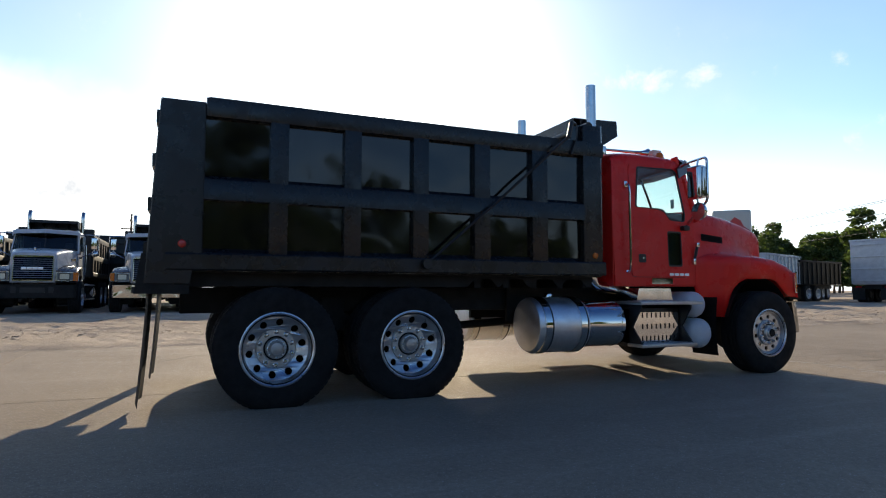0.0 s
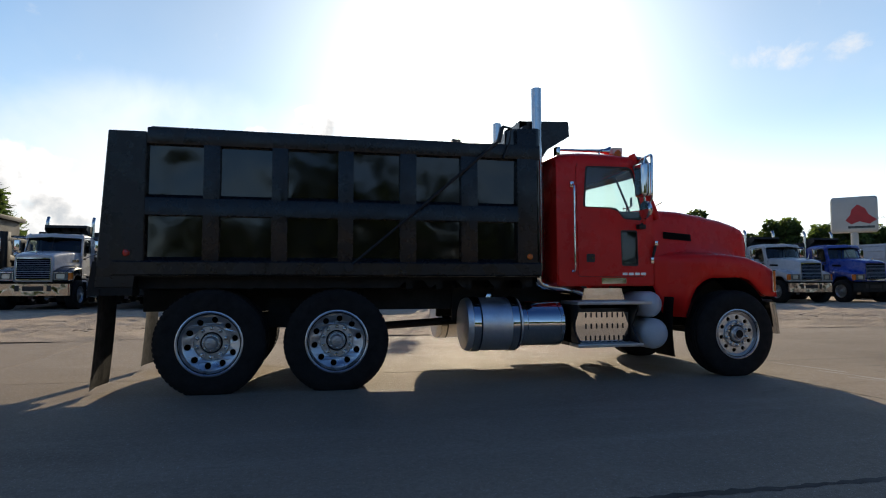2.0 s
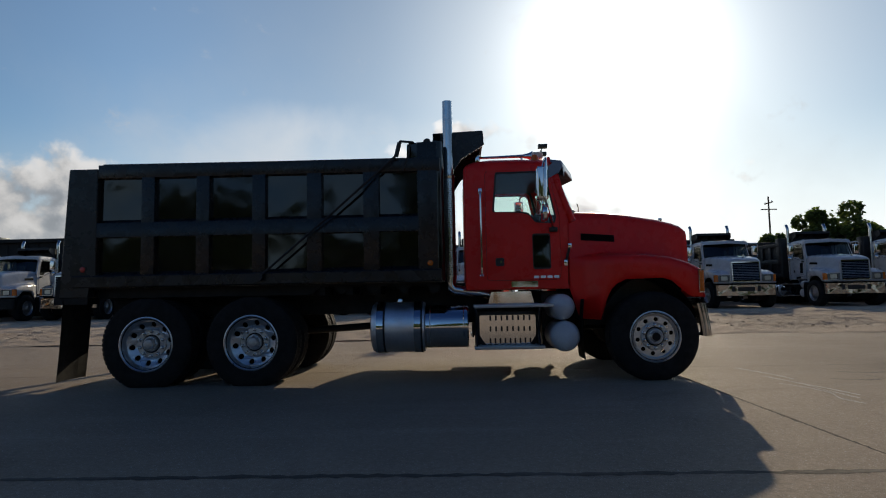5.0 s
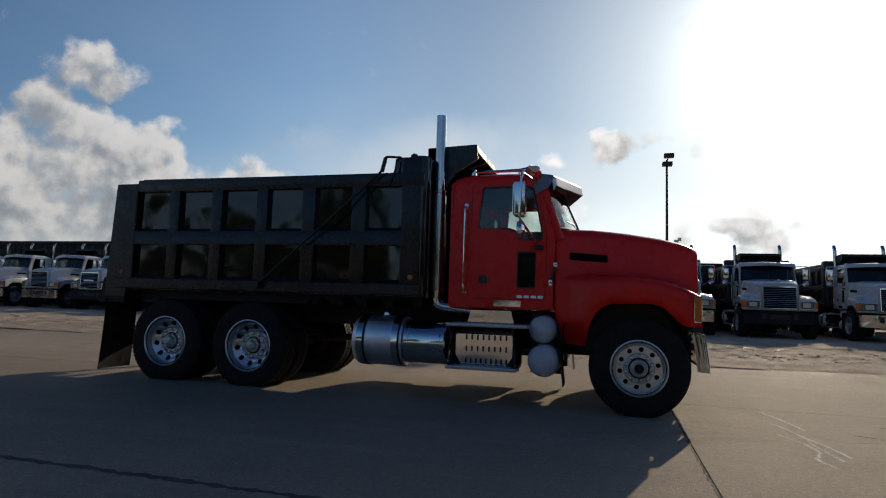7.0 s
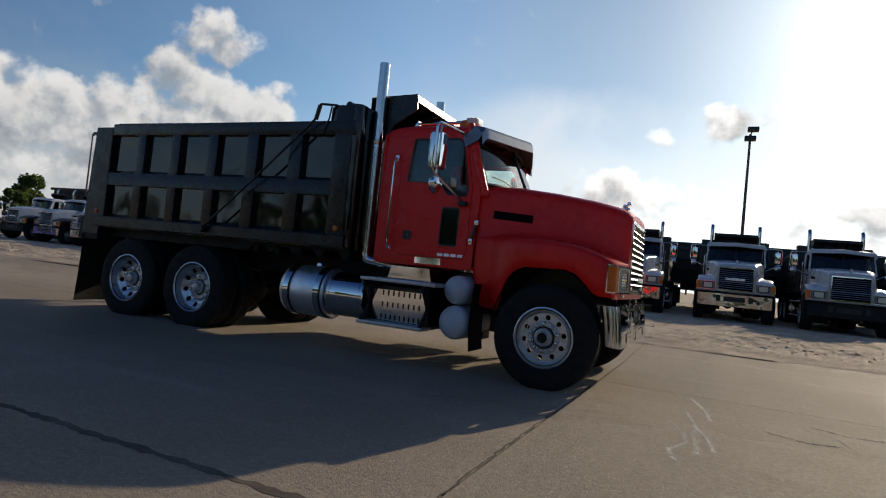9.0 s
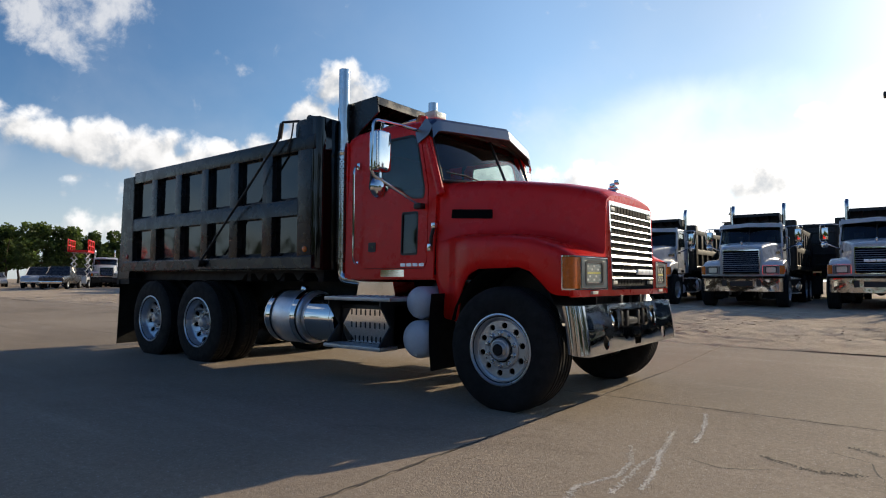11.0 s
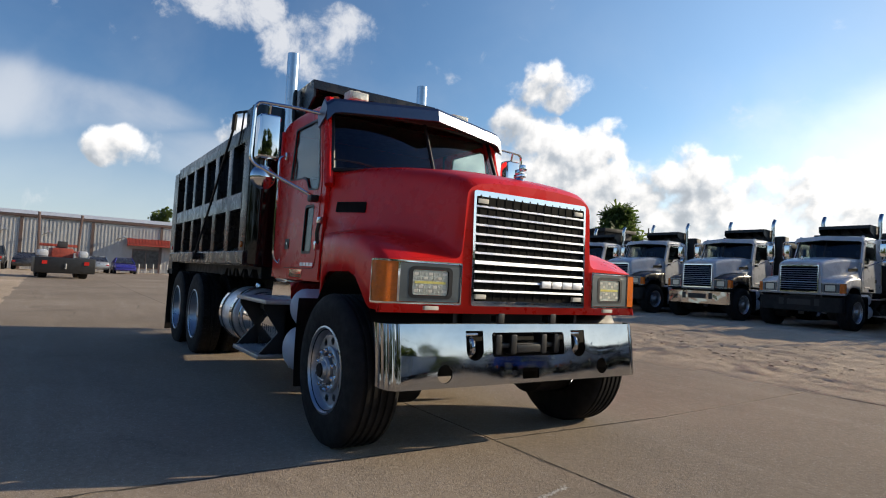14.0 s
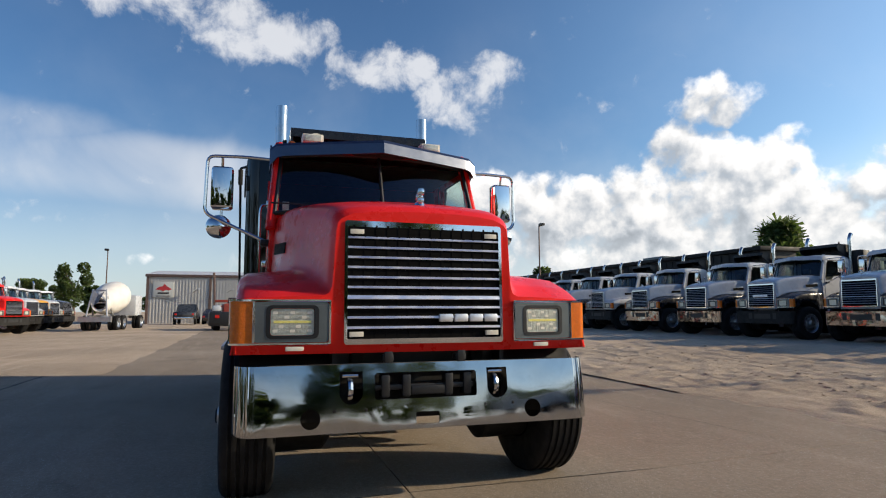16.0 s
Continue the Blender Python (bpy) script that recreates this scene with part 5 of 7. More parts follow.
        rod(bm, (-3.105, s * 1.28, 2.77), (-3.06, s * 1.28, 2.95), 0.028, n=8)
        part("tarp_arm", bm, "plastic", truck, "thin black tarp arm")
        bm = bmesh.new()
        tube(bm, [(-2.93, s * 1.215, 2.95), (-2.95, s * 1.22, 2.80), (-3.03, s * 1.222, 2.60)], 0.010, 6)
        part("tarp_cable", bm, "plastic", truck)
    bm = bmesh.new()
    rod(bm, (-2.72, -1.15, 2.98), (-2.72, 1.15, 2.98), 0.05, n=12)
    part("tarp_roll", bm, "plastic", truck)


def ornament(truck):
    bm = bmesh.new()
    lathe(bm, [(0.05, 0.0), (0.045, 0.015), (0.032, 0.05), (0.0, 0.055)], (0.55, 0, 1.93), "z", 16)
    box(bm, 0.50, 0.60, -0.022, 0.022, 1.98, 2.01, bevel=0.008)
    box(bm, 0.515, 0.575, -0.026, 0.026, 2.0, 2.05, bevel=0.015)
    box(bm, 0.56, 0.61, -0.024, 0.024, 2.03, 2.08, bevel=0.015)
    part("hood_ornament", bm, "chrome", truck)


def make_truck(name, label, paint, wing, bump, full, badge=True, at=(0, 0, 0), turn=0.0, group=""):
    t = root(name, label, "dump truck", at, turn, group)
    for x, rear in ((0.03, False), (-4.96, True), (-6.29, True)):
        for s in (-1, 1):
            wheel(t, x, 0.488 if rear else 0.484, s, rear, full)
    undercarriage(t, full)
    side_gear(t, full, -1)
    side_gear(t, full, 1)
    dump_bed(t, full, "bedpaint" if full else "rowbed", "panel" if full else "rowbed")
    stacks(t, full)
    cab(t, paint, full)
    visor(t, full, "visorsteel" if full else paint)
    h = hood_bm()
    if wing != paint:
        # the wings are a second colour: split the bonnet where they begin
        outer = [f for f in h.faces if f.calc_center_median().z < hood_row(max(-0.92, min(0.71, f.calc_center_median().x)))[11][2] + 0.02 and abs(f.calc_center_median().y) > hood_row(max(-0.92, min(0.71, f.calc_center_median().x)))[9][1] - 0.01]
        pts = [[v.co.copy() for v in f.verts] for f in outer]
        bmesh.ops.delete(h, geom=outer, context="FACES")
        for sd in (-1, 1):
            wb = bmesh.new()
            for p in pts:
                if p[0].y * sd > 0:
                    wb.faces.new([wb.verts.new(c) for c in p])
            bmesh.ops.remove_doubles(wb, verts=wb.verts, dist=0.001)
            ob = part("wing", wb, wing, t, sharp=40)
            ob.modifiers.new("thick", "SOLIDIFY").thickness = 0.02
    ob = part("bonnet", h, paint, t, sharp=40)
    ob.modifiers.new("thick", "SOLIDIFY").thickness = 0.02
    grille(t, full, badge)
    headlamps(t, full)
    bumper(t, bump, full)
    mirrors(t, full)
    ornament(t)
    for s in (-1, 1):
        # air intake slot in the bonnet's side, and the rubber hold-down
        def on_hood(u, v, e, s=s):
            r = hood_row(u)
            k = max(0.0, min(1.0, (v - r[8][2]) / (r[7][2] - r[8][2])))
            return (u, s * (r[8][1] + (r[7][1] - r[8][1]) * k + e), v)
        # flat near-black plate stands in for the slot's shaded depth
        part("intake", plate([round_poly([(-0.76, 1.70), (-0.755, 1.79), (-0.315, 1.765), (-0.315, 1.675)], 0.012)], 0.02, on_hood), "black", t)
        if full:
            bm = bmesh.new()
            tube(bm, [(-0.97, s * 1.005, 1.42), (-0.95, s * 1.02, 1.52), (-0.92, s * 1.015, 1.62)], 0.018, 8)
            lt = part("hood_strap", bm, "plastic", t)
            part("strap_end", boxes((-0.945, -0.895, s * 0.99, s * 1.035, 1.60, 1.66), bevel=0.01), "chrome", lt)
            part("strap_end", boxes((-1.0, -0.955, s * 0.985, s * 1.03, 1.37, 1.45), bevel=0.01), "chrome", lt)
    return t


main_truck = make_truck("dump_truck", "red dump truck with black dump bed and polished bumper on concrete", "red", "red", "bumper", True)
main_truck.scale = (0.994, 1.012, 1.0)


# ---- ground ----
bm = bmesh.new()
xs = [-900, -300, -120, -80] + [-60 + 3 * i for i in range(35)] + [60, 120, 300, 900]
ys = [-900, -300, -120, -60, -30, -12, -2, 2, 3.5, 5, 6, 7, 8, 9, 10, 11, 12, 13, 14, 15, 18, 24, 32, 60, 120, 300, 900]
loft(bm, [[(x, y, ground_z(min(y, 60)) - 0.035) for x in xs] for y in ys])
tagged(part("ground", bm, "dirt"), "pale tan packed dirt lot reaching the horizon", "ground", kind="structure")

EDGE = 5.75     # where the concrete ends and the dirt begins
bm = bmesh.new()
box(bm, -58, 39.5, -10.0, EDGE - 0.02, -0.074, -0.061)
joints = part("pavement", bm, "joint", None)
tagged(joints, "worn concrete yard paving in large slabs", "pavement", kind="structure")
cols = [0.42 + 9.8 * i for i in range(-6, 5)]
lines = [-10.0, -4.95, -0.03, EDGE]
for x0, x1 in zip(cols, cols[1:]):
    for y0, y1 in zip(lines, lines[1:]):
        gap, e = 0.0045, 0.003
        bm = bmesh.new()
        z0, z1 = ground_z(y0), ground_z(y1)
        rows = []
        fold = [(2.0, ground_z(2.0), 0)] if y0 < 2 < y1 else []
        for y, z, down in [(y0 + gap, z0 - 0.03, 1), (y0 + gap, z0 - e, 0), (y0 + gap + e, z0, 0)] + fold + [(y1 - gap - e, z1 - 0.0003, 0), (y1 - gap, z1 - e, 0), (y1 - gap, z1 - 0.03, 1)]:
            rows.append([(x0 + gap, y, z - 0.01 * (1 - down)), (x0 + gap + e, y, z), (x1 - gap - e, y, z), (x1 - gap, y, z - 0.01 * (1 - down))])
        loft(bm, rows)
        part("slab", bm, "concrete", joints)


def lie(x, y, relief, seed):
    """Height of loose dirt over the bare yard: broad ruts, lumps and trodden clods."""
    p = Vector((x, y, seed))
    rut = noise.noise(Vector((x * 0.35, y * 2.1, seed + 3)))
    clod = 0.8 * noise.noise(Vector((x * 2.6, y * 6.5, seed))) + 0.7 * noise.noise(Vector((x * 5.0, y * 10.0, seed + 7)))
    rough = max(0.0, 0.55 + 0.9 * noise.noise(p * 0.45))
    return relief * (0.4 * rut + 0.4 * noise.noise(p * 2.2) + 0.55 * rough * clod)


def dirt_sheet(name, label, x0, x1, y0, y1, step, relief, seed, ragged):
    """Loose dirt that thins out along the sides named in ragged."""
    nx, ny = int((x1 - x0) / step), int((y1 - y0) / step)
    verts, faces = [], []
    for j in range(ny + 1):
        for i in range(nx + 1):
            x, y = x0 + (x1 - x0) * i / nx, y0 + (y1 - y0) * j / ny
            edge = 9.0
            wob = (0.35 * noise.noise(Vector((x * 0.5, y * 0.5, seed))) + 0.12 * noise.noise(Vector((x, y, seed)) * 2.0)) * (1.0 if relief > 0.02 else 0.4)
            if "s" in ragged:
                edge = min(edge, y - y0 + wob)
            if "n" in ragged:
                edge = min(edge, y1 - y + wob)
            if "e" in ragged:
                edge = min(edge, x1 - x + wob)
            k = max(0.0, min(1.0, edge / 0.6))
            verts.append((x, y, ground_z(y) + (lie(x, y, relief, seed) + 0.5 * relief) * k + 0.012 * max(-1.5, min(1.0, edge / 0.1))))
    for j in range(ny):
        for i in range(nx):
            a = j * (nx + 1) + i
            faces.append((a, a + 1, a + nx + 2, a + nx + 1))
    me = bpy.data.meshes.new(name)
    me.from_pydata(verts, [], faces)
    me.materials.append(M["dirt"])
    me.polygons.foreach_set("use_smooth", [True] * len(me.polygons))
    tagged(new(name, me), label, "dirt", kind="structure")


dirt_sheet("dirt_verge", "rutted pale tan dirt between paving and parked row", -34, 26, EDGE - 0.95, 13.4, 0.065, 0.085, 1.7, "s")
dirt_sheet("dirt_patch", "smooth tan dirt spread over the paving's far end", -57.5, -9.0, -10.3, -3.9, 0.30, 0.008, 6.1, "ne")

# thin settled cracks, and pale scrapes left by a blade
def strip(pts, wid, z, seed):
    r = random.Random(seed)
    bm = bmesh.new()
    fine = []
    for (ax, ay), (bx, by) in zip(pts, pts[1:]):
        n = max(2, int(math.hypot(bx - ax, by - ay) / 0.06))
        for i in range(n):
            t = i / n
            fine.append((ax + (bx - ax) * t, ay + (by - ay) * t))
    fine.append(pts[-1])
    rows = []
    for i, (x, y) in enumerate(fine):
        q = fine[min(i + 1, len(fine) - 1)]
        p = fine[max(i - 1, 0)]
        nx, ny = -(q[1] - p[1]), q[0] - p[0]
        k = math.hypot(nx, ny) or 1
        w0 = wid * r.uniform(0.35, 1.0) * min(1.0, 0.15 + i / 4, 0.15 + (len(fine) - 1 - i) / 4)
        j = r.uniform(-0.012, 0.012)
        rows.append([(x + nx / k * (w0 / 2 + j), y + ny / k * (w0 / 2 + j), z + ground_z(y)), (x - nx / k * (w0 / 2 - j), y - ny / k * (w0 / 2 - j), z + ground_z(y))])
    loft(bm, rows)
    return bm


def flecks(name, label, pts, count, spread, size, mat, seed):
    """Chips of the surface scattered along a line, denser towards its middle."""
    q = random.Random(seed)
    verts, faces = [], []
    for i in range(count):
        t = q.random() * (len(pts) - 1)
        (ax, ay), (bx, by) = pts[int(t)], pts[int(t) + 1]
        f = t - int(t)
        x, y = ax + (bx - ax) * f + q.gauss(0, spread), ay + (by - ay) * f + q.gauss(0, spread)
        r, a0, b0 = size * q.uniform(0.35, 1.0), q.uniform(0, 6.28), len(verts)
        for j in range(5):
            a = a0 + j * 2 * math.pi / 5
            verts.append((x + r * q.uniform(0.5, 1.3) * math.cos(a), y + 1.5 * r * q.uniform(0.5, 1.3) * math.sin(a), ground_z(y) + 0.0012 + 0.002 * q.random()))
        faces.append(tuple(range(b0, b0 + 5)))
    me = bpy.data.meshes.new(name)
    me.from_pydata(verts, [], faces)
    me.materials.append(M[mat])
    tagged(new(name, me), label, "ground mark", kind="structure")


for k, pts in enumerate(([(1.44, -0.28), (1.53, -0.62), (1.59, -0.95), (1.63, -1.32)], [(1.41, -1.05), (1.47, -1.36), (1.52, -1.66), (1.50, -2.0), (1.53, -2.25), (1.55, -2.6)], [(1.30, -1.62), (1.44, -2.0), (1.47, -2.3), (1.36, -2.62), (1.42, -2.9)], [(1.50, -1.62), (1.60, -2.0), (1.66, -2.45)])):
    flecks("scrape", "pale curved scrape of chipped concrete", pts, 520, 0.010, 0.0065, "scrape", k)
for k, pts in enumerate(([(2.5, -0.75), (2.75, -0.9), (3.05, -0.85)], [(2.05, -1.35), (2.35, -1.5), (2.6, -1.42)], [(3.1, -1.6), (3.5, -1.5)], [(-10.5, -2.6), (-11.6, -2.4), (-12.4, -2.55)], [(-13, -1.0), (-14.6, -0.8)])):
    flecks("spall", "dark broken patch in the concrete", pts, 150, 0.016, 0.011, "joint", 20 + k)
for k, pts in enumerate(([(2.3, -0.9), (2.62, -1.1), (2.7, -1.5)], [(1.6, -1.65), (1.9, -1.78), (2.2, -1.6)], [(-14, -4.0), (-16.5, -3.2), (-21, -3.4), (-26, -2.1)], [(-12, -8), (-17, -6.8), (-24, -7.2)], [(-9, 3.9), (-5, 3.2), (0, 3.7)])):
    tagged(part("crack", strip(pts, 0.013, 0.002, 40 + k), "joint", None), "thin dark crack in the concrete", "ground mark", kind="structure")

# the long joint and the cross joints have crumbled and filled with dirt
for k, pts in enumerate(([(-30, -4.94), (-18, -4.96), (-9.4, -4.95)], [(-9.4, -4.95), (-4, -4.93), (0.4, -4.96)], [(0.42, -4.95), (5, -4.94), (10.2, -4.95), (20, -4.95)])):
    tagged(part("joint_fill", strip(pts, 0.085, 0.0015, 60 + k), "joint", None), "crumbled dark joint between concrete slabs", "ground mark", kind="structure")
for k, pts in enumerate(([(0.42, -4.9), (0.40, -3.0), (0.43, -1.2), (0.42, -0.1)], [(0.42, 0.0), (0.41, 1.0), (0.42, 2.0)], [(0.42, -0.03), (3.2, -0.05), (7.0, -0.02), (10.2, -0.03)], [(10.2, -0.03), (18, -0.05)])):
    tagged(part("joint_fill", strip(pts, 0.024, 0.0015, 70 + k), "joint", None), "crumbled dark joint between concrete slabs", "ground mark", kind="structure")

# loose grit on the concrete where the camera passes
verts, faces = [], []
rnd = random.Random(5)
for i in range(9000):
    x, y = rnd.uniform(-9, 9), rnd.uniform(-7.5, 4.6)
    if noise.noise(Vector((x * 0.5, y * 0.5, 2.0))) < rnd.uniform(-0.6, 0.35):
        continue
    q = 0.0018 + 0.0050 * rnd.random() ** 4
    b0, a0 = len(verts), rnd.uniform(0, 6.28)
    z = ground_z(y)
    for j in range(5):
        a = a0 + j * 2 * math.pi / 5
        verts.append((x + q * rnd.uniform(0.7, 1.4) * math.cos(a), y + q * rnd.uniform(0.7, 1.4) * math.sin(a), z - 0.001))
    verts.append((x, y, z + q * rnd.uniform(0.6, 1.1)))
    for j in range(5):
        faces.append((b0 + j, b0 + (j + 1) % 5, b0 + 5))
me = bpy.data.meshes.new("grit")
me.from_pydata(verts, [], faces)
me.materials.append(M["clod"])
tagged(new("grit", me), "fine pale grit lying on the concrete", "grit", kind="stuff")

# rough dirt: clods and ruts between the paving and the parked row
verts, faces = [], []
rnd = random.Random(11)
for i in range(2600):
    x = rnd.uniform(-30, 30)
    y = EDGE + 0.1 + abs(rnd.gauss(0, 1)) * 2.4
    if y > 14:
        continue
    r = rnd.uniform(0.006, 0.016) + 0.025 * rnd.random() ** 5
    z = ground_z(y) + 0.012 + 0.0425 + lie(x, y, 0.085, 1.7)
    b = len(verts)
    a0 = rnd.uniform(0, 6.28)
    sx, sy, h = rnd.uniform(0.8, 2.4), rnd.uniform(0.7, 1.1), rnd.uniform(0.35, 0.65)
    for j in range(6):
        a = a0 + j * math.pi / 3
        verts.append((x + r * sx * math.cos(a) * rnd.uniform(0.8, 1.2), y + r * sy * math.sin(a) * rnd.uniform(0.8, 1.2), z - 0.004))
    for j in range(6):
        a = a0 + j * math.pi / 3 + 0.3
        verts.append((x + 0.55 * r * sx * math.cos(a), y + 0.55 * r * sy * math.sin(a), z + r * h * rnd.uniform(0.7, 1.2)))
    for j in range(6):
        k = (j + 1) % 6
        faces.append((b + j, b + k, b + 6 + k, b + 6 + j))
    faces.append(tuple(b + 6 + j for j in range(6)))
me = bpy.data.meshes.new("dirt_clods")
me.from_pydata(verts, [], faces)
me.materials.append(M["clod"])
tagged(new("dirt_clods", me), "tan dirt clods scattered along the edge of the paving", "dirt", kind="stuff")


# ---- the parked row ----
ROW_Y = 16.36    # front axles; the grilles stand 0.73 m before them
kinds = {}
for key, lab, wing, bump, badge in (("dc", "white dump truck with dark wings and chrome bumper parked on dirt", "navy", "bumper", False), ("db", "white dump truck with dark wings and black bumper parked on dirt", "navy", "chassis", True),
                                    ("wc", "white dump truck with white wings and chrome bumper parked on dirt", "white", "bumper", False), ("wb", "white dump truck with white wings and black bumper parked on dirt", "white", "chassis", False),
                                    ("wm", "white dump truck with chrome bumper and badge on its grille", "white", "bumper", True), ("bl", "blue dump truck with chrome trim parked in the row", "blue", "chassis", False)):
    kinds[key] = (lab, wing, bump, badge)
row = [(-39.14, "db"), (-35.84, "dc"), (-32.44, "wc"), (-28.73, "wc"), (-25.38, "db"), (-21.93, "wb"), (-18.47, "dc"), (-14.99, "dc"), (-11.66, "db"), (-8.30, "dc"), (-4.92, "wb"), (-1.41, "wc"), (2.17, "wm"), (5.49, "wb"), (9.12, "wc"), (13.55, "wc"), (17.21, "wc"), (20.77, "bl")]
built = {}
for x, key in row:
    lab, wing, bump, badge = kinds[key]
    at = pose(x, ROW_Y + rnd.uniform(-0.12, 0.12), ground_z(ROW_Y) + FOOT - 0.033, 0, 0, -90 + rnd.uniform(-1.0, 1.0))
    if key in built:
        copy_thing(built[key], at)
    else:
        built[key] = make_truck("dump_truck", lab, "blue" if key == "bl" else "white", wing, bump, False, badge, group="parked dump trucks")
        built[key].matrix_basis = at


# ---- other vehicles ----
def road_wheel(parent, x, y, r, wid, s, mat="silver"):
    bm = lathe(bmesh.new(), [(r * 0.6, -wid / 2), (r * 0.95, -wid / 2), (r, -wid * 0.35), (r, wid * 0.35), (r * 0.95, wid / 2), (r * 0.6, wid / 2)], (x, y, r), "y", 24)
    t = part("wheel", bm, "rubber", parent)
    o = s * wid / 2
    part("rim", lathe(bmesh.new(), [(r * 0.62, o * 0.98), (r * 0.58, o * 0.8), (r * 0.2, o * 0.7), (r * 0.16, o * 0.95), (0.0, o * 0.95)], (x, y, r), "y", 20), mat, t)


def car(name, label, paint, at, turn, pickup=False):
    """A small road vehicle, its nose towards +x."""
    c = root(name, label, "pickup truck" if pickup else "car", at, turn)
    if pickup:
        stations = [(-2.75, 0.95, 0.55, 1.12), (-2.7, 0.97, 0.5, 1.18), (-0.75, 0.98, 0.5, 1.18), (-0.6, 0.98, 0.5, 1.2), (1.0, 0.98, 0.5, 1.18), (1.2, 0.98, 0.5, 1.16), (2.5, 0.95, 0.5, 1.08), (2.75, 0.88, 0.55, 0.95)]
        roof = [(-0.68, 1.18, 0.9), (-0.55, 1.86, 0.74), (0.55, 1.88, 0.74), (1.15, 1.18, 0.88)]
        axles = (-1.75, 1.8, 0.4)
    else:
        stations = [(-2.25, 0.78, 0.5, 0.85), (-2.15, 0.85, 0.35, 0.98), (-1.4, 0.9, 0.3, 1.02), (0.6, 0.9, 0.3, 1.0), (1.0, 0.9, 0.3, 0.97), (2.0, 0.84, 0.32, 0.78), (2.25, 0.72, 0.45, 0.62)]
        roof = [(-1.75, 0.99, 0.8), (-0.95, 1.43, 0.6), (0.25, 1.45, 0.6), (1.05, 0.98, 0.8)]
        axles = (-1.35, 1.4, 0.33)
    bm = bmesh.new()
    rows = []
    for x, hw, zb, zt in stations:
        rows.append([(x, -hw * 0.92, zb), (x, -hw, zb + 0.15), (x, -hw, zt - 0.18), (x, -hw * 0.93, zt - 0.03), (x, 0, zt), (x, hw * 0.93, zt - 0.03), (x, hw, zt - 0.18), (x, hw, zb + 0.15), (x, hw * 0.92, zb)])
    loft(bm, rows, close=True, cap=True)
    body = part("body", bm, paint, c, sharp=50)
    bm = bmesh.new()
    loft(bm, [[(x, -hw, z), (x, hw, z)] for x, z, hw in roof])
    for s in (-1, 1):
        f = [bm.verts.new((x, s * hw, z)) for x, z, hw in roof]
        bm.faces.new(f)
    part("cabin_glass", bm, "darkgrey", c)
    bm = bmesh.new()
    (x0, z0, h0), (x1, z1, h1) = roof[1], roof[2]
    box(bm, x0, x1, -h0 - 0.01, h0 + 0.01, z0 - 0.02, z0 + 0.035, bevel=0.02)
    for s in (-1, 1):
        for a, b in ((roof[0], roof[1]), (roof[3], roof[2])):
            tube(bm, [(a[0], s * a[2], a[1]), (b[0], s * b[2], b[1])], 0.04, 6)
        mx = (x0 + x1) / 2
        tube(bm, [(mx, s * 0.91 * (1 if pickup else 0.93), z0 - 0.48), (mx, s * h0, z0)], 0.04, 6)
    part("roof", bm, paint, c)
    for s in (-1, 1):
        for x in axles[:2]:
            road_wheel(c, x, s * (stations[2][1] - 0.1), axles[2], 0.22, s)
        e = stations[-1][0] - 0.06
        part("headlight", boxes((e - 0.1, e + 0.03, s * 0.5, s * 0.78, stations[-1][3] - 0.18, stations[-1][3] - 0.05), bevel=0.02), "lens", c)
        q = stations[0][0]
        part("tail_light", boxes((q - 0.01, q + 0.08, s * 0.62, s * 0.82, stations[0][3] - 0.25, stations[0][3] - 0.08), bevel=0.015), "redlens", c)
    part("front_bumper", boxes((stations[-1][0] - 0.1, stations[-1][0] + 0.06, -0.8, 0.8, stations[-1][2] - 0.08, stations[-1][2] + 0.12), bevel=0.04), "chrome" if pickup else paint, c)
    part("rear_bumper", boxes((stations[0][0] - 0.08, stations[0][0] + 0.08, -0.8, 0.8, stations[0][2] - 0.02, stations[0][2] + 0.16), bevel=0.03), "chrome" if pickup else paint, c)
    return c


G1 = -0.045
car("pickup_truck", "dark grey pickup truck parked before the metal building", "darkgrey", (-57.0, -6.9, G1), 180, True)
car("car", "dark grey sedan parked before the metal building", "darkgrey", (-57.3, -4.6, G1), 180)
car("car", "silver sedan parked before the metal building", "silver", (-57.5, 0.6, G1), 180)
car("car", "deep blue sedan parked before the metal building", "purple", (-57.0, 2.7, G1 - 0.035), 0)
car("pickup_truck", "black pickup truck parked on the paving", "darkgrey", (-54.0, 14.6, ground_z(14.6) - 0.035), -35, True)
car("pickup_truck", "white pickup truck parked by the building's corner", "white", (-59.5, 14.8, ground_z(14.8) - 0.035), -30, True)
car("car", "silver car parked far off by the trees", "silver", (-64.0, 20.0, ground_z(20) - 0.035), 20)
car("pickup_truck", "white pickup truck parked far off by the trees", "white", (-68.0, 24.0, ground_z(24) - 0.035), 10, True)


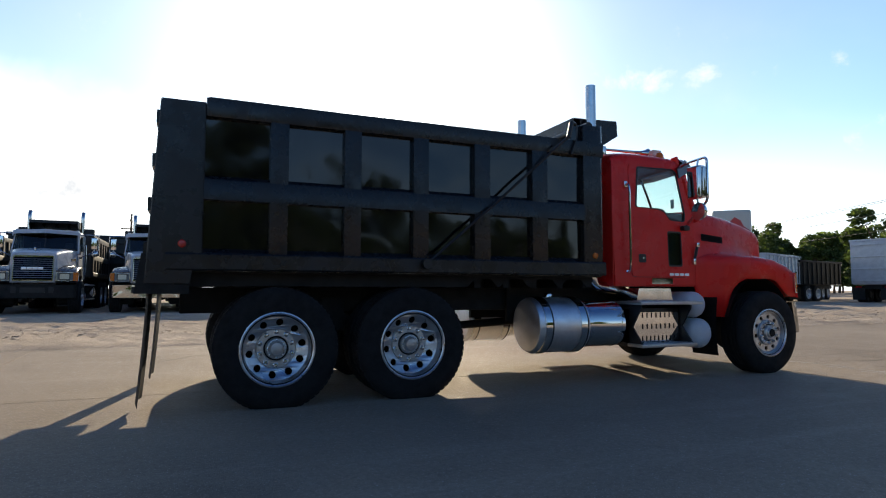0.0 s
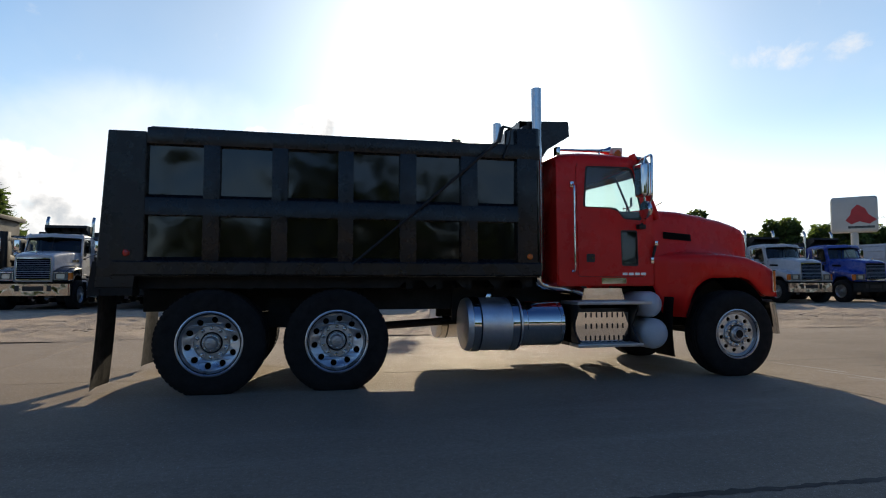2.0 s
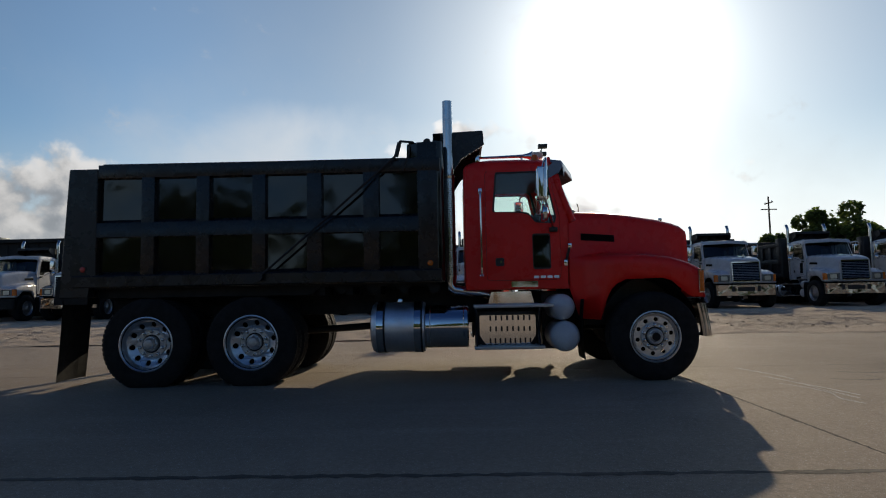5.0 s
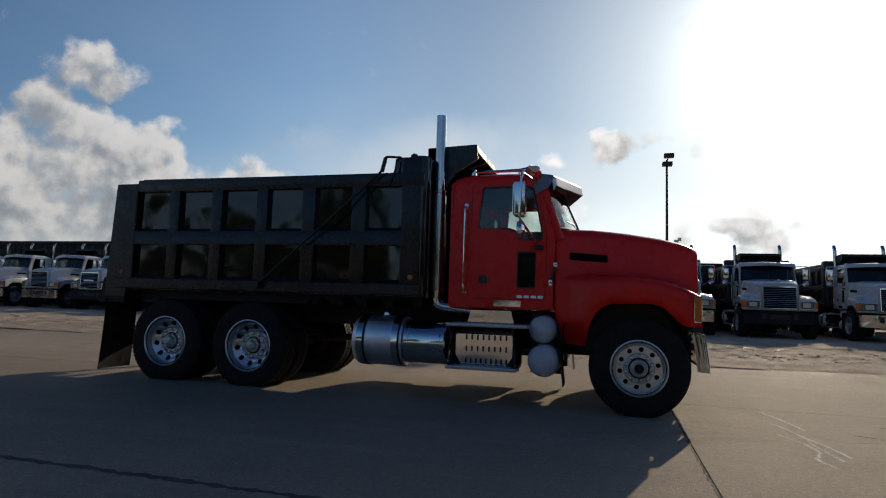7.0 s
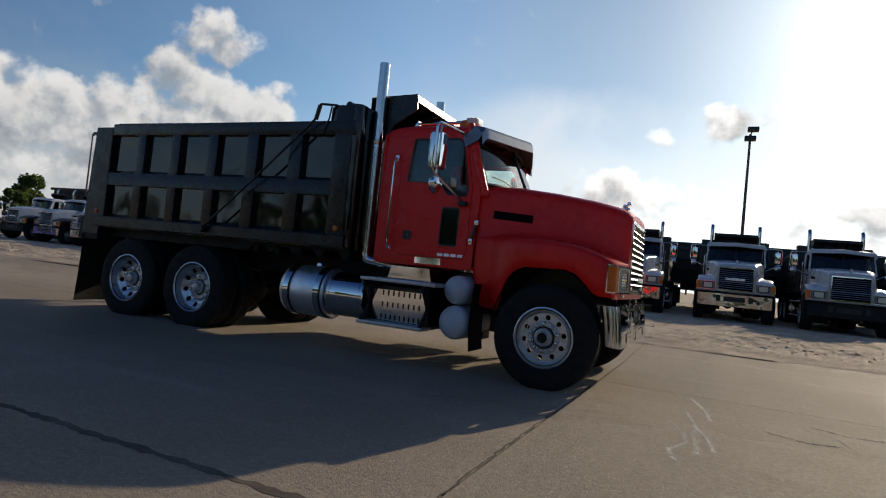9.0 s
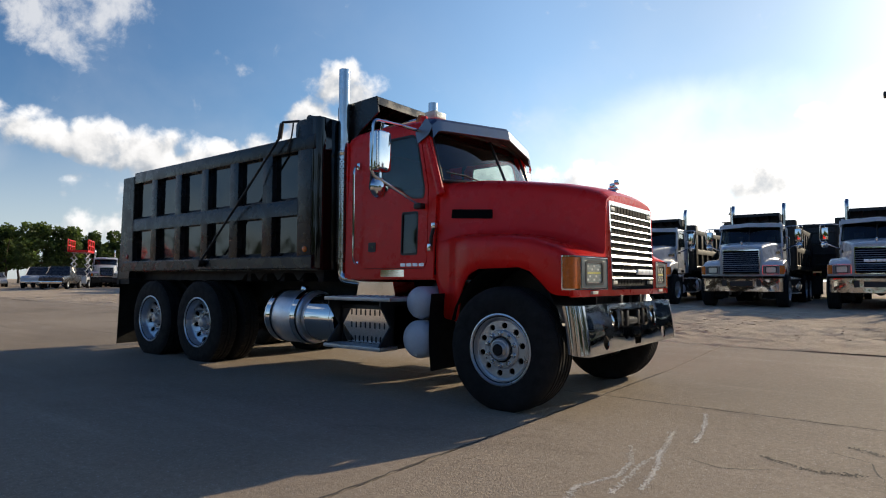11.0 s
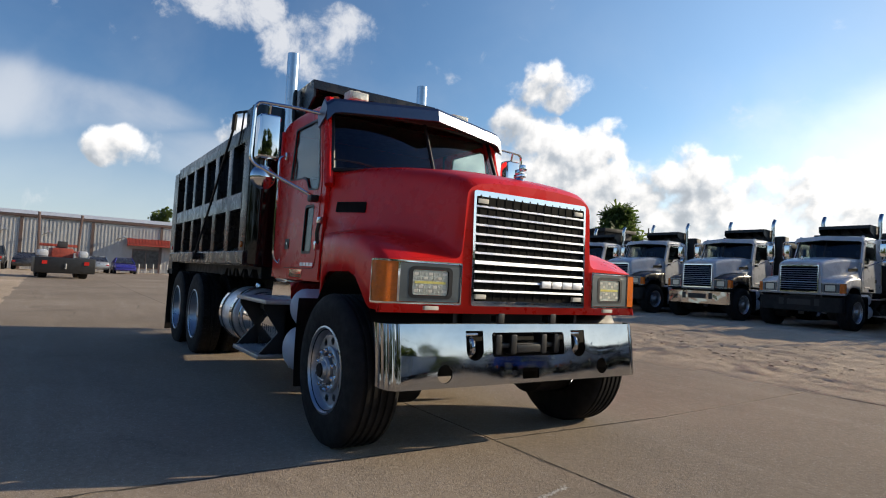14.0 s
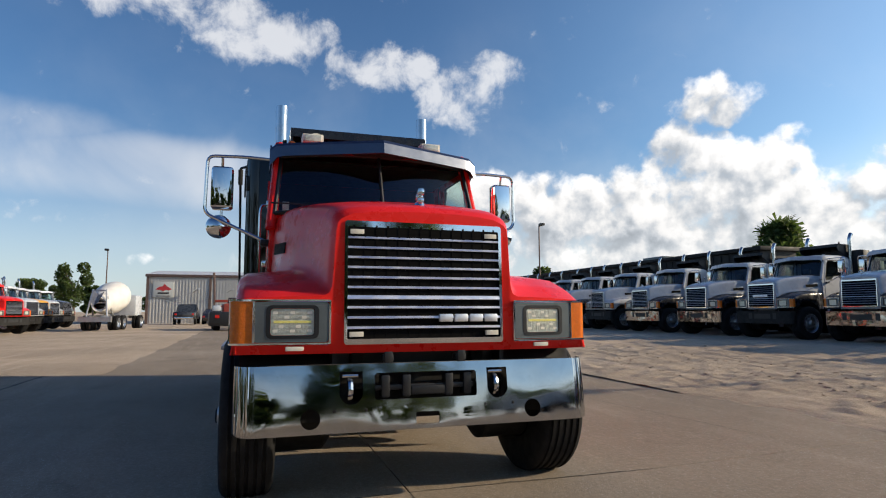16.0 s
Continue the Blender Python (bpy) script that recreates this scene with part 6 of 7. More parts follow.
for lab, paint, x, y, turn, pick in (("dark grey sedan in the far car park", "darkgrey", -61.5, 17.2, -25, False), ("silver pickup truck in the far car park", "silver", -63.0, 19.6, -25, True), ("white pickup truck in the far car park", "white", -60.5, 21.6, -30, True), ("dark grey sedan parked behind white pickups", "darkgrey", -65.5, 22.6, -20, False),
                                     ("white sedan in the far car park", "white", -67.5, 17.0, -15, False), ("dark grey pickup truck in the far car park", "darkgrey", -58.5, 25.4, -30, True), ("white pickup truck near the far tree line", "white", -72.0, 20.5, 10, True), ("silver sedan near the far tree line", "silver", -70.5, 14.4, -10, False),
                                     ("white pickup truck at the edge of the lot", "white", -66.0, 27.5, -30, True), ("dark grey sedan at the edge of the lot", "darkgrey", -74.0, 26.0, 0, False)):
    car("pickup_truck" if pick else "car", lab, paint, (x, y, ground_z(y) - 0.035), turn, pick)

# a lift with its red platform raised
lf = root("scissor_lift", "red and white scissor lift with its platform raised", "scissor lift", (-56.5, 17.0, ground_z(17) - 0.035), -30)
for x in (-1.0, 1.0):
    for s in (-1, 1):
        road_wheel(lf, x, s * 0.75, 0.38, 0.25, s, "white")
part("base", boxes((-1.5, 1.5, -0.75, 0.75, 0.4, 1.0), bevel=0.06), "white", lf)
for k in range(4):
    for s in (-1, 1):
        part("scissor_arm", tube(bmesh.new(), [(-1.2, s * 0.5, 1.0 + 0.55 * k), (1.2, s * 0.5, 1.55 + 0.55 * k)], 0.06, 6), "silver", lf)
        part("scissor_arm", tube(bmesh.new(), [(1.2, s * 0.58, 1.0 + 0.55 * k), (-1.2, s * 0.58, 1.55 + 0.55 * k)], 0.06, 6), "silver", lf)
pf = part("platform", boxes((-1.6, 1.6, -0.8, 0.8, 3.2, 3.38), bevel=0.03), "red", lf)
for s in (-1, 1):
    for z in (3.8, 4.3):
        part("guard_rail", tube(bmesh.new(), [(-1.6, s * 0.78, z), (1.6, s * 0.78, z)], 0.045, 6), "red", pf)
    for x in (-1.55, -0.5, 0.5, 1.55):
        part("rail_post", tube(bmesh.new(), [(x, s * 0.78, 3.3), (x, s * 0.78, 4.3)], 0.045, 6), "red", pf)


def tractor(label, paint, wing, at, turn, box_body=None):
    """A lorry of the same make with no dump bed."""
    t = root("road_tractor", label, "lorry", at, turn, "parked road tractors")
    for x, rear in ((0.0, False), (-4.0, True), (-5.3, True)):
        for s in (-1, 1):
            wheel(t, x, 0.505 if rear else 0.50, s, rear, False)
    bm = bmesh.new()
    for s in (-1, 1):
        box(bm, -6.0, 0.55, s * 0.385, s * 0.47, 0.80, 1.06)
    box(bm, -0.9, 0.35, -0.33, 0.33, 0.52, 1.5)
    part("chassis_frame", bm, "chassis", t)
    cab(t, paint, False)
    visor(t, False, paint)
    ob = part("bonnet", hood_bm(), wing, t, sharp=40)
    ob.modifiers.new("thick", "SOLIDIFY").thickness = 0.02
    grille(t, False, False)
    headlamps(t, False)
    bumper(t, "chassis", False)
    mirrors(t, False)
    stacks(t, False)
    return t


G0 = -0.045     # top of the low yard
for lab, paint, wing, at, turn in (("red road tractor parked in a line on dirt", "red", "red", (-34.6, -14.3, G0 + 0.02), 64), ("white road tractor parked in a line on dirt", "white", "white", (-38.6, -14.7, G0 + 0.02), 72),
                                   ("yellow and white road tractor parked in a line", "white", "yellow", (-41.9, -15.1, G0 + 0.02), 74), ("white road tractor with clean cab parked on dirt", "white", "white", (-45.2, -15.3, G0 + 0.02), 74),
                                   ("grey road tractor parked beside the concrete mixer", "white", "darkgrey", (-48.6, -15.4, G0 + 0.02), 74), ("white road tractor parked on the far paving", "white", "white", (-56.5, 19.2, ground_z(19.2) + 0.01), -20), ("white road tractor standing behind another tractor", "white", "white", (-55.2, 22.8, ground_z(22.8) + 0.01), -20)):
    tractor(lab, paint, wing, at, turn)

# concrete mixer, seen from behind
mx = root("concrete_mixer", "white concrete mixer truck standing with its rear outwards", "mixer truck", (-44.6, -9.9, -0.01), 173)
mx.scale = (0.88, 0.88, 0.88)
for x in (0.0, -4.2, -5.5):
    for s in (-1, 1):
        wheel(mx, x, 0.505, s, True, False)
bm = bmesh.new()
for s in (-1, 1):
    box(bm, -6.6, 0.6, s * 0.385, s * 0.47, 0.80, 1.06)
box(bm, -6.9, -6.6, -1.1, 1.1, 0.6, 1.0)
part("chassis_frame", bm, "cast", mx)
bm = bmesh.new()
lathe(bm, [(0.0, -2.6), (0.7, -2.5), (1.15, -1.2), (1.2, 0.0), (1.0, 1.2), (0.55, 2.3), (0.52, 2.32), (0.4, 2.2)], (0, 0, 0), "x", 36)
bmesh.ops.transform(bm, matrix=pose(-3.9, 0, 2.35, 0, 12, 180), verts=bm.verts)
part("drum", bm, "drum", mx)
bm = bmesh.new()
for s in (-1, 1):
    tube(bm, [(-6.5, s * 0.7, 1.0), (-6.1, s * 0.45, 3.0)], 0.06, 8)
    tube(bm, [(-5.2, s * 0.7, 1.0), (-6.0, s * 0.5, 2.5)], 0.06, 8)
tube(bm, [(-6.15, -0.45, 2.9), (-6.15, 0.45, 2.9)], 0.06, 8)
tube(bm, [(-6.3, -0.6, 2.0), (-6.3, 0.6, 2.0)], 0.05, 8)
part("rear_pedestal", bm, "cast", mx)
bm = bmesh.new()
loft(bm, [[(-6.2, -0.4, 2.9), (-6.2, 0.0, 2.6), (-6.2, 0.4, 2.9)], [(-7.1, -0.25, 2.0), (-7.1, 0.0, 1.8), (-7.1, 0.25, 2.0)]])
bmesh.ops.solidify(bm, geom=bm.faces, thickness=0.03)
part("chute", bm, "cast", mx)
bm = bmesh.new()
box(bm, -0.9, 0.75, -1.0, 1.0, 1.0, 2.7, bevel=0.12)
part("cab_shell", bm, "white", mx)
for k in range(8):
    rod_bm = bmesh.new()
    rod(rod_bm, (-6.55, -0.55, 1.1 + 0.22 * k), (-6.55, -0.2, 1.1 + 0.22 * k), 0.02, n=6)
    part("ladder_rung", rod_bm, "cast", mx)

# fork lift with a tall mast, its broad black counterweight outwards
fl = root("fork_lift", "large dark red fork lift with black counterweight and tall mast", "fork lift", (-38.0, -2.35, -0.045), 6)
for x, r in ((-1.0, 0.55), (0.9, 0.55)):
    for s in (-1, 1):
        road_wheel(fl, x, s * 1.0, r, 0.40, s, "rust")
cw = part("counterweight", boxes((0.3, 1.9, -1.5, 1.5, 0.30, 1.20), bevel=0.10), "plastic", fl)
part("tow_pin", lathe(bmesh.new(), [(0.05, 0.55), (0.05, 0.85), (0.0, 0.86)], (1.93, 0.0, 0), "z", 10), "cast", cw)
part("body", boxes((-1.4, 0.4, -0.55, 0.55, 0.9, 1.75), bevel=0.12), "rust", fl)
for s in (-1, 1):
    part("fender", boxes((-0.6, 0.9, s * 0.75, s * 1.25, 1.22, 1.62), bevel=0.14), "white", fl)
    part("mast_rail", tube(bmesh.new(), [(-1.65, s * 1.05, 0.3), (-1.65, s * 1.05, 2.2), (-1.65, s * 1.13, 3.9)], 0.075, 6), "trimbrown", fl)
    part("fork", boxes((-3.3, -1.8, s * 0.5, s * 0.7, 0.35, 0.42)), "plastic", fl)
    part("rear_lamp", boxes((1.88, 1.95, s * 0.9, s * 1.15, 0.8, 1.0)), "redlens", fl)
part("carriage", boxes((-1.8, -1.6, -1.1, 1.1, 1.85, 2.02), (-1.8, -1.6, -1.1, 1.1, 1.5, 1.62), bevel=0.02), "rust", fl)
part("seat", boxes((-0.6, -0.05, -0.28, 0.28, 1.72, 1.86), (-0.1, 0.05, -0.26, 0.26, 1.8, 2.15), bevel=0.05), "seat", fl)


# dump trailers at the end of the row
def dump_trailer(label, mat, at, turn, length=6.0, top=3.0, ribs=9, axles=2):
    t = root("dump_trailer", label, "trailer", at, turn, "dump trailers")
    bm = bmesh.new()
    L = length / 2
    prism(bm, [(-L, 1.15), (-L - 0.15, top), (L + 0.1, top), (L, 1.15)], -1.2, 1.2)
    body = part("body", bm, mat, t)
    part("top_rail", boxes((-L - 0.18, L + 0.13, -1.28, 1.28, top - 0.12, top + 0.02), bevel=0.02), mat, body)
    for i in range(ribs):
        x = -L + length * (i + 0.5) / ribs
        for s in (-1, 1):
            part("rib", boxes((x - 0.05, x + 0.05, s * 1.2, s * 1.27, 1.15, top - 0.1)), mat, body)
    part("chassis_frame", boxes((-L, L, -0.5, 0.5, 0.85, 1.15)), "chassis", t)
    for x in (-L + 0.9, -L + 2.2)[:axles]:
        for s in (-1, 1):
            wheel(t, x, 0.505, s, True, False)
    gate = part("tailgate", boxes((-L - 0.24, -L - 0.16, -1.18, 1.18, 1.2, top - 0.14), bevel=0.015), mat, t)
    for k in range(4):
        z = 1.4 + (top - 1.75) * k / 3
        part("gate_rib", boxes((-L - 0.30, -L - 0.24, -1.1, 1.1, z - 0.05, z + 0.05), bevel=0.01), mat, gate)
    for s in (-1, 1):
        part("mud_flap", boxes((-L - 0.12, -L - 0.10, s * 0.45, s * 1.2, 0.15, 0.95)), "flap", t)
    for s in (-1, 1):
        part("tail_lamp", boxes((-L - 0.1, -L, s * 0.7, s * 1.0, 0.9, 1.05)), "redlens", t)
    return t


dump_trailer("white dump trailer parked at the end of the row", "white", (27.6, 21.0, 0.30), 20)
dump_trailer("black dump trailer parked beside a white one", "chassis", (33.2, 22.4, 0.30), 10, 5.6, 2.75)
dump_trailer("white ribbed dump trailer with dark streaks", "white", (37.6, 18.6, 0.27), 8, 7.6, 4.1, 13)
dump_trailer("tan dump trailer parked between two others", "cream", (40.0, 26.5, 0.32), 20, 6.0, 2.9)


# trailers stand in for trucks behind, added to darken gaps in the row
back = dump_trailer("black dump trailer standing in a second row behind the trucks", "rowbed", (-20.3, 27.8, ground_z(27.8) - 0.033 + 0.045), 90, 6.0, 3.15, 3, 1)
tagged(back, group="second row of trailers")
for k in range(1, 13):
    copy_thing(back, pose(-20.3 + 3.42 * k + rnd.uniform(-0.15, 0.15), 27.8 + rnd.uniform(-0.4, 0.4), ground_z(27.8) - 0.033 + 0.045, 0, 0, 90 + rnd.uniform(-2, 2)))


# ---- buildings, poles, sign ----
b = root("metal_building", "long grey metal sided building with brown trim and red awning", "building", (-62.0, 0, -0.08))
y0, y1, H = -11.3, 12.0, 4.85
part("wall", boxes((-16, 0, y0, y1, 0, H)), "siding", b)
for i in range(77):
    y = y0 + 0.15 + 0.30 * i
    part("siding_rib", boxes((0, 0.045, y - 0.05, y + 0.05, 0.1, H - 0.12)), "siding", b)
for i, y in enumerate([y0 + 0.12, -5.25, 0.35, 6.35, y1 - 0.12]):
    part("column_trim", boxes((0.0, 0.12, y - 0.12, y + 0.12, 0, H)), "trimbrown", b)
part("eave_gutter", boxes((-0.02, 0.22, y0 - 0.1, y1 + 0.1, H - 0.1, H + 0.16), bevel=0.02), "trimbrown", b)
bm = bmesh.new()
prism(bm, [(0.25, H + 0.16), (-8, H + 1.0), (-16.2, H + 0.16)], y0 - 0.1, y1 + 0.1)
part("roof", bm, "roofpale", b)
bm = bmesh.new()
prism(bm, [(0.06, 3.45), (1.3, 2.85), (1.3, 2.72), (0.06, 2.72)], 3.3, 10.45)
aw = part("awning", bm, "awning", b)
for i in range(24):
    y = 3.5 + 0.29 * i
    bm = bmesh.new()
    prism(bm, [(0.06, 3.46), (0.06, 3.50), (1.31, 2.90), (1.31, 2.85)], y - 0.025, y + 0.025)
    part("awning_rib", bm, "awning", aw)
for a, c in ((3.9, 6.2), (7.6, 9.9)):
    wn = part("window", boxes((0.05, 0.10, a, c, 0.6, 2.3)), "darkgrey", b)
    part("window_frame", boxes((0.06, 0.14, a - 0.08, a, 0.5, 2.4), (0.06, 0.14, c, c + 0.08, 0.5, 2.4), (0.06, 0.14, a, c, 2.3, 2.4), (0.06, 0.14, a, c, 0.5, 0.6), (0.06, 0.14, (a + c) / 2 - 0.03, (a + c) / 2 + 0.03, 0.6, 2.3)), "trimbrown", wn)
dr = part("door", boxes((0.05, 0.11, 10.2, 11.1, 0.05, 2.15)), "darkgrey", b)
part("door_frame", boxes((0.06, 0.14, 10.1, 10.2, 0.0, 2.25), (0.06, 0.14, 11.1, 11.2, 0.0, 2.25), (0.06, 0.14, 10.2, 11.1, 2.15, 2.25)), "siding", dr)
sg = part("wall_sign", boxes((0.08, 0.2, -10.65, -8.75, 2.66, 4.2), bevel=0.02), "signwhite", b, "pale wall sign with a red and dark emblem")
bm = bmesh.new()
prism(bm, [(-10.45, 3.45), (-10.05, 3.75), (-9.75, 3.78), (-9.6, 4.05), (-9.35, 3.8), (-8.9, 3.5), (-9.2, 3.35), (-9.4, 3.45), (-9.7, 3.3), (-10.0, 3.42)], 0.2, 0.215, "x")
part("emblem", bm, "signred", sg)
part("lettering_bar", boxes((0.2, 0.215, -10.2, -9.15, 3.0, 3.18), (0.2, 0.215, -10.35, -9.0, 2.76, 2.84)), "darkgrey", sg)
for y in (-6.9, -3.6, 2.4):
    bm = bmesh.new()
    tube(bm, [(0.05, y, 3.2), (0.7, y + 0.5, 3.5)], 0.04, 6)
    box(bm, 0.6, 0.9, y + 0.4, y + 0.7, 3.4, 3.6, bevel=0.03)
    part("wall_lamp", bm, "cast", b)
for y in [3.6 + 0.62 * i for i in range(12)]:
    tagged(part("bollard", lathe(bmesh.new(), [(0.05, -0.08), (0.05, 0.9), (0.03, 0.93), (0.0, 0.93)], (-59.3, y, 0), "z", 10), "cream", None), "cream bollard before the building", "bollard", "bollards by the building")


sh = root("storage_shed", "long low dark storage shed with a flat roof", "shed", (0, 0, 0.30))
part("wall", boxes((-50, -20.5, 24.75, 27.2, 0.02, 4.1)), "shed", sh)
for k in range(49):
    part("wall_rib", boxes((-49.8 + 0.6 * k, -49.72 + 0.6 * k, 24.71, 24.75, 0.05, 4.0)), "shed", sh)
part("roof", boxes((-50.2, -20.3, 24.55, 27.4, 4.1, 4.32), bevel=0.03), "shed", sh)
part("roof_vent", boxes((-31.5, -29.3, 25.4, 26.4, 4.3, 4.58), bevel=0.04), "bezel", sh)


def lamp_post(label, x, y, h, arms, base):
    p = root("lamp_post", label, "street lamp", (x, y, base))
    part("pole", lathe(bmesh.new(), [(0.13, 0), (0.13, 0.05), (0.09, 0.08), (0.055, h), (0.0, h)], (0, 0, 0), "z", 14), "trimbrown", p)
    for dx, dy, dz, tilt in arms:
        bm = bmesh.new()
        rod(bm, (0, 0, h - 0.15), (dx * 0.7, dy * 0.7, h - 0.05 + dz), 0.03, n=8)
        box(bm, dx - 0.26, dx + 0.26, dy - 0.2, dy + 0.2, h - 0.1 + dz, h + 0.12 + dz, bevel=0.04)
        part("lamp_head", bm, "plastic", p)
    return p


lamp_post("dark lamp post with two floodlight heads behind the row", 2.55, 25.5, 8.9, ((0.0, -0.3, -0.3, 0), (0.12, 0.1, 0.25, 0)), ground_z(25.5) - 0.035)
lamp_post("dark lamp post with one shoebox head beyond the row", -44.6, 23.9, 8.7, ((0.55, 0.0, 0, 0),), ground_z(23.9) - 0.035)
lamp_post("dark lamp post with one head near the far building", -72.0, -17.0, 8.2, ((0.55, 0.0, 0, 0),), -0.035)

sgn = root("pylon_sign", "large rounded white pylon sign with a red emblem on a post", "sign", (33.4, 28.6, ground_z(28.6) - 0.035), -42)
part("post", lathe(bmesh.new(), [(0.26, 0), (0.24, 4.6), (0.0, 4.6)], (0, 0, 0), "z", 20), "signwhite", sgn)
part("sign_box", boxes((-1.45, 1.45, -0.36, 0.36, 4.55, 7.2), bevel=0.26, seg=4), "signwhite", sgn)
bm = bmesh.new()
prism(bm, [(-0.55, 5.45), (-0.25, 5.85), (-0.15, 6.25), (0.2, 6.6), (0.65, 6.3), (0.85, 5.85), (1.35, 5.45), (0.9, 5.15), (0.3, 5.35), (-0.2, 5.15)], -0.378, -0.362)
part("emblem", bm, "signred", sgn)
part("lettering_bar", boxes((-0.4, 1.2, -0.376, -0.362, 4.85, 5.02)), "darkgrey", sgn)

# wooden power poles and their wires
POLES = [(40.0, -6.0, 11.2), (92.0, 112.0, 11.5), (41.5, 76.0, 13.3), (-14.0, 74.0, 9.6), (-60.0, 80.0, 10.5)]
tops = []
for x, y, h in POLES:
    z = ground_z(min(y, 60)) - 0.035
    p = root("power_pole", "brown wooden power pole with a crossarm", "power pole", (x, y, z), group="power poles")
    part("pole", lathe(bmesh.new(), [(0.16, 0), (0.10, h), (0.0, h)], (0, 0, 0), "z", 12), "wood", p)
    part("crossarm", boxes((-0.07, 0.07, -1.1, 1.1, h - 1.0, h - 0.85), (-1.1, 1.1, -0.07, 0.07, h - 1.9, h - 1.77)), "wood", p)
    for s in (-0.9, 0.0, 0.9):
        part("insulator", lathe(bmesh.new(), [(0.05, h - 0.85), (0.06, h - 0.75), (0.03, h - 0.68), (0.0, h - 0.68)], (0, s, 0), "z", 8), "cast", p)
    tops.append((x, y, z + h))
for (ax, ay, az), (bx, by, bz) in zip(tops, tops[1:2]):
    for s, dz in ((-0.9, -0.68), (0.9, -0.68), (0.0, -1.9), (0.1, -3.6)):
        bm = bmesh.new()
        pts = []
        for i in range(17):
            t = i / 16
            pts.append((ax + (bx - ax) * t, ay + (by - ay) * t + s, az + (bz - az) * t + dz - 1.0 * 4 * t * (1 - t)))
        tube(bm, pts, 0.02, 4)
        tagged(part("power_line", bm, "wire", None), "thin dark overhead power line", "power line", "power lines", kind="structure")


# ---- trees ----
def tree_parts(seed, h, spread, mats, pine=False, leaf=0.24, count=2600):
    r = random.Random(seed)
    trunk = bmesh.new()
    pts = [(0, 0, 0)]
    for k in range(1, 5):
        pts.append((r.uniform(-0.15, 0.15) * k * 0.4, r.uniform(-0.15, 0.15) * k * 0.4, h * (0.8 if pine else 0.5) * k / 4))
    tube(trunk, pts, h * 0.028, 8, h * 0.012)
    clumps = []
    for k in range(16 if not pine else 22):
        a = r.uniform(0, 6.28)
        lev = r.uniform(0.30, 0.95) if not pine else r.uniform(0.28, 0.98)
        rad = spread * (math.sin(math.pi * min(1, lev * 0.95)) ** 0.6 * r.uniform(0.35, 0.95) if not pine else (1.05 - lev) ** 0.7 * r.uniform(0.5, 1.0))
        c = Vector((rad * math.cos(a), rad * math.sin(a), h * lev))
        base = Vector(pts[min(4, 2 + int(lev * 3))])
        tube(trunk, [base, (base + c) / 2 + Vector((0, 0, 0.06 * h * r.uniform(-1, 1))), c], h * 0.010, 6, h * 0.003)
        clumps.append((c, spread * r.uniform(0.22, 0.40) * (0.75 if pine else 1.0)))
    verts, faces = [[], []], [[], []]
    for i in range(count):
        c, rad = clumps[r.randrange(len(clumps))]
        q = Vector((r.gauss(0, 1), r.gauss(0, 1), r.gauss(0, 0.8))).normalized() * rad * r.uniform(0.35, 1.0) ** 0.5
        p = c + q
        u = Vector((r.uniform(-1, 1), r.uniform(-1, 1), r.uniform(-0.6, 0.6))).normalized()
        v = u.cross(Vector((r.uniform(-1, 1), r.uniform(-1, 1), r.uniform(-1, 1)))).normalized()
        s = leaf * r.uniform(0.6, 1.5)
        # half the upper leaves of a clump take the paler, sun-painted tone
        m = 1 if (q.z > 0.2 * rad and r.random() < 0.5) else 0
        b0 = len(verts[m])
        if pine:
            verts[m] += [p - v * s * 0.12, p + u * s * 1.3, p + v * s * 0.12]
            faces[m].append((b0, b0 + 1, b0 + 2))
            verts[m] += [p, p + (u + v * 0.7) * s, p + (u + v * 0.4) * s * 1.05]
            faces[m].append((b0 + 3, b0 + 4, b0 + 5))
        else:
            verts[m] += [p - u * s * 0.6, p + v * s * 0.38, p + u * s * 0.6, p - v * s * 0.38]
            faces[m].append((b0, b0 + 1, b0 + 2, b0 + 3))
    meshes = []
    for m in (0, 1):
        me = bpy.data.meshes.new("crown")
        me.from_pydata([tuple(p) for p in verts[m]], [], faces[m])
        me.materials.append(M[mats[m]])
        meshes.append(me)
    return trunk, meshes


def tree(label, seed, h, spread, at, mats=("leaf", "sunlit_leaf"), pine=False, leaf=0.24, count=2600, group=""):
    t = root("tree", label, "tree", at, 0, group)
    trunk, meshes = tree_parts(seed, h, spread, mats, pine, leaf, count)
    part("trunk", trunk, "bark", t)
    for me in meshes:
        ob = new("crown", me)
        ob.parent = t
    return t


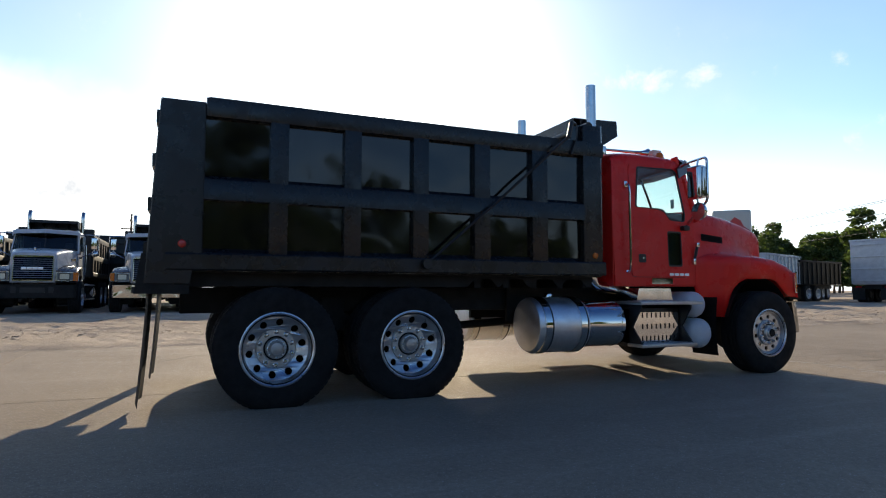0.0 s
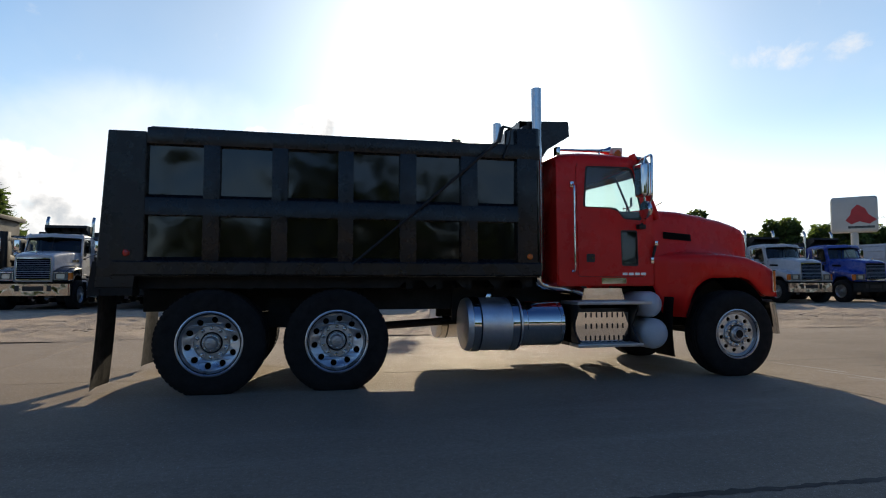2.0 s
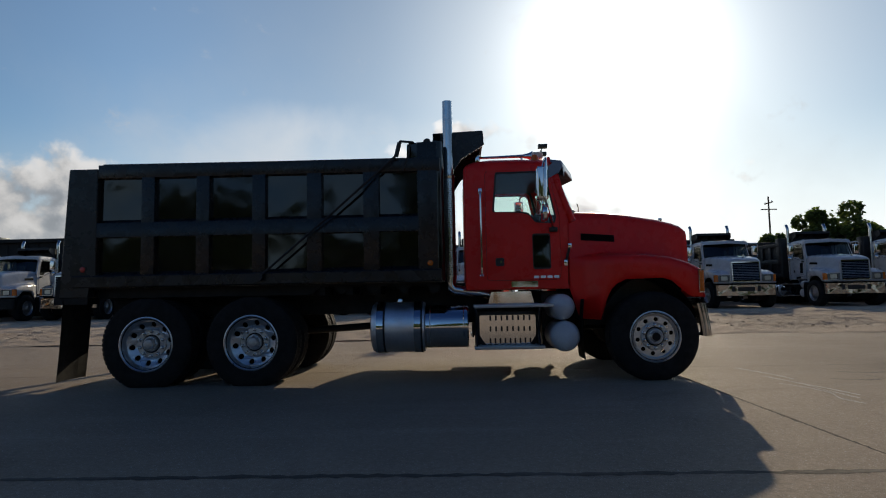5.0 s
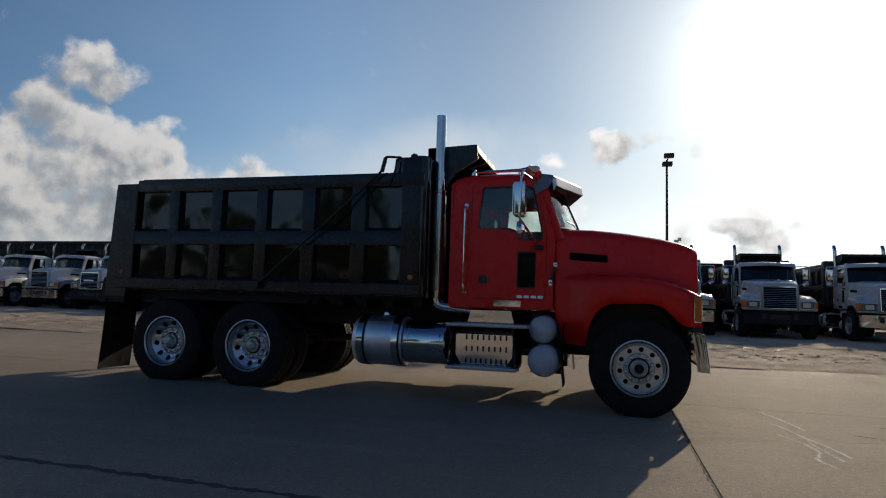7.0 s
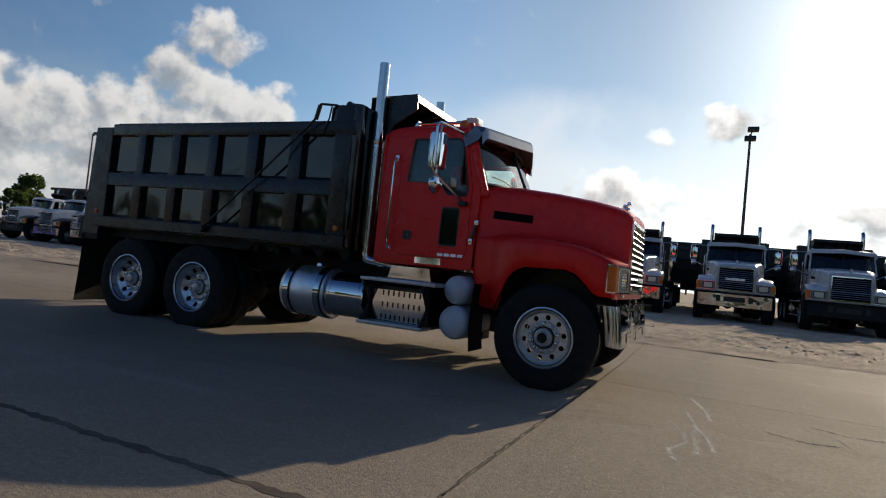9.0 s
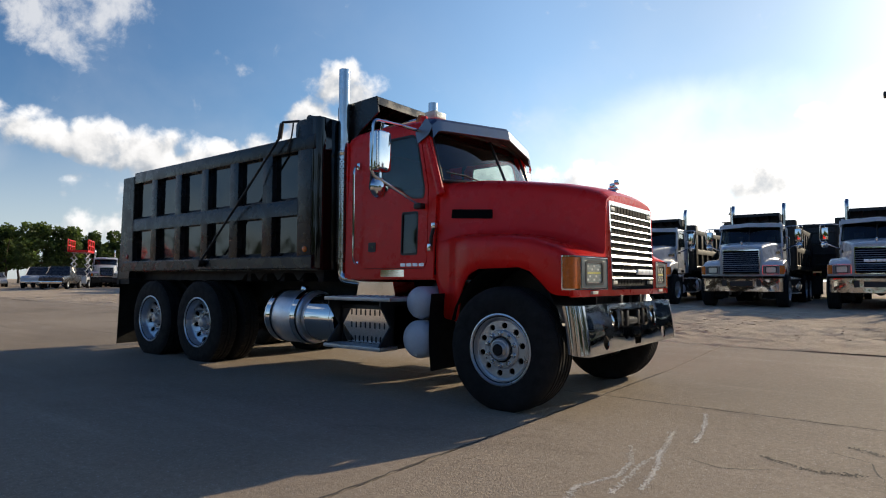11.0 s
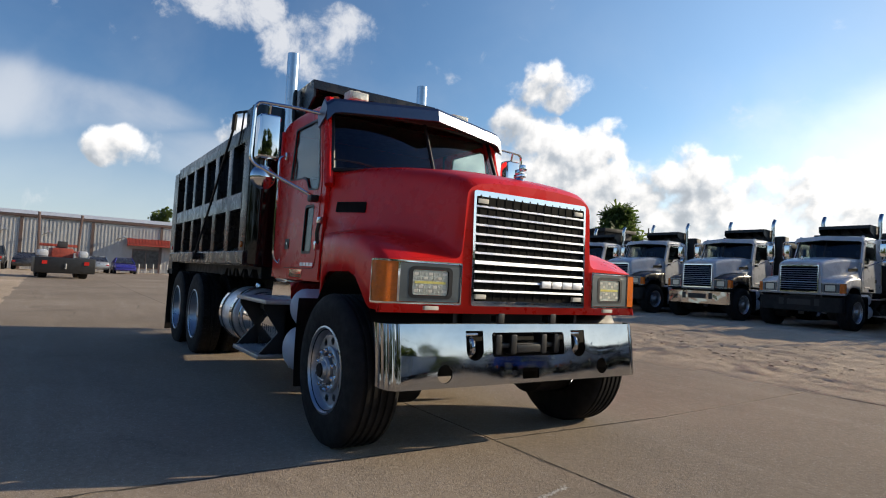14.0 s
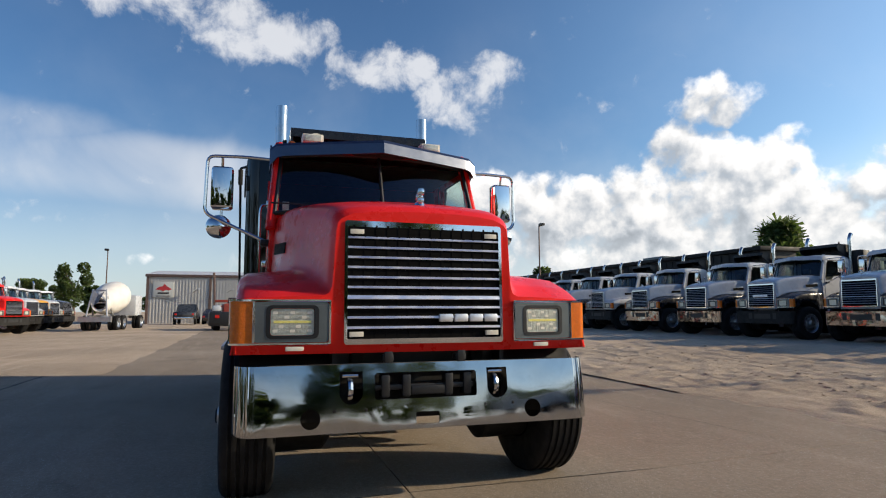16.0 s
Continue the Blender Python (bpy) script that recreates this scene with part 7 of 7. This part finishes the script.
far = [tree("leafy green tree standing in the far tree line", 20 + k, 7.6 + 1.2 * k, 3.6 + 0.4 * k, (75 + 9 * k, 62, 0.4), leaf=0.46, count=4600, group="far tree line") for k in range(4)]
pine = tree("small pine with tufted needles behind the parked row", 9, 5.9, 2.3, (-23.2, 29.0, 0.35), ("pine", "sunlit_leaf"), True, 0.5, 3600)
r = random.Random(77)


def plant(x, y, s):
    copy_thing(far[r.randrange(4)], pose(x, y, ground_z(min(y, 60)) - 0.035, 0, 0, r.uniform(0, 360)) @ Matrix.Diagonal((s, s, s * r.uniform(0.85, 1.1), 1)))


for k in range(22):
    plant(34 + 3.4 * k + r.uniform(-1, 1), 62 + r.uniform(-3, 8), r.uniform(0.72, 0.98))
for k in range(18):
    a = radians(150 + 0.0 * k)
    plant(-100 - r.uniform(0, 18), 22 + 3.6 * k + r.uniform(-1.5, 1.5), r.uniform(0.62, 0.86))
for x, y, s in ((-86, 13.5, 0.82), (-88, 18, 0.78), (-84, 22, 0.68), (-86, 8.5, 0.62), (-85, 11, 0.7), (-90, 15.5, 0.8), (-83, 25, 0.66), (-86, 28, 0.72), (-85, 31, 0.7), (-87, 20, 0.72), (-84, 34, 0.7), (-98, -24, 0.6), (-104, -34, 0.6), (62.5, 36, 0.74), (66, 37, 1.0), (70, 36, 1.08), (74, 35, 1.0), (78, 33, 0.95)):
    plant(x, y, s)
for k in range(14):
    plant(39 + 1.9 * k + r.uniform(-1, 1), 64 - 0.9 * k + r.uniform(-2, 2), r.uniform(0.74, 0.95))
# trees out of view on the +x side, added to darken the bumper's reflection
for k in range(20):
    plant(47 + r.uniform(-3, 7), 9 - 3.3 * k + r.uniform(-1.2, 1.2), r.uniform(0.85, 1.35))
# trees out of view behind the camera, added to darken the bed panels' reflections
for k in range(17):
    plant(-40 + 4.1 * k + r.uniform(-1.5, 1.5), -42 + r.uniform(-5, 3), r.uniform(0.7, 1.3))
# woods that close the horizon all round
for k in range(150):
    a = 2 * math.pi * k / 150 + r.uniform(-0.03, 0.03)
    d0 = r.uniform(120, 175)
    plant(d0 * math.cos(a), d0 * math.sin(a), r.uniform(0.6, 0.95))
